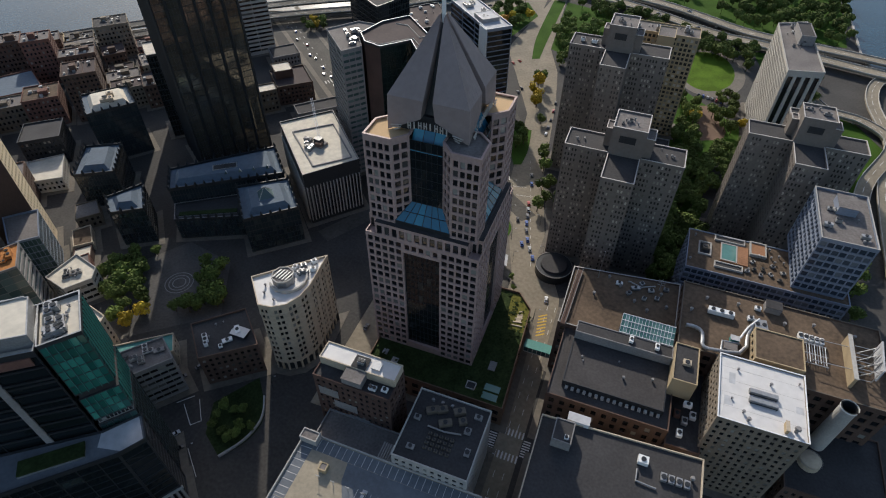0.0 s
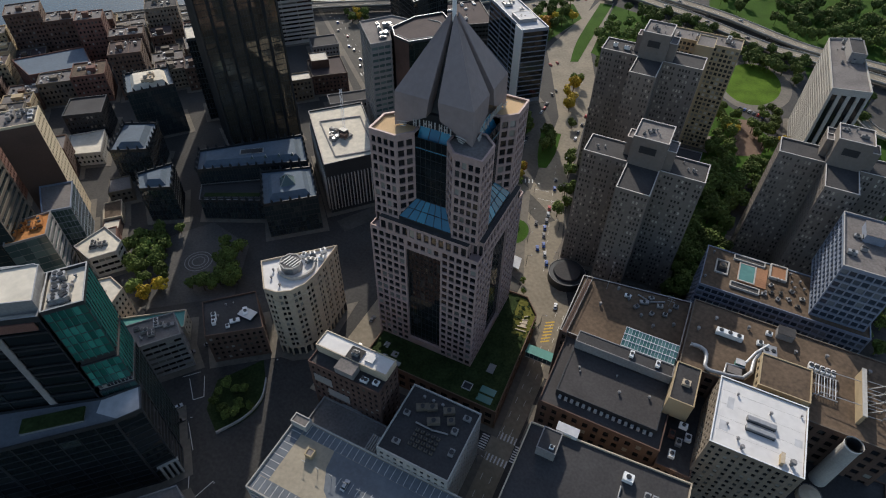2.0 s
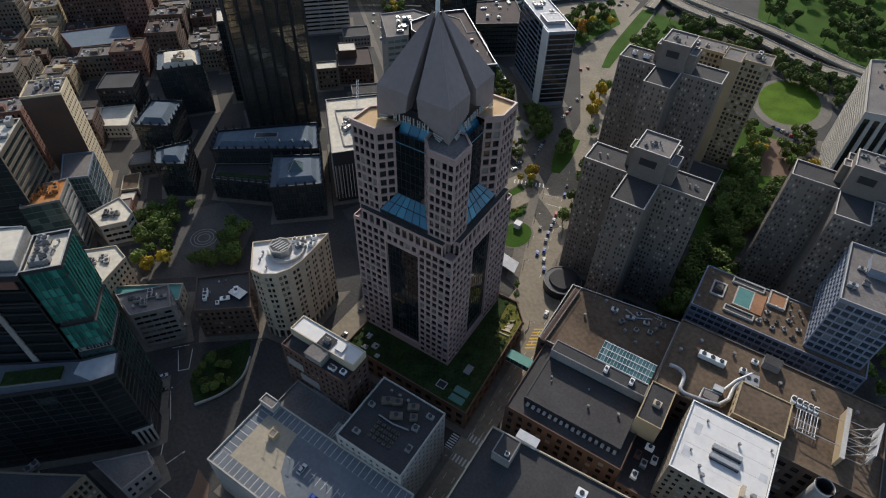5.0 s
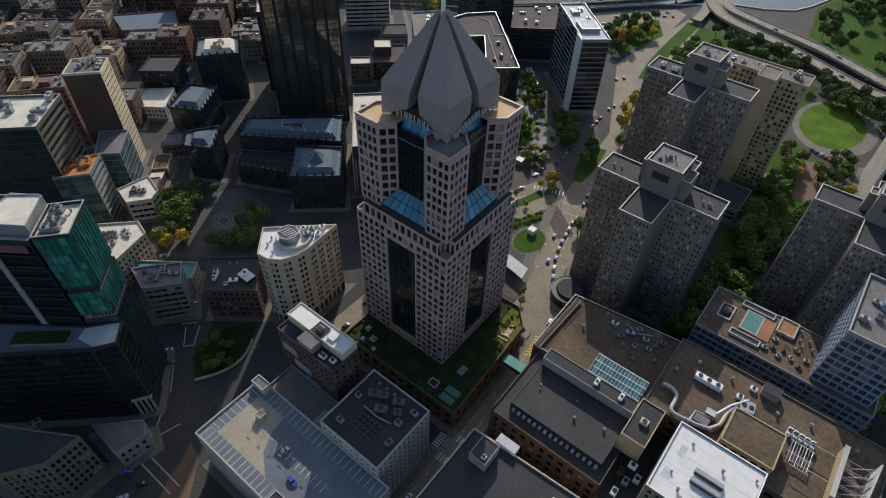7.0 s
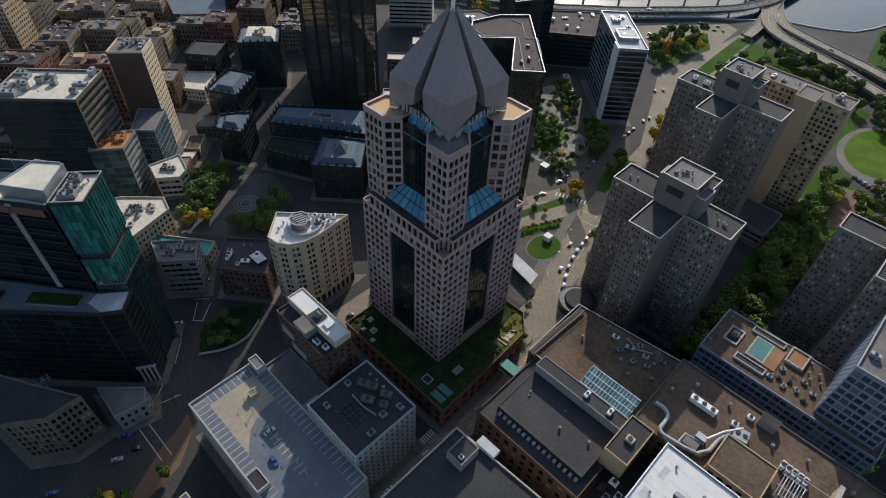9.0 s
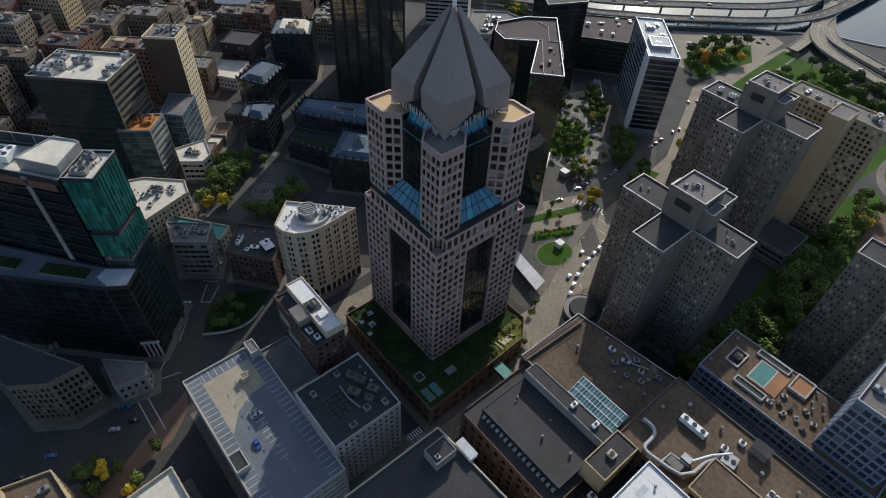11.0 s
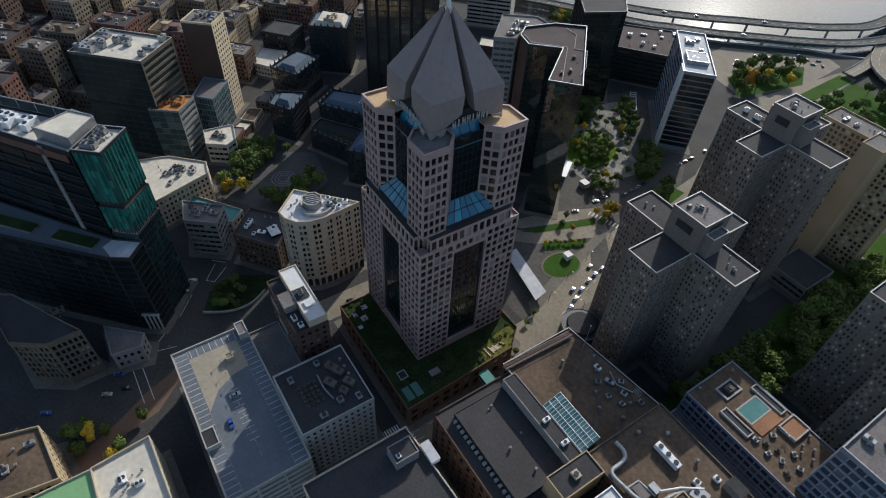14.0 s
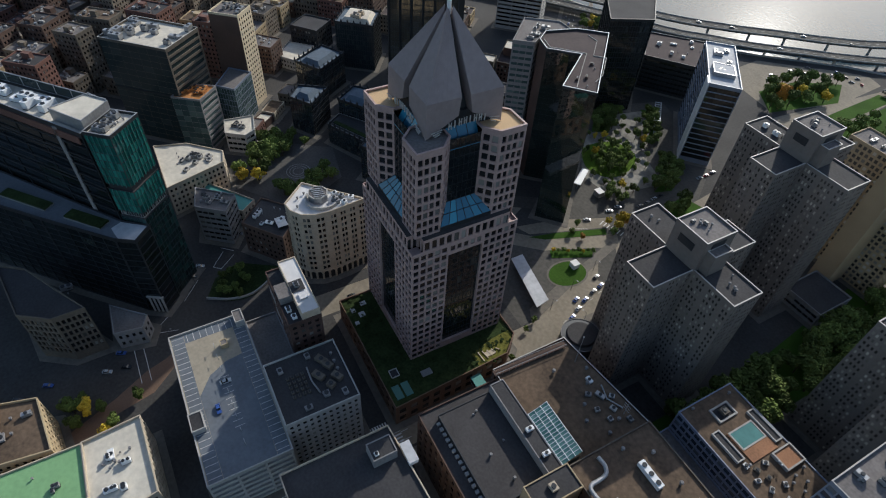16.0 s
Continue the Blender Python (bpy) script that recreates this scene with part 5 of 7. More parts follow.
# ---- trees ----
def crown_mesh(mat, seed):
    rnd = random.Random(seed)
    s = Shape()
    lobes = [(rnd.uniform(-2.0, 2.0), rnd.uniform(-2.0, 2.0), rnd.uniform(3.8, 7.4), rnd.uniform(1.2, 2.1)) for _ in range(11)]
    for x, y, z, r in lobes:
        for _ in range(62):
            d = Vector((rnd.gauss(0, 1), rnd.gauss(0, 1), rnd.gauss(0, 1) * 0.8)).normalized()
            c = Vector((x, y, z)) + d * r * rnd.uniform(0.72, 1.08)
            q = (d + Vector((rnd.uniform(-0.7, 0.7), rnd.uniform(-0.7, 0.7), rnd.uniform(-0.2, 0.9)))).to_track_quat("Z", "Y").to_matrix().to_4x4()
            m = Matrix.Translation(c) @ q
            w = rnd.uniform(0.28, 0.5)
            s.face(*[tuple(m @ Vector(p)) for p in ((-w, -w, 0), (w, -w * 0.8, 0.12), (w * 0.9, w, 0), (-w * 0.8, w, 0.12))])
    return s.mesh("crown", mat)


def trunk_mesh(seed):
    rnd = random.Random(seed)
    s = Shape().tube(0, 0, -0.1, 3.8, 0.28, 0.17, 7, False)
    for i in range(5):
        a = i * 1.26 + rnd.uniform(-0.3, 0.3)
        s.beam((0, 0, 2.6 + 0.25 * i), (1.7 * math.cos(a), 1.7 * math.sin(a), 4.8 + 0.4 * i), 0.12)
    return s.mesh("trunk", BARK)


CROWNS = {k: [crown_mesh(m, 10 * j + i) for i in range(3)] for j, (k, m) in enumerate((("green", LEAF), ("yellow", LEAF_YELLOW), ("orange", LEAF_ORANGE)))}
TRUNKS = [trunk_mesh(i) for i in range(2)]
TREES = random.Random(7)
LABELS = {"green": "leafy dark green city tree", "yellow": "city tree with yellow autumn leaves", "orange": "city tree with orange autumn leaves"}


def tree(x, y, size=1.0, kind="green", z=0.1):
    t = thing("tree", LABELS[kind], "tree", group=kind + " trees")
    s = size * TREES.uniform(0.85, 1.2)
    t.matrix_basis = pose(x, y, z, 0, 0, TREES.uniform(0, 360)) @ Matrix.Diagonal((s, s, s * TREES.uniform(0.9, 1.15), 1))
    part("trunk", TREES.choice(TRUNKS), None, t)
    part("crown", TREES.choice(CROWNS[kind]), None, t)


def grove(poly, n, size=1.0, mix=0.06, gap=4.5, far=False):
    """n trees spread over the polygon, none closer than gap."""
    xs, ys = [p[0] for p in poly], [p[1] for p in poly]
    placed, tries = [], 0
    while len(placed) < n and tries < n * 40:
        tries += 1
        x, y = TREES.uniform(min(xs), max(xs)), TREES.uniform(min(ys), max(ys))
        inside = False
        for (x0, y0), (x1, y1) in zip(poly, poly[1:] + poly[:1]):
            if (y0 > y) != (y1 > y) and x < (x1 - x0) * (y - y0) / (y1 - y0) + x0:
                inside = not inside
        if inside and all((x - a) ** 2 + (y - b) ** 2 > gap * gap for a, b in placed):
            placed.append((x, y))
            r = TREES.random()
            if far:
                continue
            tree(x, y, size, "yellow" if r < mix * 0.6 else "orange" if r < mix else "green")
    if far:
        s = Shape()
        for i, (x, y) in enumerate(placed):
            k = size * TREES.uniform(0.85, 1.2)
            m = pose(x, y, 0.1, 0, 0, 73 * i) @ Matrix.Diagonal((k, k, k, 1))
            me = CROWNS["green"][i % 3]
            pts = [tuple(m @ v.co) for v in me.vertices]
            for f in me.polygons:
                s.face(*[pts[v] for v in f.vertices])
            s.beam((x, y, 0), (x, y, 4 * k), 0.5)
        tagged(part("far_trees", s, LEAF), "distant dark green park trees", "trees", kind="stuff")


for x, y in ((-146, -46), (-148, -55)):
    tree(x, y, 1.2, "yellow")
for x, y in ((-157, -46), (-165, -25), (-162, -32), (-163, -41), (-119, -20), (-122, -29), (-173, -42), (-174, -20), (-150, -40), (-126, -14), (-114, -24), (-155, -54), (-180, -32)):
    tree(x, y, 1.15)
for x, y in ((-128, -4), (-136, -6), (-133, -38), (-126, -36), (-170, -8), (-178, -14), (-184, -24)):
    tree(x, y, 1.0)
for x, y in ((-15, 246), (-10, 239), (-8, 228), (-14, 258)):
    tree(x, y, 1.2, "yellow")
for x, y in ((-12, 268), (-18, 272), (1, 207), (14, 160), (17, 148), (12, 168), (26, 118), (23, 108), (21, 128), (-8, 170), (-4, 176), (-7, 182), (-11, 186), ):
    tree(x, y, 1.1)
for x, y in ((-14, 137), (-11, 133), (-12, 141)):
    tree(x, y, 0.95, "yellow" if y < 140 else "orange")
for x, y in ((27, 40), (38, 24), (24, 47)):
    tree(x, y, 0.4)
grove([(-82, 190), (-78, 166), (-62, 158), (-54, 165), (-58, 182), (-68, 192)], 17, 0.75, 0.06, 5)
grove([(-122, 208), (-100, 186), (-96, 196), (-112, 216)], 10, 0.95, 0, 4.5)
grove([(-104, 236), (-88, 226), (-80, 206), (-66, 205), (-72, 222), (-98, 246)], 15, 0.8, 0.1, 5)
grove([(-56, 208), (-40, 192), (-30, 178), (-24, 190), (-40, 214)], 15, 0.95, 0, 4.5)
grove([(-46, 158), (-34, 142), (-28, 150), (-34, 170)], 8, 0.75, 0.05, 4.5)
grove([(-98, 178), (-84, 162), (-62, 148), (-46, 150), (-36, 162), (-34, 186), (-56, 196), (-80, 226), (-104, 234), (-110, 212)], 46, 0.55, 0.05, 5.2)
grove([(-122, 205), (-98, 180), (-90, 196), (-112, 222)], 10, 0.8, 0, 4)
grove([(-30, 100), (-16, 100), (-8, 128), (-26, 134)], 5, 0.5, 0.4, 5)
for i in range(9):
    tree(-13 + 1.35 * i, 86 + 2.6 * i, 0.34, "yellow" if i % 3 == 0 else "green")
grove([(-88, 348), (-62, 330), (-48, 395), (-66, 425), (-90, 385)], 24, 1.25, 0.22)
grove([(95, 58), (118, 92), (116, 200), (98, 205), (95, 112)], 44, 1.3, 0.0, 5)
grove([(96, 205), (112, 205), (106, 275), (94, 290)], 18, 1.2, 0.05)
grove([(117, 260), (140, 225), (142, 290), (124, 298)], 14, 1.1, 0.1)
grove([(88, 376), (150, 345), (150, 390), (110, 398), (60, 425), (10, 436), (-20, 430), (60, 385)], 52, 1.3, 0.03, far=True)
grove([(178, 60), (200, 60), (205, 160), (182, 215), (180, 150)], 34, 1.2, 0.02, far=True)
grove([(120, 446), (232, 430), (234, 540), (170, 530), (150, 470)], 46, 1.5, 0.04, far=True)
grove([(60, 475), (130, 442), (230, 432), (236, 553), (205, 680), (150, 725), (110, 720), (66, 631), (50, 563)], 80, 1.5, 0, 6.5, far=True)
grove([(98, 100), (118, 95), (118, 130), (112, 200), (96, 200)], 20, 1.25, 0, 5)
grove([(120, 158), (150, 160), (142, 215), (128, 225), (112, 210)], 26, 1.2, 0.04, 5, far=True)
grove([(46, 480), (64, 474), (100, 560), (110, 720), (70, 640)], 22, 1.4, 0.05, far=True)
grove([(-25, 340), (0, 320), (30, 330), (10, 400), (-22, 420)], 24, 1.2, 0.15, far=True)
grove([(-62, -92), (-58, -82), (-60, -68), (-78, -78), (-74, -88)], 10, 0.62, 0.0, 3.5)
grove([(-30, -150), (-26, -152), (-22, -164), (-28, -166)], 4, 0.8, 0.0, 3.5)
grove([(172, 240), (180, 225), (196, 240), (190, 300), (172, 300)], 16, 1.2, far=True)
grove([(-12, 300), (20, 300), (30, 320), (0, 330)], 10, 1.1, 0.1, far=True)
for i, (x, y) in enumerate(((-21, -151), (-21, -156), (-17, -162), (-11, -147), (-8, -151), (-20, -136))):
    tree(x, y, 0.85, ("green", "yellow", "green")[i % 3])
grove([(-190, -40), (-166, -50), (-158, -38), (-172, -14)], 9, 1.1, 0.1, 6)
grove([(-128, -38), (-112, -30), (-124, -6), (-136, -10)], 8, 1.1, 0.0, 6)
grove([(178, 310), (195, 310), (200, 350), (176, 365)], 10, 1.2, far=True)
grove([(-250, 292), (-234, 278), (-224, 288), (-240, 304)], 8, 1.0, 0.05)
grove([(38, 112), (52, 116), (56, 135), (22, 150), (24, 128)], 14, 1.0)


# ---- cars ----
def car_mesh(mat):
    body = Shape()
    prof = [(-2.2, 0.35), (2.2, 0.35), (2.25, 0.75), (1.2, 0.95), (-1.9, 1.0), (-2.25, 0.8)]
    for y0, y1 in ((-0.9, 0.9),):
        n = len(prof)
        for i in range(n):
            (a, b), (c, d) = prof[i], prof[(i + 1) % n]
            body.face((a, y1, b), (c, y1, d), (c, y0, d), (a, y0, b))
        body.face(*[(a, y0, b) for a, b in prof])
        body.face(*[(a, y1, b) for a, b in reversed(prof)])
    return body.mesh("body", mat)


CAR_PAINT = [material("car_paint_" + n, c, 0.3, vary=0.04, bump=0, spec=0.6) for n, c in (("white", (0.75, 0.75, 0.75)), ("silver", (0.4, 0.41, 0.42)), ("black", (0.02, 0.02, 0.022)), ("red", (0.35, 0.03, 0.025)), ("blue", (0.04, 0.09, 0.3)), ("grey", (0.13, 0.13, 0.14)))]
CAR_NAMES = ("white", "silver", "black", "red", "blue", "dark grey")
BODIES = [car_mesh(m) for m in CAR_PAINT]
cab = Shape()
for (a, b, c, d) in (((-1.7, 0.98), (1.0, 0.98), (0.35, 1.45), (-1.2, 1.45)),):
    w0, w1 = 0.82, 0.66
    pts = [(a[0], w0, a[1]), (b[0], w0, b[1]), (c[0], w1, c[1]), (d[0], w1, d[1])]
    neg = [(x, -y, z) for x, y, z in pts]
    cab.face(*reversed(pts))
    cab.face(*neg)
    for i in range(4):
        j = (i + 1) % 4
        cab.face(neg[i], pts[i], pts[j], neg[j])
CABIN = cab.mesh("cabin", BLACK_GLASS)
TOP = [Shape().box(-1.15, -0.62, 1.44, 0.3, 0.62, 1.49).mesh("roof_panel", m) for m in CAR_PAINT]
wheel = Shape()
ringw = [(0.33 * math.cos(i * math.pi / 5), 0.33 * math.sin(i * math.pi / 5)) for i in range(10)]
for i in range(10):
    (a, b), (c, d) = ringw[i], ringw[(i + 1) % 10]
    wheel.face((a, -0.12, b + 0.33), (c, -0.12, d + 0.33), (c, 0.12, d + 0.33), (a, 0.12, b + 0.33))
wheel.face(*[(a, -0.12, b + 0.33) for a, b in reversed(ringw)])
wheel.face(*[(a, 0.12, b + 0.33) for a, b in ringw])
WHEEL = wheel.mesh("wheel", DARK_WALL)
CARS = random.Random(3)


def car(x, y, degrees, z=0.03, k=None):
    k = CARS.choice((0, 1, 1, 2, 2, 5, 5, 5, 3, 4)) if k is None else k
    c = thing("car", "small " + CAR_NAMES[k] + " car parked on the roadway", "car", group="cars")
    c.matrix_basis = pose(x, y, z, 0, 0, degrees)
    part("body", BODIES[k], None, c)
    part("roof_panel", TOP[k], None, part("cabin", CABIN, None, c))
    for a in (-1.4, 1.4):
        for b in (-0.82, 0.82):
            w = part("wheel", WHEEL, None, c)
            w.location = (a, b, 0)


for x, y in ((11, 142), (13.2, 133), (16.5, 113), (17.8, 107), (18.9, 101), (20, 94.5), (21.6, 88.1), (24.3, 80.3), (27.5, 73.2), (30.8, 66.8)):
    car(x, y, 109)
for x, y in ((8, 194), (7.5, 203), (7, 214), (6, 227), (5, 239)):
    car(x, y, 96)
for x, y, a in ((-26, 252, 120), (-27, 245, 120), (-44, 291, 130), (-40, 297, 130), (-21.4, 160, 97), (-21.8, 166.4, 97), (-22.9, 173.2, 97), (-23.3, 179.5, 97), (-25.7, 216.5, 93), (-25.7, 223, 93), (-26.2, 230, 93), (-26.3, 139, 70), (-26.8, 146.5, 70), (-25.9, 121.2, 60), (22, 76, 110), (45.5, 39, 100), (14, 96, 107), (48, -75, 90), (-33, -30, 90), (-36, -12, 90), (-36, 4, 90), (-58, -30, 50), (-100, -62, 60), (-104, -70, 60)):
    car(x, y, a)
LOT = random.Random(9)
for i in range(26):
    x, y = LOT.uniform(-112, -52), LOT.uniform(352, 446)
    if x * 1.15 + y < 288 or -92 < x < -46 and y < 428 and (x + 92) * 1.0 > (y - 428) * -0.2 - 8 or y > 1.2 * x + 540:
        continue
    car(x, y, LOT.choice((40, 45, 130)), 0.08)
for x, y, a in ((-98, 372, 40), (-102, 380, 42), (-96, 392, 130), (-100, 402, 40), (-92, 410, 130), (-86, 420, 38), (-80, 430, 130), (-72, 438, 40), (-66, 446, 45), (-58, 440, 130)):
    car(x, y, a, 0.08)
for x, y, a in ((-262, 282, 135), (-250, 276, 135), (-240, 262, 135), (-226, 256, 135), (-214, 240, 135), (-206, 236, 135), (-192, 224, 135), (-186, 214, 135), (-178, 212, 135), (-168, 200, 135)):
    car(x, y, a)
for i in range(6):
    car(109 + 3.4 * i, 294 - 1.2 * i, 80, 0.1)
for x, y, a in ((-48, -140, 62), (-40, -147, 62), (-39, -139, 62), (-44, -171, 62), (-42, -183, 62), (-82, -100, 62), (-88, -95, 62)):
    car(x, y, a)
for x, y, z, a in ((20, 449, 5.53, 160), (62, 431, 5.53, 155), (100, 412, 5.53, 155), (90, 449, 5.03, 155), (30, 468, 5.03, 160), (-129, 450, 9.03, 50), (-169, 401, 9.03, 48), (-190, 380, 9.03, 44), (-124, 413, 7.03, 50), (-100, 478, 9.03, 58)):
    car(x, y, a, z)


# ---- rooftop plant ----
UNITS = {}


def unit_parts(l, w, h, mat):
    key = (l, w, h, mat.name)
    if key not in UNITS:
        casing = Shape().box(-l / 2, -w / 2, 0.3, l / 2, w / 2, h).box(-l / 2 + 0.1, -w / 2 - 0.12, 0.5, -l / 6, -w / 2, h - 0.2)
        skid = Shape().box(-l / 2 - 0.1, -w / 2 + 0.1, -0.05, l / 2 + 0.1, w / 2 - 0.1, 0.3)
        r = min(0.38 * w, 0.9)
        fan = Shape().tube(0, 0, h, h + 0.35, r, r, 12).tube(0, 0, h + 0.35, h + 0.4, r * 0.3, r * 0.3, 8)
        UNITS[key] = (casing.mesh("casing", mat), skid.mesh("skid", DARK_WALL), fan.mesh("fan", DARK_WALL))
    return UNITS[key]


def air_unit(x, y, z, l=4.0, w=2.2, h=1.9, turn=0.0, mat=None, fans=2, label="grey sheet-metal air unit on a roof"):
    casing, skid, fan = unit_parts(l, w, h, mat or METAL)
    t = thing("air_unit", label, "air conditioner", group="rooftop units")
    t.matrix_basis = pose(x, y, z, 0, 0, turn)
    box = part("casing", casing, None, t)
    part("skid", skid, None, t)
    for i in range(fans):
        f = part("fan", fan, None, box)
        f.location = ((i + 0.5) * l / fans - l / 2, 0, 0)


VENT = (Shape().tube(0, 0, -0.05, 0.9, 0.3, 0.3, 8).mesh("pipe", GREY_WALL), Shape().tube(0, 0, 0.9, 1.25, 0.55, 0.4, 8).mesh("cap", GREY_WALL))


def vent(x, y, z, s=1.0):
    t = thing("roof_vent", "small capped metal roof vent", "vent", group="roof vents")
    t.matrix_basis = pose(x, y, z) @ Matrix.Diagonal((s, s, s, 1))
    part("cap", VENT[1], None, part("pipe", VENT[0], None, t))


def duct(points, r, mat, label, name="duct"):
    """A round pipe swept along the points, on short feet."""
    s = Shape()
    pts = [Vector(p) for p in points]
    rings = []
    for i, p in enumerate(pts):
        d = (pts[min(i + 1, len(pts) - 1)] - pts[max(i - 1, 0)]).normalized()
        side_way = d.cross(Vector((0, 0, 1))).normalized()
        rings.append([tuple(p + (side_way * math.cos(k * math.pi / 5) + Vector((0, 0, 1)) * math.sin(k * math.pi / 5)) * r) for k in range(10)])
    for q, w in zip(rings, rings[1:]):
        for k in range(10):
            s.face(q[k], w[k], w[(k + 1) % 10], q[(k + 1) % 10])
    s.face(*reversed(rings[0]))
    s.face(*rings[-1])
    for i in range(0, len(pts), 1 if len(pts) < 6 else 5):
        p = pts[i]
        s.box(p.x - 0.15, p.y - 0.15, p.z - r - 0.9, p.x + 0.15, p.y + 0.15, p.z - r * 0.5)
    return tagged(part(name, s, mat), label, name)


def curb_box(x0, y0, x1, y1, z, h, mat, top, label, name="roof_box"):
    t = thing(name, label, "roof box")
    part("casing", Shape().box(x0, y0, z - 0.05, x1, y1, z + h), mat, t)
    part("lid", Shape().box(x0 - 0.15, y0 - 0.15, z + h, x1 + 0.15, y1 + 0.15, z + h + 0.18), top, t)
    return t


def scatter(poly, z, n, seed, mat=None, vents=4, size=1.0, turn=0.0):
    """Plant spread over a flat roof."""
    rnd = random.Random(seed)
    a, b, c, d = [Vector(p) for p in inset(poly, 3.0)[:4]]
    for i in range(n + vents):
        u, v = rnd.random(), rnd.random()
        p = a.lerp(b, u).lerp(d.lerp(c, u), v)
        if i < n:
            air_unit(p.x, p.y, z, rnd.choice((2.4, 3.6, 5.0)) * size, rnd.choice((1.8, 2.4)) * size, rnd.choice((1.3, 1.9, 2.4)) * size, turn + rnd.choice((0, 90)), mat or rnd.choice((METAL, CONCRETE, METAL, GREY_WALL)), rnd.choice((1, 2)))
        else:
            vent(p.x, p.y, z, rnd.uniform(0.7, 1.3))


# store roof
ZS = 34.48
sky = thing("roof_skylight", "long glazed skylight with white bars", "skylight")
part("upstand", Shape().prism(rect(81.8, -2.9, 103.4, 4.4), ZS - 0.1, 41.2), DARK_WALL, sky)
for i in range(16):
    x0, x1 = 81.7 + i * 1.36, 81.7 + (i + 1) * 1.36
    s = Shape()
    s.face((x0, -3.2, 41.3), (x1, -3.2, 41.3), (x1, 4.5, 44.4), (x0, 4.5, 44.4))
    s.face((x0, 4.5, 44.4), (x1, 4.5, 44.4), (x1, 4.5, 41.2), (x0, 4.5, 41.2))
    part("skylight_pane", s, SKY_GLASS, sky)
    part("glazing_bar", Shape().beam((x0, -3.25, 41.38), (x0, 4.55, 44.48), 0.16), WHITE_PAINT, sky)
for f in (0, 0.33, 0.66, 1):
    part("glazing_bar", Shape().beam((81.6, -3.25 + 7.8 * f, 41.4 + 3.1 * f), (103.5, -3.25 + 7.8 * f, 41.4 + 3.1 * f), 0.2), WHITE_PAINT, sky)
for x in (81.65, 103.5):
    gab = Shape()
    gab.face((x, -3.1, 41.2), (x, 4.4, 41.2), (x, 4.4, 44.3))
    part("gable", gab, TAN_WALL, sky)
for x in (87, 97.5):
    air_unit(x, -6.2, 41.0, 3.0, 1.6, 1.6, 90, WHITE_PAINT, 1, "white fan unit on the dark raised roof")
walkway = thing("roof_walkway", "long railed walkway along the roof edge", "walkway")
part("deck", Shape().beam((58.2, -3, 35.6), (59.4, 32, 35.6), 2.4, 0.5), BROWN_BRICK, walkway)
for dx in (-1.1, 1.1):
    part("rail", Shape().beam((58.2 + dx, -3, 37.0), (59.4 + dx, 32, 37.0), 0.22, 0.22), GREY_WALL, walkway)
    for i in range(12):
        y = -2.5 + i * 3.1
        part("post", Shape().beam((58.25 + dx + 0.034 * (y + 3), y, ZS - 0.1), (58.25 + dx + 0.034 * (y + 3), y, 37.0), 0.14), GREY_WALL, walkway)
ZE -= 0.02
# the low west roof: loose plant and pipes in the shade
for x, y, l, m, a in ((85.5, 30, 4, METAL, 20), (78, 30.5, 3, WHITE_PAINT, 0), (88, 34, 2.2, METAL, 40), (92.5, 31, 2.6, CONCRETE, 15), (95.5, 27, 2, METAL, 0), (83, 26, 2.4, GREY_WALL, 50), (90, 25, 1.8, CONCRETE, 70), (99, 34, 2.4, GREY_WALL, 0)):
    air_unit(x, y, ZS, l, 1.8, 1.4, a, m, 1)
for x, y in ((73, 33), (78.7, 28.9), (86, 21.7), (92, 18), (68, 20), (97, 30), (100, 23)):
    vent(x, y, ZS, 1.5)
duct([(82, 33.5, 35.3), (88, 31.5, 35.3), (94, 34.5, 35.3)], 0.3, METAL, "thin metal pipe across the shaded roof")
bend = smooth([(107.5, 8.7), (111, 8.9), (113.6, 7.2), (114.2, 3.5), (114.3, 0.4), (116, -0.9), (119.5, -0.6)], 4)
duct([(x, y, ZE + 1.5) for x, y in bend], 0.8, METAL, "thick silver duct winding over the gravel roof")
duct([(119.5, -0.6, ZE + 1.5), (124, 0, ZE + 1.5), (128.5, 1.2, ZE + 1.5), (131.2, 5.5, ZE + 1.5), (131.6, 12, ZE + 1.5), (133.5, 18, ZE + 1.5)], 0.85, METAL, "long silver duct beside the tan block")
duct([(121.6, 0.2, ZE + 1.3), (121.9, 5.4, ZE + 1.3), (128.6, 6.4, ZE + 1.3)], 0.5, METAL, "square run of thin duct on gravel")
duct([(128.5, 8.5, ZE + 2.4), (131.5, 15.5, ZE + 2.4), (136, 22, ZE + 2.4)], 0.45, WHITE_PAINT, "white pipe along the gravel roof")
air_unit(121, 21, ZE, 10.5, 2.5, 2.6, 0, WHITE_PAINT, 3, "long white air unit on the gravel roof")
curb_box(122.6, 1.6, 127.6, 4.8, ZE, 1.7, METAL, GREY_ROOF, "low square plant enclosure on gravel")
curb_box(125, 6.8, 128.4, 9.2, ZE, 2.2, TEAL_PAINT, PALE_ROOF, "pale green plant box beside ducts")
air_unit(136.6, 19.2, ZE, 5.2, 5.2, 2.6, 8, METAL, 2, "large square cooling unit with fans")
air_unit(133, 22.5, ZE, 2.4, 2.0, 1.8, 8, WHITE_PAINT, 1)
curb_box(138.6, 29.4, 145, 34, ZE, 3.4, GREY_WALL, DARK_ROOF, "dark rooftop hut at the roof edge")
air_unit(136, 29.6, ZE, 2.5, 1.8, 1.6, 0, WHITE_PAINT, 1)
for i in range(5):
    air_unit(152.2 + 2.0 * i, 19.6 - 0.1 * i, ZE, 1.5, 3.2, 2.2, 0, WHITE_PAINT, 1, "narrow white condenser in a row")
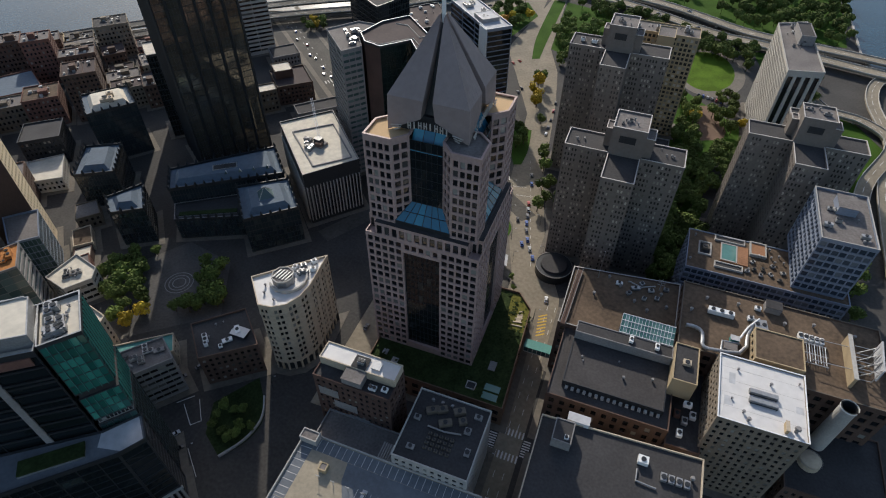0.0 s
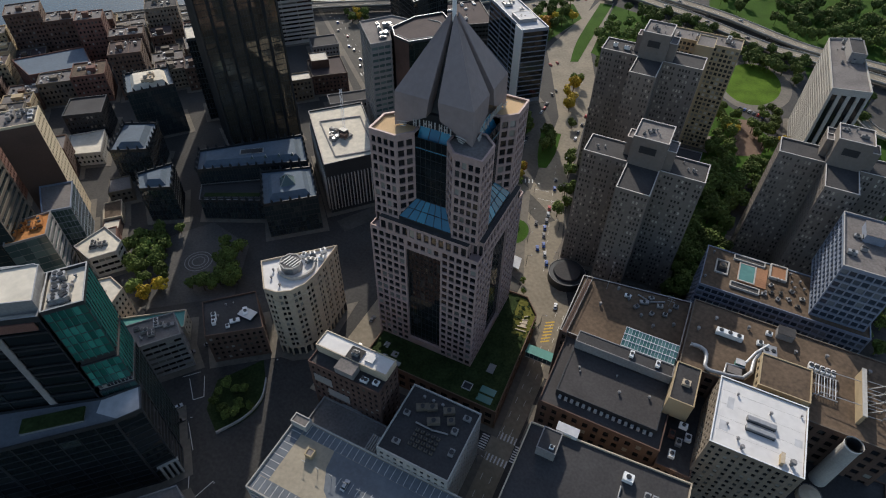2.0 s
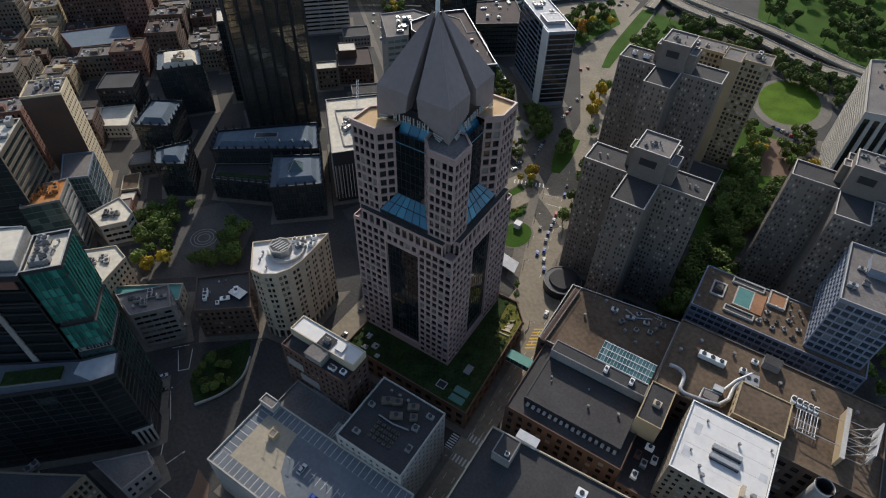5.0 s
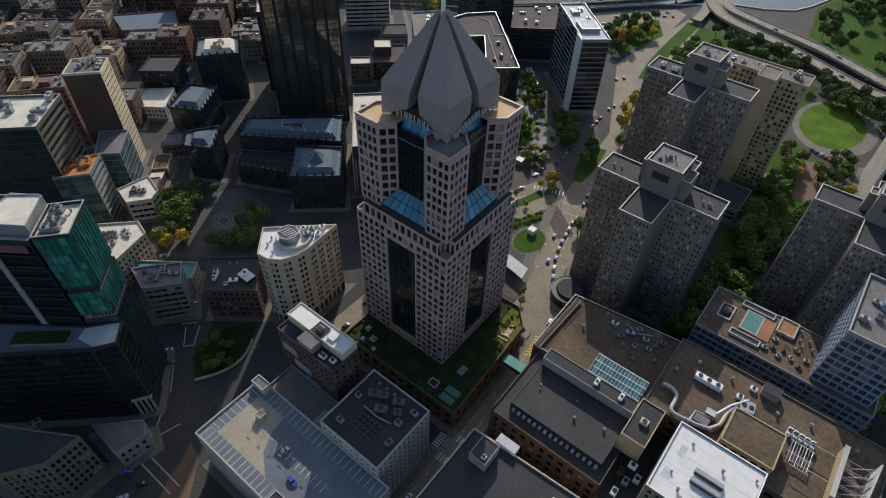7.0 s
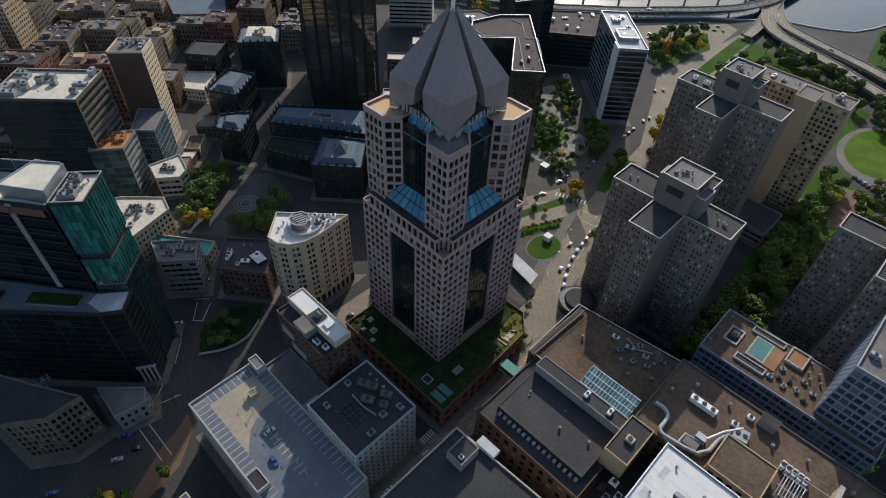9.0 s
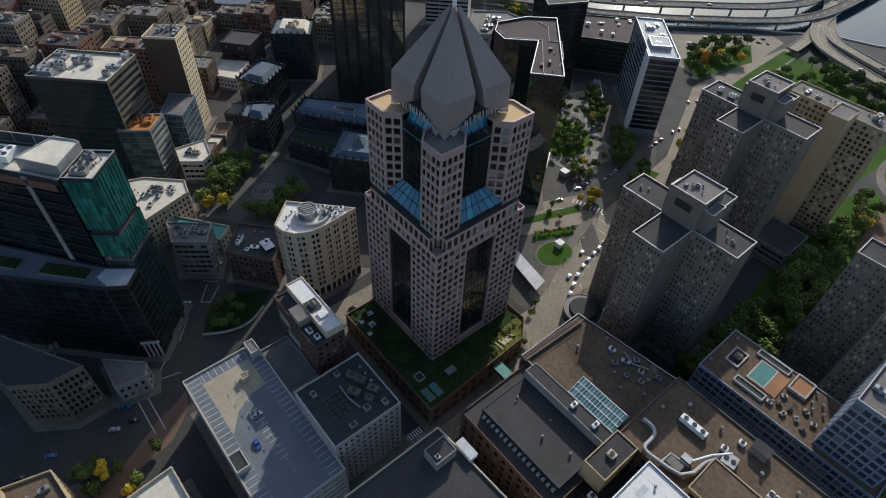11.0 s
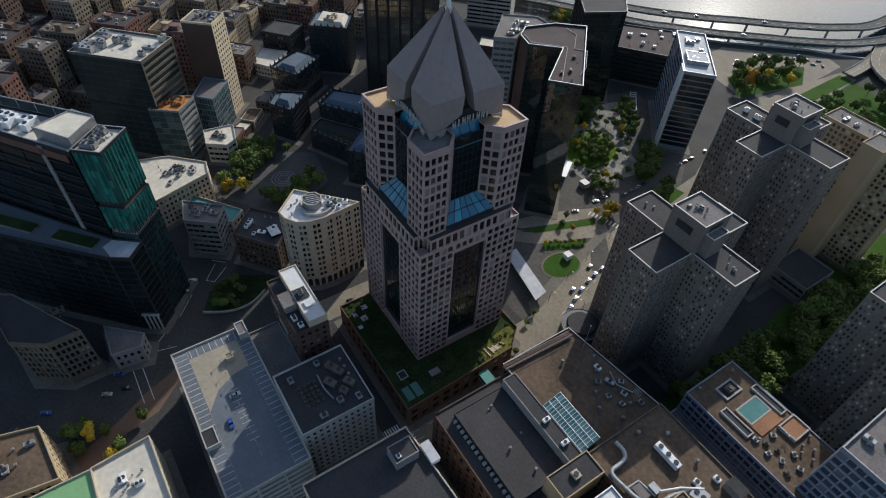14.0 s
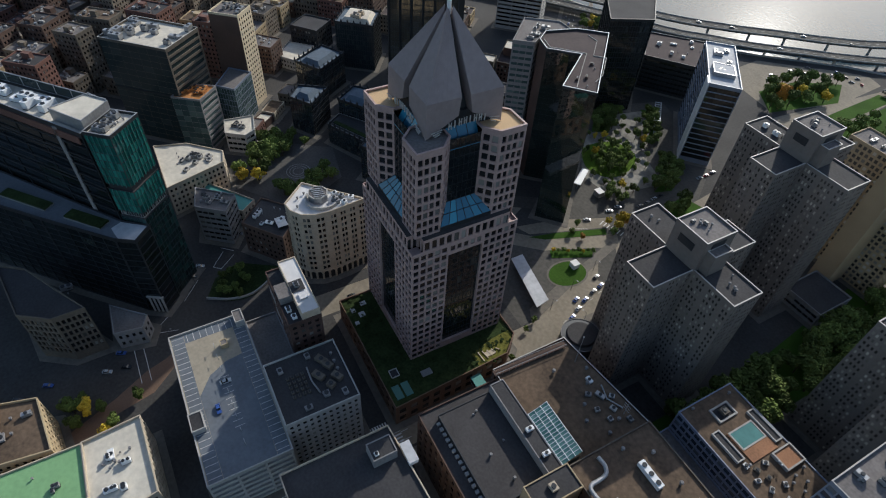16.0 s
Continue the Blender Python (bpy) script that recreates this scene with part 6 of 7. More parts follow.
rack = thing("pipe_rack", "open steel pipe rack on the roof", "pipe rack")
for i in range(8):
    part("rail", Shape().beam((154.2 + i, 6.4 + 0.5 * (i % 3), ZE + 1.7), (154.2 + i, 16.6, ZE + 1.7), 0.22), WHITE_PAINT if i % 2 else METAL, rack)
for y in (6.4, 11.5, 16.6):
    part("beam", Shape().beam((153.6, y, ZE + 1.5), (162, y, ZE + 1.5), 0.35), METAL, rack)
    for x in (153.8, 161.8):
        part("post", Shape().beam((x, y, ZE - 0.05), (x, y, ZE + 1.5), 0.3), METAL, rack)
tan_wall = thing("screen_wall", "tall tan rendered screen wall", "wall")
part("panel", Shape().box(168.6, 0.6, ZE - 0.05, 169.8, 23.2, ZE + 5.9), TAN_WALL, tan_wall)
part("coping", Shape().box(168.4, 0.4, ZE + 5.9, 170.0, 23.4, ZE + 6.2), CONCRETE, tan_wall)
board = thing("billboard", "large white billboard on a steel truss", "billboard")
part("panel", Shape().beam((177.6, 5, ZE + 6.3), (179, 20.4, ZE + 6.3), 0.5, 6.8), PALE_ROOF, board)
for y in (6, 9.8, 13.6, 17.4):
    part("strut", Shape().beam((170.4, y, ZE), (177.6, y, ZE + 8.7), 0.26), METAL, board)
    part("strut", Shape().beam((170.4, y, ZE + 0.2), (177.4, y, ZE + 0.6), 0.26), METAL, board)
    part("post", Shape().beam((177.4, y, ZE), (177.6, y, ZE + 9.4), 0.28), METAL, board)
    part("strut", Shape().beam((170.2, y, ZE + 6.4), (177.6, y, ZE + 6.6), 0.2), METAL, board)
for y in (6, 17.4):
    part("strut", Shape().beam((155, y, ZE + 4.2), (168.5, y, ZE + 4.8), 0.24), METAL, board)
    part("post", Shape().beam((155, y, ZE - 0.05), (155, y, ZE + 4.2), 0.24), METAL, board)
for x, y in ((109, 19), (173.5, 27.5), (146.5, 24.5), (115, 28), (128, 29), (158, 28)):
    vent(x, y, ZE, 1.5)
mastt = thing("antenna", "thin lattice antenna on the roof", "antenna")
part("pole", Shape().tube(96, 33.5, ZS - 0.1, 42, 0.14, 0.1, 6), METAL, mastt)
for z in (38, 39.5, 41):
    part("arm", Shape().beam((94.3, 33.5, z), (97.7, 33.5, z), 0.12), METAL, mastt)
flag = thing("flagpole", "tall thin pole at the roof corner", "pole")
part("pole", Shape().tube(68, 31, ZS - 0.1, 52, 0.16, 0.08, 6), METAL, flag)
part("finial", Shape().tube(68, 31, 52, 52.4, 0.3, 0.1, 8), WHITE_PAINT, flag)
# hall roof, red and white plant
air_unit(113, -24, 33.0, 3, 2, 2.2, 0, WHITE_PAINT, 1)
low_roof = building("low_wing", "low dark-roofed wing between two halls", rect(107.3, -40, 120.2, -2.3), 0, 27.5, BROWN_BRICK, DARK_ROOF, SMALL, keep=10, rim=0.6)
for x, y, m in ((110.5, -25.5, RED_BRICK), (113.5, -28, METAL), (116.5, -24.5, WHITE_PAINT), (112, -34, WHITE_PAINT)):
    air_unit(x, y, 27.45, 3.2, 2.2, 2.0, 90, m, 1)
air_unit(109, -12, 43.5, 3, 2.6, 1.6, 0, LIMESTONE, 1, "tan fan unit on the stair tower")
for i in range(16):
    x = 66 + i * 2.4
    s = Shape().box(x, -33.4, 32.95, x + 1.2, -32.1, 34.1)
    tagged(part("roof_light", s, CONCRETE), "small pale roof light in a row", "roof light", group="roof lights")
# white roof
for y in (-21.6, -25.4):
    air_unit(134.8, y, 49.98, 9.6, 1.7, 1.6, 0, METAL, 0, "long fan unit on a white roof")
    for k in range(2):
        tagged(part("pipe_run", Shape().beam((130, y - 1.2 + 2.4 * k, 50.5), (139.6, y - 1.2 + 2.4 * k, 50.5), 0.22).box(130.4, y - 1.3 + 2.4 * k, 49.95, 130.7, y - 1.1 + 2.4 * k, 50.5).box(139, y - 1.3 + 2.4 * k, 49.95, 139.3, y - 1.1 + 2.4 * k, 50.5), DARK_WALL), "dark pipe beside a fan unit on white roof", "pipe")
for x, y, s_ in ((129.6, -34.4, 1.6), (137.5, -16, 1.2), (145.4, -33, 2.2), (126, -13, 1), (128, -31.5, 1.2), (124, -27, 0.8), (147.5, -12, 0.9)):
    vent(x, y, 49.98, s_)
seams_white = Shape()
for i in range(1, 5):
    seams_white.box(119.8, -36.4 + 5.9 * i, 49.99, 149.2, -36.32 + 5.9 * i, 50.01)
tagged(part("roof_seam", seams_white, CONCRETE, white_house), kind="stuff")
for x, y, w, d in ((121.5, -30, 3, 4), (123, -20, 2.2, 5), (146, -25, 2.5, 3)):
    part("roof_patch", Shape().box(x, y, 49.99, x + w, y + d, 50.015), PALE_ROOF, white_house)
curb_box(141.6, -35, 142.6, -31, 49.98, 2.2, TAN_WALL, LIMESTONE, "short tan wall on the white roof")
# chimney and low roofs beside it
building("boiler_house", "low dark boiler house beside the store", rect(153.6, -36, 190, -2.6), 0, 18, BROWN_BRICK, DARK_ROOF, SMALL, keep=10, rim=0.8)
stack = thing("chimney", "thick pale round chimney with a dark mouth", "chimney")
part("shaft", Shape().tube(166.5, -12, 17.9, 46, 3.3, 3.0, 24, False), CONCRETE, stack)
part("lip", Shape().tube(166.5, -12, 45.4, 46.2, 3.25, 3.25, 24, False), WHITE_PAINT, stack)
part("flue", Shape().tube(166.5, -12, 40, 46.1, 2.6, 2.6, 24, False), DARK_WALL, stack)
part("flue_bed", Shape().tube(166.5, -12, 39.9, 40, 2.6, 2.6, 24), DARK_WALL, stack)
dome = thing("tank", "squat yellowish roof tank", "tank")
part("shell", Shape().tube(163, -22, 17.9, 21, 4.2, 4.0, 20).tube(163, -22, 21, 22.4, 4.0, 1.2, 20), LIMESTONE, dome)
part("rim", Shape().tube(163, -22, 20.8, 21.1, 4.3, 4.3, 20, False), METAL, dome)
# south house
skyb = curb_box(70, -50.6, 78, -47.2, 38, 2.2, WHITE_PAINT, PALE_ROOF, "white box with a pale metal top", "roof_lantern")
air_unit(98.5, -56.5, 37.98, 3.6, 3.0, 2.4, 0, WHITE_PAINT, 1)
air_unit(71, -60, 43.0, 1.6, 1.6, 1.0, 0, WHITE_PAINT, 1)
for i in range(4):
    air_unit(106 + 2.6 * i, -60, 37.98, 2.0, 3.0, 1.6, 0, METAL, 1)
vent(115.5, -57, 37.98, 1.6)
duct([(97, -60, 38.6), (97, -64.5, 38.6), (104, -65, 38.6)], 0.35, METAL, "bent metal pipe on the dark roof")
# footbridge
bridge = thing("footbridge", "teal glazed footbridge over the street", "footbridge")
part("deck", Shape().box(43.4, -2.8, 7.6, 56, 1.8, 8.2), CONCRETE, bridge)
part("roof", Shape().box(43.2, -3.0, 11.2, 56, 2.0, 11.5), TEAL_PAINT, bridge)
for i in range(6):
    for y in (-2.8, 1.7):
        part("pane", Shape().box(43.5 + 2.1 * i, y, 8.2, 45.4 + 2.1 * i, y + 0.1, 11.2), TEAL_GLASS, bridge)
# street canopy and kiosk
can = thing("station_canopy", "long white flat station canopy", "canopy")
part("roof", Shape().prism([(-15.6, 58.5), (19.5, 51.5), (18, 60), (-15.6, 66)], 4.2, 4.7, True), PALE_ROOF, can)
for i in range(8):
    part("post", Shape().tube(-13 + 4.4 * i, 61 - 0.75 * i, 0, 4.25, 0.16, n=8), METAL, can)
part("wall", Shape().beam((-14, 62.6, 1.6), (16, 56.4, 1.6), 2.4, 3.1), GREY_WALL, can)
kio = curb_box(0.0, 88, 4.0, 92, 0.2, 3.2, WHITE_PAINT, WHITE_ROOF, "small white kiosk on the round green", "kiosk")
curb_box(-44, 140.5, -39, 145, 0.05, 3.6, CONCRETE, WHITE_ROOF, "small pale pavilion in the plaza", "pavilion")
pav2 = thing("canopy", "narrow white canopy beside the mirror tower", "canopy")
part("roof", Shape().beam((-62, 147, 5), (-52, 132.5, 5), 4.5, 0.4), WHITE_PAINT, pav2)
for i in range(3):
    part("post", Shape().tube(-60.5 + 3.6 * i, 144.5 - 5 * i, 0, 4.9, 0.2, n=8), METAL, pav2)
perg = thing("pergola", "white slatted pergola in the garden", "pergola")
for i in range(15):
    part("slat", Shape().beam((-105.6 + 2.3 * i - 1.6, 253.4 - 2.3 * i - 1.6, 3.6), (-105.6 + 2.3 * i + 1.6, 253.4 - 2.3 * i + 1.6, 3.6), 0.6, 0.3), WHITE_PAINT, perg)
for k in (0, 7, 14):
    for e in (-1.5, 1.5):
        part("post", Shape().tube(-105.6 + 2.3 * k + e, 253.4 - 2.3 * k + e, 0, 3.5, 0.2, n=8), WHITE_PAINT, perg)
for e in (-1.5, 1.5):
    part("beam", Shape().beam((-106.6 + e, 254.4 + e, 3.35), (-72.4 + e, 220.2 + e, 3.35), 0.3), WHITE_PAINT, perg)

# ---- pool deck ----
ZD = 36.38
poolt = thing("swimming_pool", "small teal rooftop pool with brick deck", "swimming pool")
part("surround", Shape().prism(rect(121.2, 62.1, 134, 75.6), ZD - 0.05, ZD + 0.45), TERRACE_BRICK, poolt)
for x0, y0, x1, y1 in ((121.3, 62.5, 129, 63.1), (121.3, 74.5, 129, 75.1), (121.3, 63.1, 121.9, 74.5), (128.4, 63.1, 129, 74.5)):
    part("coping", Shape().box(x0, y0, ZD + 0.4, x1, y1, ZD + 0.66), CONCRETE, poolt)
part("water", Shape().box(121.9, 63.1, ZD + 0.4, 128.4, 74.5, ZD + 0.54), POOL_WATER, poolt)
for x0, y0, x1, y1 in ((118.6, 56.5, 131.5, 60.3), (118.2, 76.1, 132.4, 79.8)):
    t = thing("planter", "long pale rooftop planter with dark soil", "planter", group="planters")
    for a0, b0, a1, b1 in ((x0, y0, x1, y0 + 0.5), (x0, y1 - 0.5, x1, y1), (x0, y0 + 0.5, x0 + 0.5, y1 - 0.5), (x1 - 0.5, y0 + 0.5, x1, y1 - 0.5)):
        part("wall", Shape().box(a0, b0, ZD - 0.05, a1, b1, ZD + 1.1), CONCRETE, t)
    part("planting", Shape().box(x0 + 0.5, y0 + 0.5, ZD - 0.05, x1 - 0.5, y1 - 0.5, ZD + 0.6), DARK_ROOF, t)
t = thing("roof_terrace", "square brick terrace with low pale walls", "terrace")
for a0, b0, a1, b1 in ((134.6, 70.6, 142.2, 71.2), (134.6, 79.8, 142.2, 80.4), (134.6, 71.2, 135.2, 79.8), (141.6, 71.2, 142.2, 79.8)):
    part("wall", Shape().box(a0, b0, ZD - 0.05, a1, b1, ZD + 1.5), CONCRETE, t)
part("floor", Shape().box(135.2, 71.2, ZD - 0.05, 141.6, 79.8, ZD + 0.9), TERRACE_BRICK, t)
t = thing("roof_well", "square sunken light well with pale kerb", "light well")
for a0, b0, a1, b1 in ((110.9, 63.3, 117, 64), (110.9, 72.1, 117, 72.8), (110.9, 64, 111.6, 72.1), (116.3, 64, 117, 72.1)):
    part("kerb", Shape().box(a0, b0, ZD - 0.05, a1, b1, ZD + 0.8), CONCRETE, t)
part("floor", Shape().box(111.6, 64, ZD - 0.05, 116.3, 72.1, ZD + 0.1), DARK_ROOF, t)
air_unit(114, 68.1, ZD + 0.1, 3, 3, 1.9, 0, DIM_STONE, 1)
for i, (x, y) in enumerate(((133.5, 58.5), (136.5, 61), (136, 66), (139.5, 58), (140.5, 62.5), (144, 60), (145, 66), (148, 57.5), (149.5, 63))):
    air_unit(x, y, ZD, 2.2, 1.6, 1.1, 25 * i, (METAL, DIM_STONE, CONCRETE)[i % 3], 1)
for x, y in ((107.5, 58), (109, 76.5), (134, 60), (144.5, 72), (143.8, 77.5), (146, 69), (148, 74), (150, 70)):
    vent(x, y, ZD, 1.2)
for x, y in ((138.2, 69.4), (139.6, 69.1)):
    t = thing("roof_lamp", "short lamp post with a pale globe on the terrace", "lamp", group="terrace lamps")
    part("post", Shape().tube(x, y, ZD - 0.05, ZD + 2.6, 0.09, n=6), DARK_WALL, t)
    part("globe", Shape().tube(x, y, ZD + 2.6, ZD + 2.85, 0.2, 0.42, 8, False).tube(x, y, ZD + 2.85, ZD + 3.2, 0.42, 0.2, 8), WHITE_PAINT, t)
scatter(rect(152.6, 55.6, 174.8, 93.2), 67.3, 8, 5, METAL, 6)
curb_box(160, 76, 168, 86, 67.3, 4, BLUE_WALL, GREY_ROOF, "blue-grey lift house on the slab")

# ---- garage deck, dark roof ----
for x0, y0, x1, y1 in ((-23.3, -115.3, 47.3, -110.2), (-23.3, -110, -18.4, -85), (-18.2, -90, 47.3, -85.1), (42, -110, 47.3, -90.2)):
    part("parking_strip", Shape().box(x0, y0, 26.9, x1, y1, 27.02), DECK_GREY, garage)
# blue-grey stands for a coating and, in part, for shade on the deck
part("deck_coating", Shape().prism([(-3, -90.1), (-2, -97), (2, -104.4), (10, -110.1), (42, -110.1), (42, -90.1)], 26.9, 27.01), DECK_GREY, garage, "blue-grey deck part, shade mixed into its coating")
lines = Shape()
for i in range(26):
    x = -22 + i * 2.7
    lines.box(x, -115.2, 27.02, x + 0.16, -110.4, 27.04)
    if x > -18:
        lines.box(x, -90, 27.02, x + 0.16, -85.2, 27.04)
    if 4 < x < 30:
        lines.box(x, -101.4, 27.02, x + 0.16, -97.6, 27.04)
for i in range(9):
    lines.box(-23.2, -109 + i * 2.7, 27.02, -18.5, -108.84 + i * 2.7, 27.04)
tagged(part("stall_line", lines, ROAD_PAINT, garage), kind="stuff")
for x in range(-10, 44, 6):
    tagged(part("light_post", Shape().tube(x, -99.5, 26.9, 30.2, 0.14, 0.1, 6).beam((x - 0.9, -99.5, 30.2), (x + 0.9, -99.5, 30.2), 0.2), METAL, garage))
upper(garage, rect(-24, -88.5, -17, -84.6), 27, 30.5, CONCRETE, GREY_ROOF, rim=0.4, name="stair_head")
upper(garage, rect(-11.5, -97, -8.5, -94), 27, 29.6, TAN_WALL, GREY_ROOF, rim=0.2, name="stair_head")
upper(garage, rect(18, -116, 26, -111), 27, 29.8, CONCRETE, DARK_ROOF, rim=0.3, name="ramp_head")
car(19, -105, 0, 27.05, 4)
car(8, -99.5, 90, 27.05, 1)
for i in range(5):
    for j in range(4):
        air_unit(23 + i * 2.2, -77.5 + j * 2.0, 33.98, 1.3, 1.1, 1.0, 0, DIM_STONE, 1)
for x, y, l in ((20.5, -62.5, 5), (24, -61, 4), (30.5, -59.5, 4.5), (33, -63, 3), (27, -66, 5)):
    air_unit(x, y, 33.98, l, 2.6, 2.2, 30, DIM_STONE, 1, "dark grey air unit on a dark roof")
for x, y, l, w, h in ((38, -59, 3, 2, 1.4), (36, -66, 2.4, 2.4, 1.8), (18, -79, 3, 2, 1.2), (38.5, -74, 2, 3, 1.3), (16, -67, 2.5, 2, 1.5)):
    air_unit(x, y, 33.98, l, w, h, 0, GREY_WALL, 1, "grey plant box on a dark roof")
duct([(21, -69, 34.7), (28, -69.2, 34.7), (34, -68, 34.7)], 0.35, GREY_WALL, "grey pipe across a dark roof")
for i in range(4):
    vent(19 + 4 * i, -58, 33.98, 1.3)
for i in range(7):
    s = Shape().box(5.5 + i * 0.95, -83.5, 21.9, 6.0 + i * 0.95, -76, 24.2)
    tagged(part("louvre_fin", s, CONCRETE), "pale upright louvre fin on a roof", "louvre", group="louvre fins")

# narrow building roof
air_unit(-9.5, -61, 48.6, 2.6, 2.2, 2.0, 0, METAL, 2)
curb_box(-12.6, -63.6, -6.8, -58.2, 48.58, 0.5, GREY_WALL, DARK_ROOF, "dark sunken plant deck on a white roof")
curb_box(-5, -61.8, -1.6, -58.6, 48.58, 0.7, CONCRETE, WHITE_ROOF, "small white roof hatch box")
curb_box(-14, -69.6, -6, -64.3, 44.5, 4.0, GREY_WALL, GREY_ROOF, "grey stair house beside the white roof")
air_unit(-2, -67.5, 44.5, 3, 2, 1.6, 0, WHITE_PAINT, 2)
air_unit(2.6, -66.5, 44.5, 2.4, 2, 1.4, 0, WHITE_PAINT, 1)

# curved office roof: drum and plant
drum = thing("roof_drum", "grey many-sided roof drum with white plant", "roof drum")
part("wall", Shape().tube(-62, -32.5, 45.9, 49.8, 4.9, 4.9, 8), METAL, drum)
part("rim", Shape().tube(-62, -32.5, 49.6, 50.2, 5.15, 5.15, 8, False).tube(-62, -32.5, 50.2, 50.25, 5.15, 4.6, 8, False), CONCRETE, drum)
part("deck", Shape().tube(-62, -32.5, 49.8, 49.85, 4.6, 4.6, 8), GREY_ROOF, drum)
for i in range(5):
    part("louvre", Shape().beam((-65.2 + 1.5 * i, -35.2, 50.1), (-64.0 + 1.5 * i, -29.8, 50.1), 0.5, 0.5), METAL, drum)
for i in range(9):
    a, b = (Vector((-60.5, -31)) + Vector((math.cos(k), math.sin(k))) * 8.2 for k in (-2.35 + 0.33 * i, -2.35 + 0.33 * (i + 1)))
    part("skirt", Shape().beam((*a, 46.9), (*b, 46.9), 0.8, 1.9), CONCRETE, drum)
for i, (x, y) in enumerate(((-55.5, -25), (-53, -22.3), (-58, -22), (-55, -18), (-57.5, -26), (-61, -24.5))):
    air_unit(x, y, 45.98, 2.6, 1.9, 2.2, 20 * i, (METAL, WHITE_PAINT)[i % 2], 1)
for x, y in ((-66, -42), (-68, -38), (-60, -44), (-52.5, -30)):
    vent(x, y, 45.98, 1.2)

# striped office: window-cleaning crane and kerbs
crane = thing("roof_crane", "roof maintenance crane with a long boom", "crane")
part("base", Shape().prism([(-112.5, 75.5), (-105, 74.5), (-103.5, 80.5), (-111, 82.5)], 35.9, 37.4), GREY_WALL, crane)
part("cab", Shape().prism([(-111, 77), (-106.5, 76.3), (-105.5, 79.6), (-110, 81)], 37.4, 40.6), DARK_WALL, crane)
part("counterweight", Shape().box(-108.5, 74.2, 37.4, -104.5, 77, 39.6), BROWN_BRICK, crane)
boom = Shape()
for k in range(9):
    a, b = k / 9, (k + 1) / 9
    p0, p1 = Vector((-108, 79, 40)), Vector((-124, 101, 52))
    for off in (-0.5, 0.5):
        boom.beam(p0.lerp(p1, a) + Vector((off, off * 0.7, 0)), p0.lerp(p1, b) + Vector((off, off * 0.7, 0)), 0.22)
    boom.beam(p0.lerp(p1, a) + Vector((-0.5, -0.35, 0)), p0.lerp(p1, b) + Vector((0.5, 0.35, 0)), 0.16)
part("boom", boom, WHITE_PAINT, crane)
kerbs = thing("roof_kerbs", "dark raised kerbs on a pale roof", "roof kerb")
frame_pts = [(-130, 84), (-111, 101), (-84, 73.5), (-100.5, 57.5)]
for a, b in zip(frame_pts, frame_pts[1:] + frame_pts[:1]):
    part("kerb", Shape().beam((*a, 36.3), (*b, 36.3), 0.7, 0.8), GREY_WALL, kerbs)
scatter([(-126, 80), (-112, 67), (-104, 72), (-116, 86)], 36.0, 6, 21, None, 3)
for (p, q2), n in ((((-143, 90), (-101.5, 47.5)), 28), (((-101.5, 47.5), (-79, 73)), 17)):
    p, q2 = Vector(p), Vector(q2)
    d = (q2 - p).normalized()
    nn = Vector((d.y, -d.x))
    for i in range(n):
        g = p.lerp(q2, (i + 0.5) / n) + nn * 0.45
        part("fin", Shape().box(-0.25, -0.45, 3, 0.25, 0.45, 27.5, Matrix.Translation((g.x, g.y, 0)) @ Matrix.Rotation(math.atan2(d.y, d.x), 4, "Z")), CONCRETE, clark)

# plant on the other roofs
scatter([(-231.5, -107), (-200, -74), (-221.5, -50.8), (-253.5, -84)], 67.0, 14, 31, METAL, 6, 1.5, 46)
scatter([(-80.4, -118.8), (-72.6, -109.5), (-85.4, -97.2), (-92.8, -106.5)], 97.5, 11, 32, METAL, 5, 1.0, 46)
scatter([(-150, -168), (-84, -120), (-94, -108), (-160, -168)], 96.0, 16, 33, WHITE_PAINT, 5, 1.5, 46)
scatter([(-240.5, -40.3), (-227.3, -24.8), (-237.8, -11.3), (-252.5, -25.5)], 68.0, 7, 34, None, 4, 1.1, 46)
scatter([(-201, -79), (-190, -64), (-203, -51), (-213, -67)], 37.0, 8, 35, RUST, 0, 0.9, 46)
scatter([(-173, -90), (-140, -94), (-148, -68), (-160, -66)], 20.0, 14, 36, CONCRETE, 8, 1.0, 46)
curb_box(-84, -52, -76.5, -47, 20, 1.6, DARK_WALL, WHITE_ROOF, "white-topped plant box on a dark shop roof")
scatter([(-105, -53.5), (-89.5, -68.5), (-72, -52.5), (-86.5, -39)], 20.0, 8, 37, WHITE_PAINT, 3, 0.9, 46)
scatter([(-124, -84), (-108, -88), (-97, -74), (-109, -66)], 24.0, 7, 38, None, 3, 0.9, 46)
scatter([(-196, -50), (-186, -52), (-178, -42), (-194, -36)], 14.0, 6, 39, None, 2, 0.9, 46)
scatter([(-90, 260), (-48, 222), (-36, 232), (-77, 272)], 58.0, 9, 40, METAL, 4, 1.2, 46)
scatter([(-136, 259), (-100, 287), (-127, 322), (-163, 288)], 27.0, 7, 41, WHITE_PAINT, 6, 1.0, 46)
scatter([(-99, 103), (-93, 113), (-96, 139), (-116, 126)], 86.0, 9, 42, None, 4, 1.0, 46)
scatter([(-50, 104), (-42, 98), (-32, 106), (-62, 134)], 88.0, 3, 43, BROWN_BRICK, 6, 0.6, 46)
scatter(rect(57.5, 76, 72, 90), 88.6, 2, 44, GREY_WALL, 5, 0.7)
scatter(rect(40, 157, 54, 172), 101.2, 2, 45, GREY_WALL, 5, 0.7)
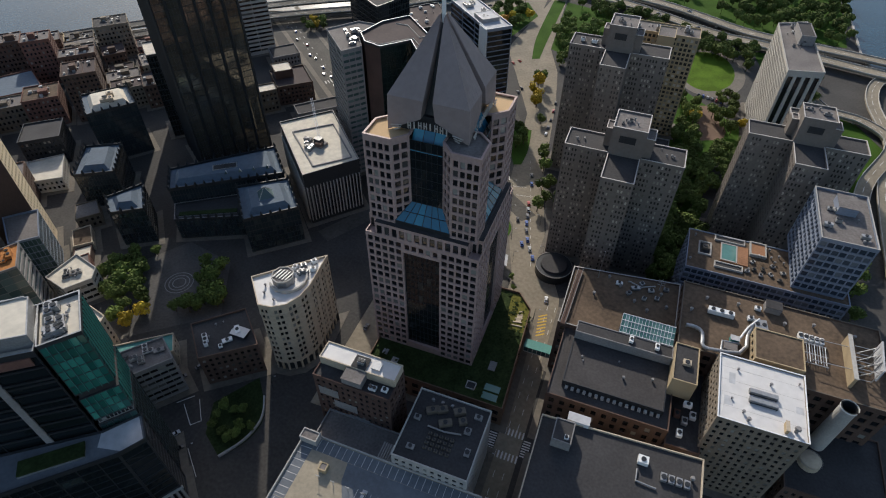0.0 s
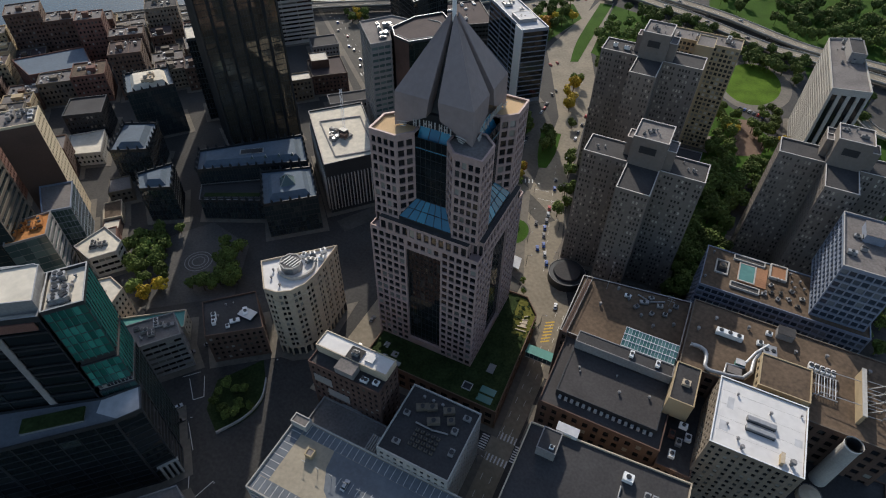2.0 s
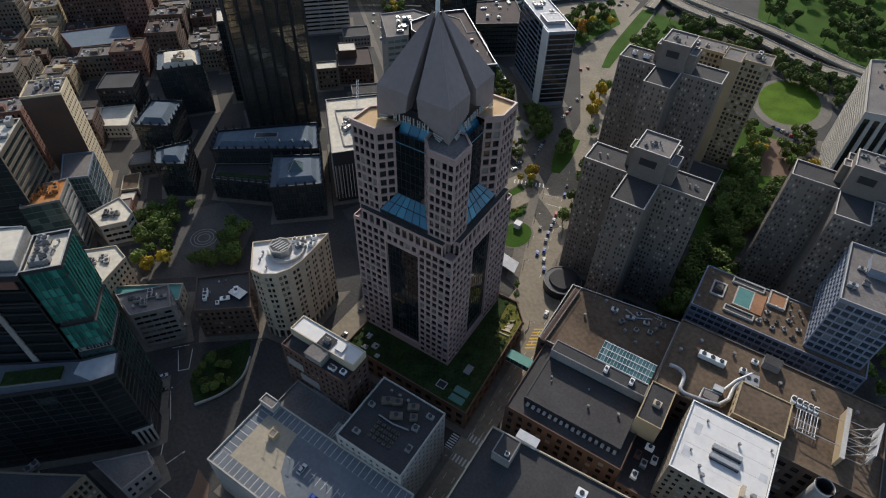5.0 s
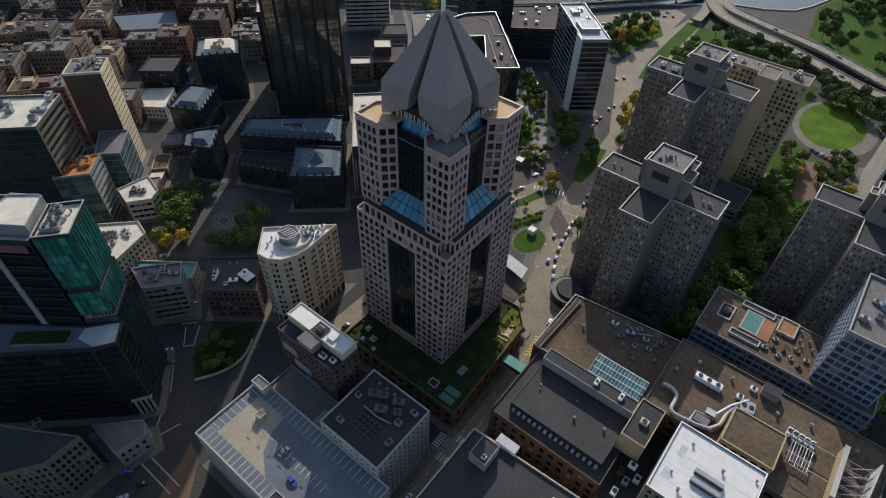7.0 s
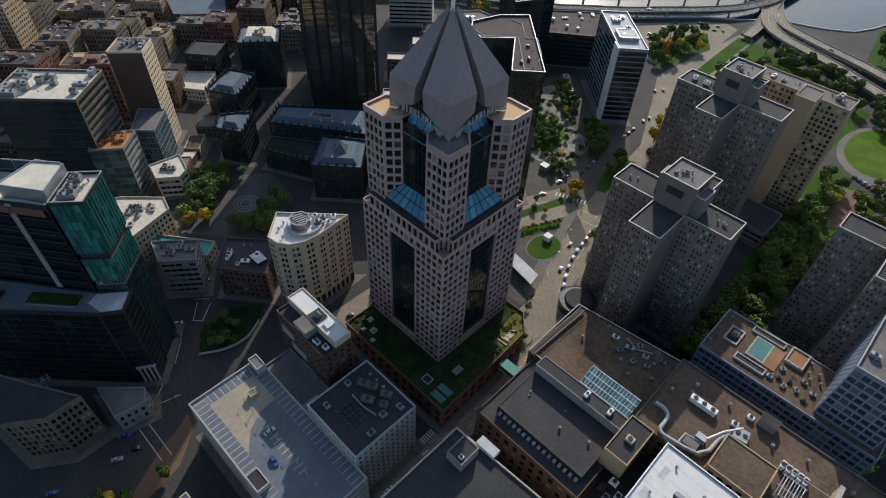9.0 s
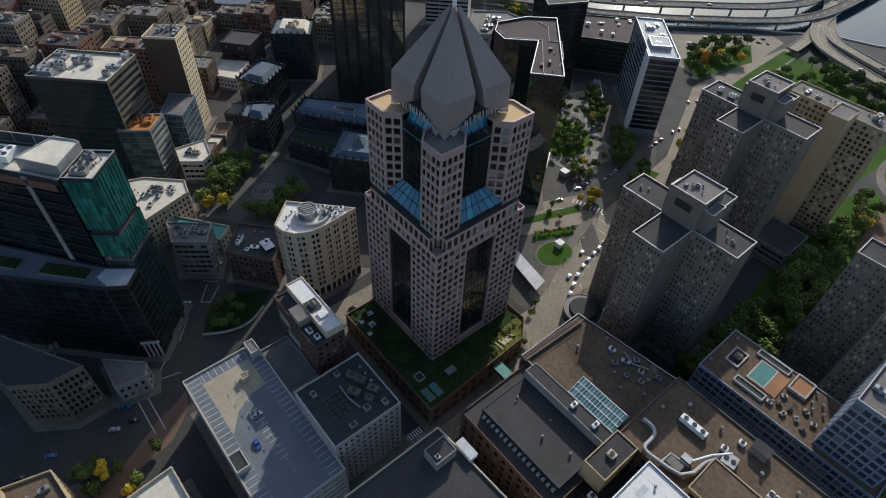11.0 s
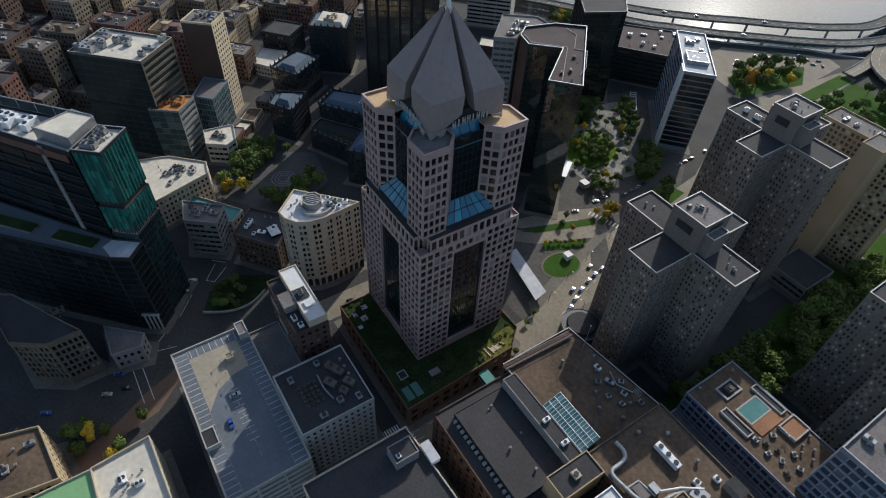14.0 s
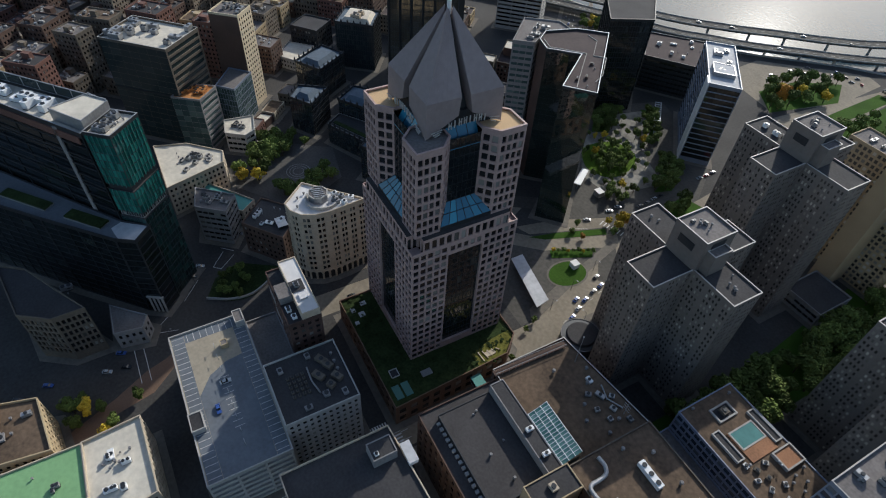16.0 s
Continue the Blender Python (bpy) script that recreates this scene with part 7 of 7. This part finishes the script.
scatter(rect(142, 122, 157, 136), 86.0, 2, 46, GREY_WALL, 4, 0.7)
scatter(rect(37, 77, 56, 90), 74.0, 0, 47, None, 4, 0.7)
scatter(rect(75, 79, 92, 91), 74.0, 0, 48, None, 4, 0.7)
scatter(rect(22, 158, 38, 171), 87.0, 2, 49, WHITE_PAINT, 4, 0.9)
scatter(rect(40, 225, 90, 239), 73.0, 6, 50, METAL, 8)
scatter([(148, 222), (167, 226), (163, 300), (144, 290)], 64.0, 6, 51, None, 6)
scatter([(-28, -194), (-2, -194), (2, -167), (-22, -170)], 20.0, 4, 52, None, 4)
scatter(rect(8, -198, 27, -158), 20.0, 3, 53, GREY_WALL, 4, 0.7)
scatter(rect(8, -152, 34, -136), 20.0, 6, 54, WHITE_PAINT, 6, 0.9)
scatter([(-88, -184), (-66, -168), (-60, -135), (-84, -150)], 20.0, 4, 55, GREY_WALL, 4)
scatter([(-265, 66), (-258, 60), (-250, 74), (-264, 84)], 39.0, 4, 56, LIMESTONE, 0, 1.2, 46)
scatter(rect(66, -30, 102, -12), 36.2, 0, 57, None, 5)

# ---- street lamps ----
POLE = Shape().tube(0, 0, -0.05, 8.5, 0.13, 0.08, 7).mesh("pole", DARK_WALL)
ARM = Shape().beam((0, 0, 8.4), (2.0, 0, 8.9), 0.1).mesh("arm", DARK_WALL)
HEAD = Shape().box(1.7, -0.18, 8.75, 2.5, 0.18, 8.95).mesh("lamp_head", METAL)
for x, y, a in ((21, 60, 20), (15, 78, 20), (9, 98, 20), (3, 122, 20), (36, 70, 200), (28, 96, 200), (20, 128, 200), (14, 158, 200), (42.5, 24, 0), (55.5, -45, 180), (43.2, -58, 0), (-27.5, -10, 180), (-41.5, 10, 0), (-60, -60, 60), (-75, -100, 40), (-46, -118, 60), (-110, -52, 0)):
    t = thing("street_lamp", "tall dark street lamp on the pavement", "street lamp", group="street lamps")
    t.matrix_basis = pose(x, y, 0.03, 0, 0, a)
    part("pole", POLE, None, t)
    part("lamp_head", HEAD, None, part("arm", ARM, None, t))

# ---- pavements under the buildings ----
for i, poly in enumerate(PADS):
    s = Shape().prism(inset(poly, -3.2), 0.0, 0.13 + 0.004 * (i % 12))
    tagged(part("pavement", s, PAVING), "pale concrete pavement with a raised kerb", "pavement", kind="structure")
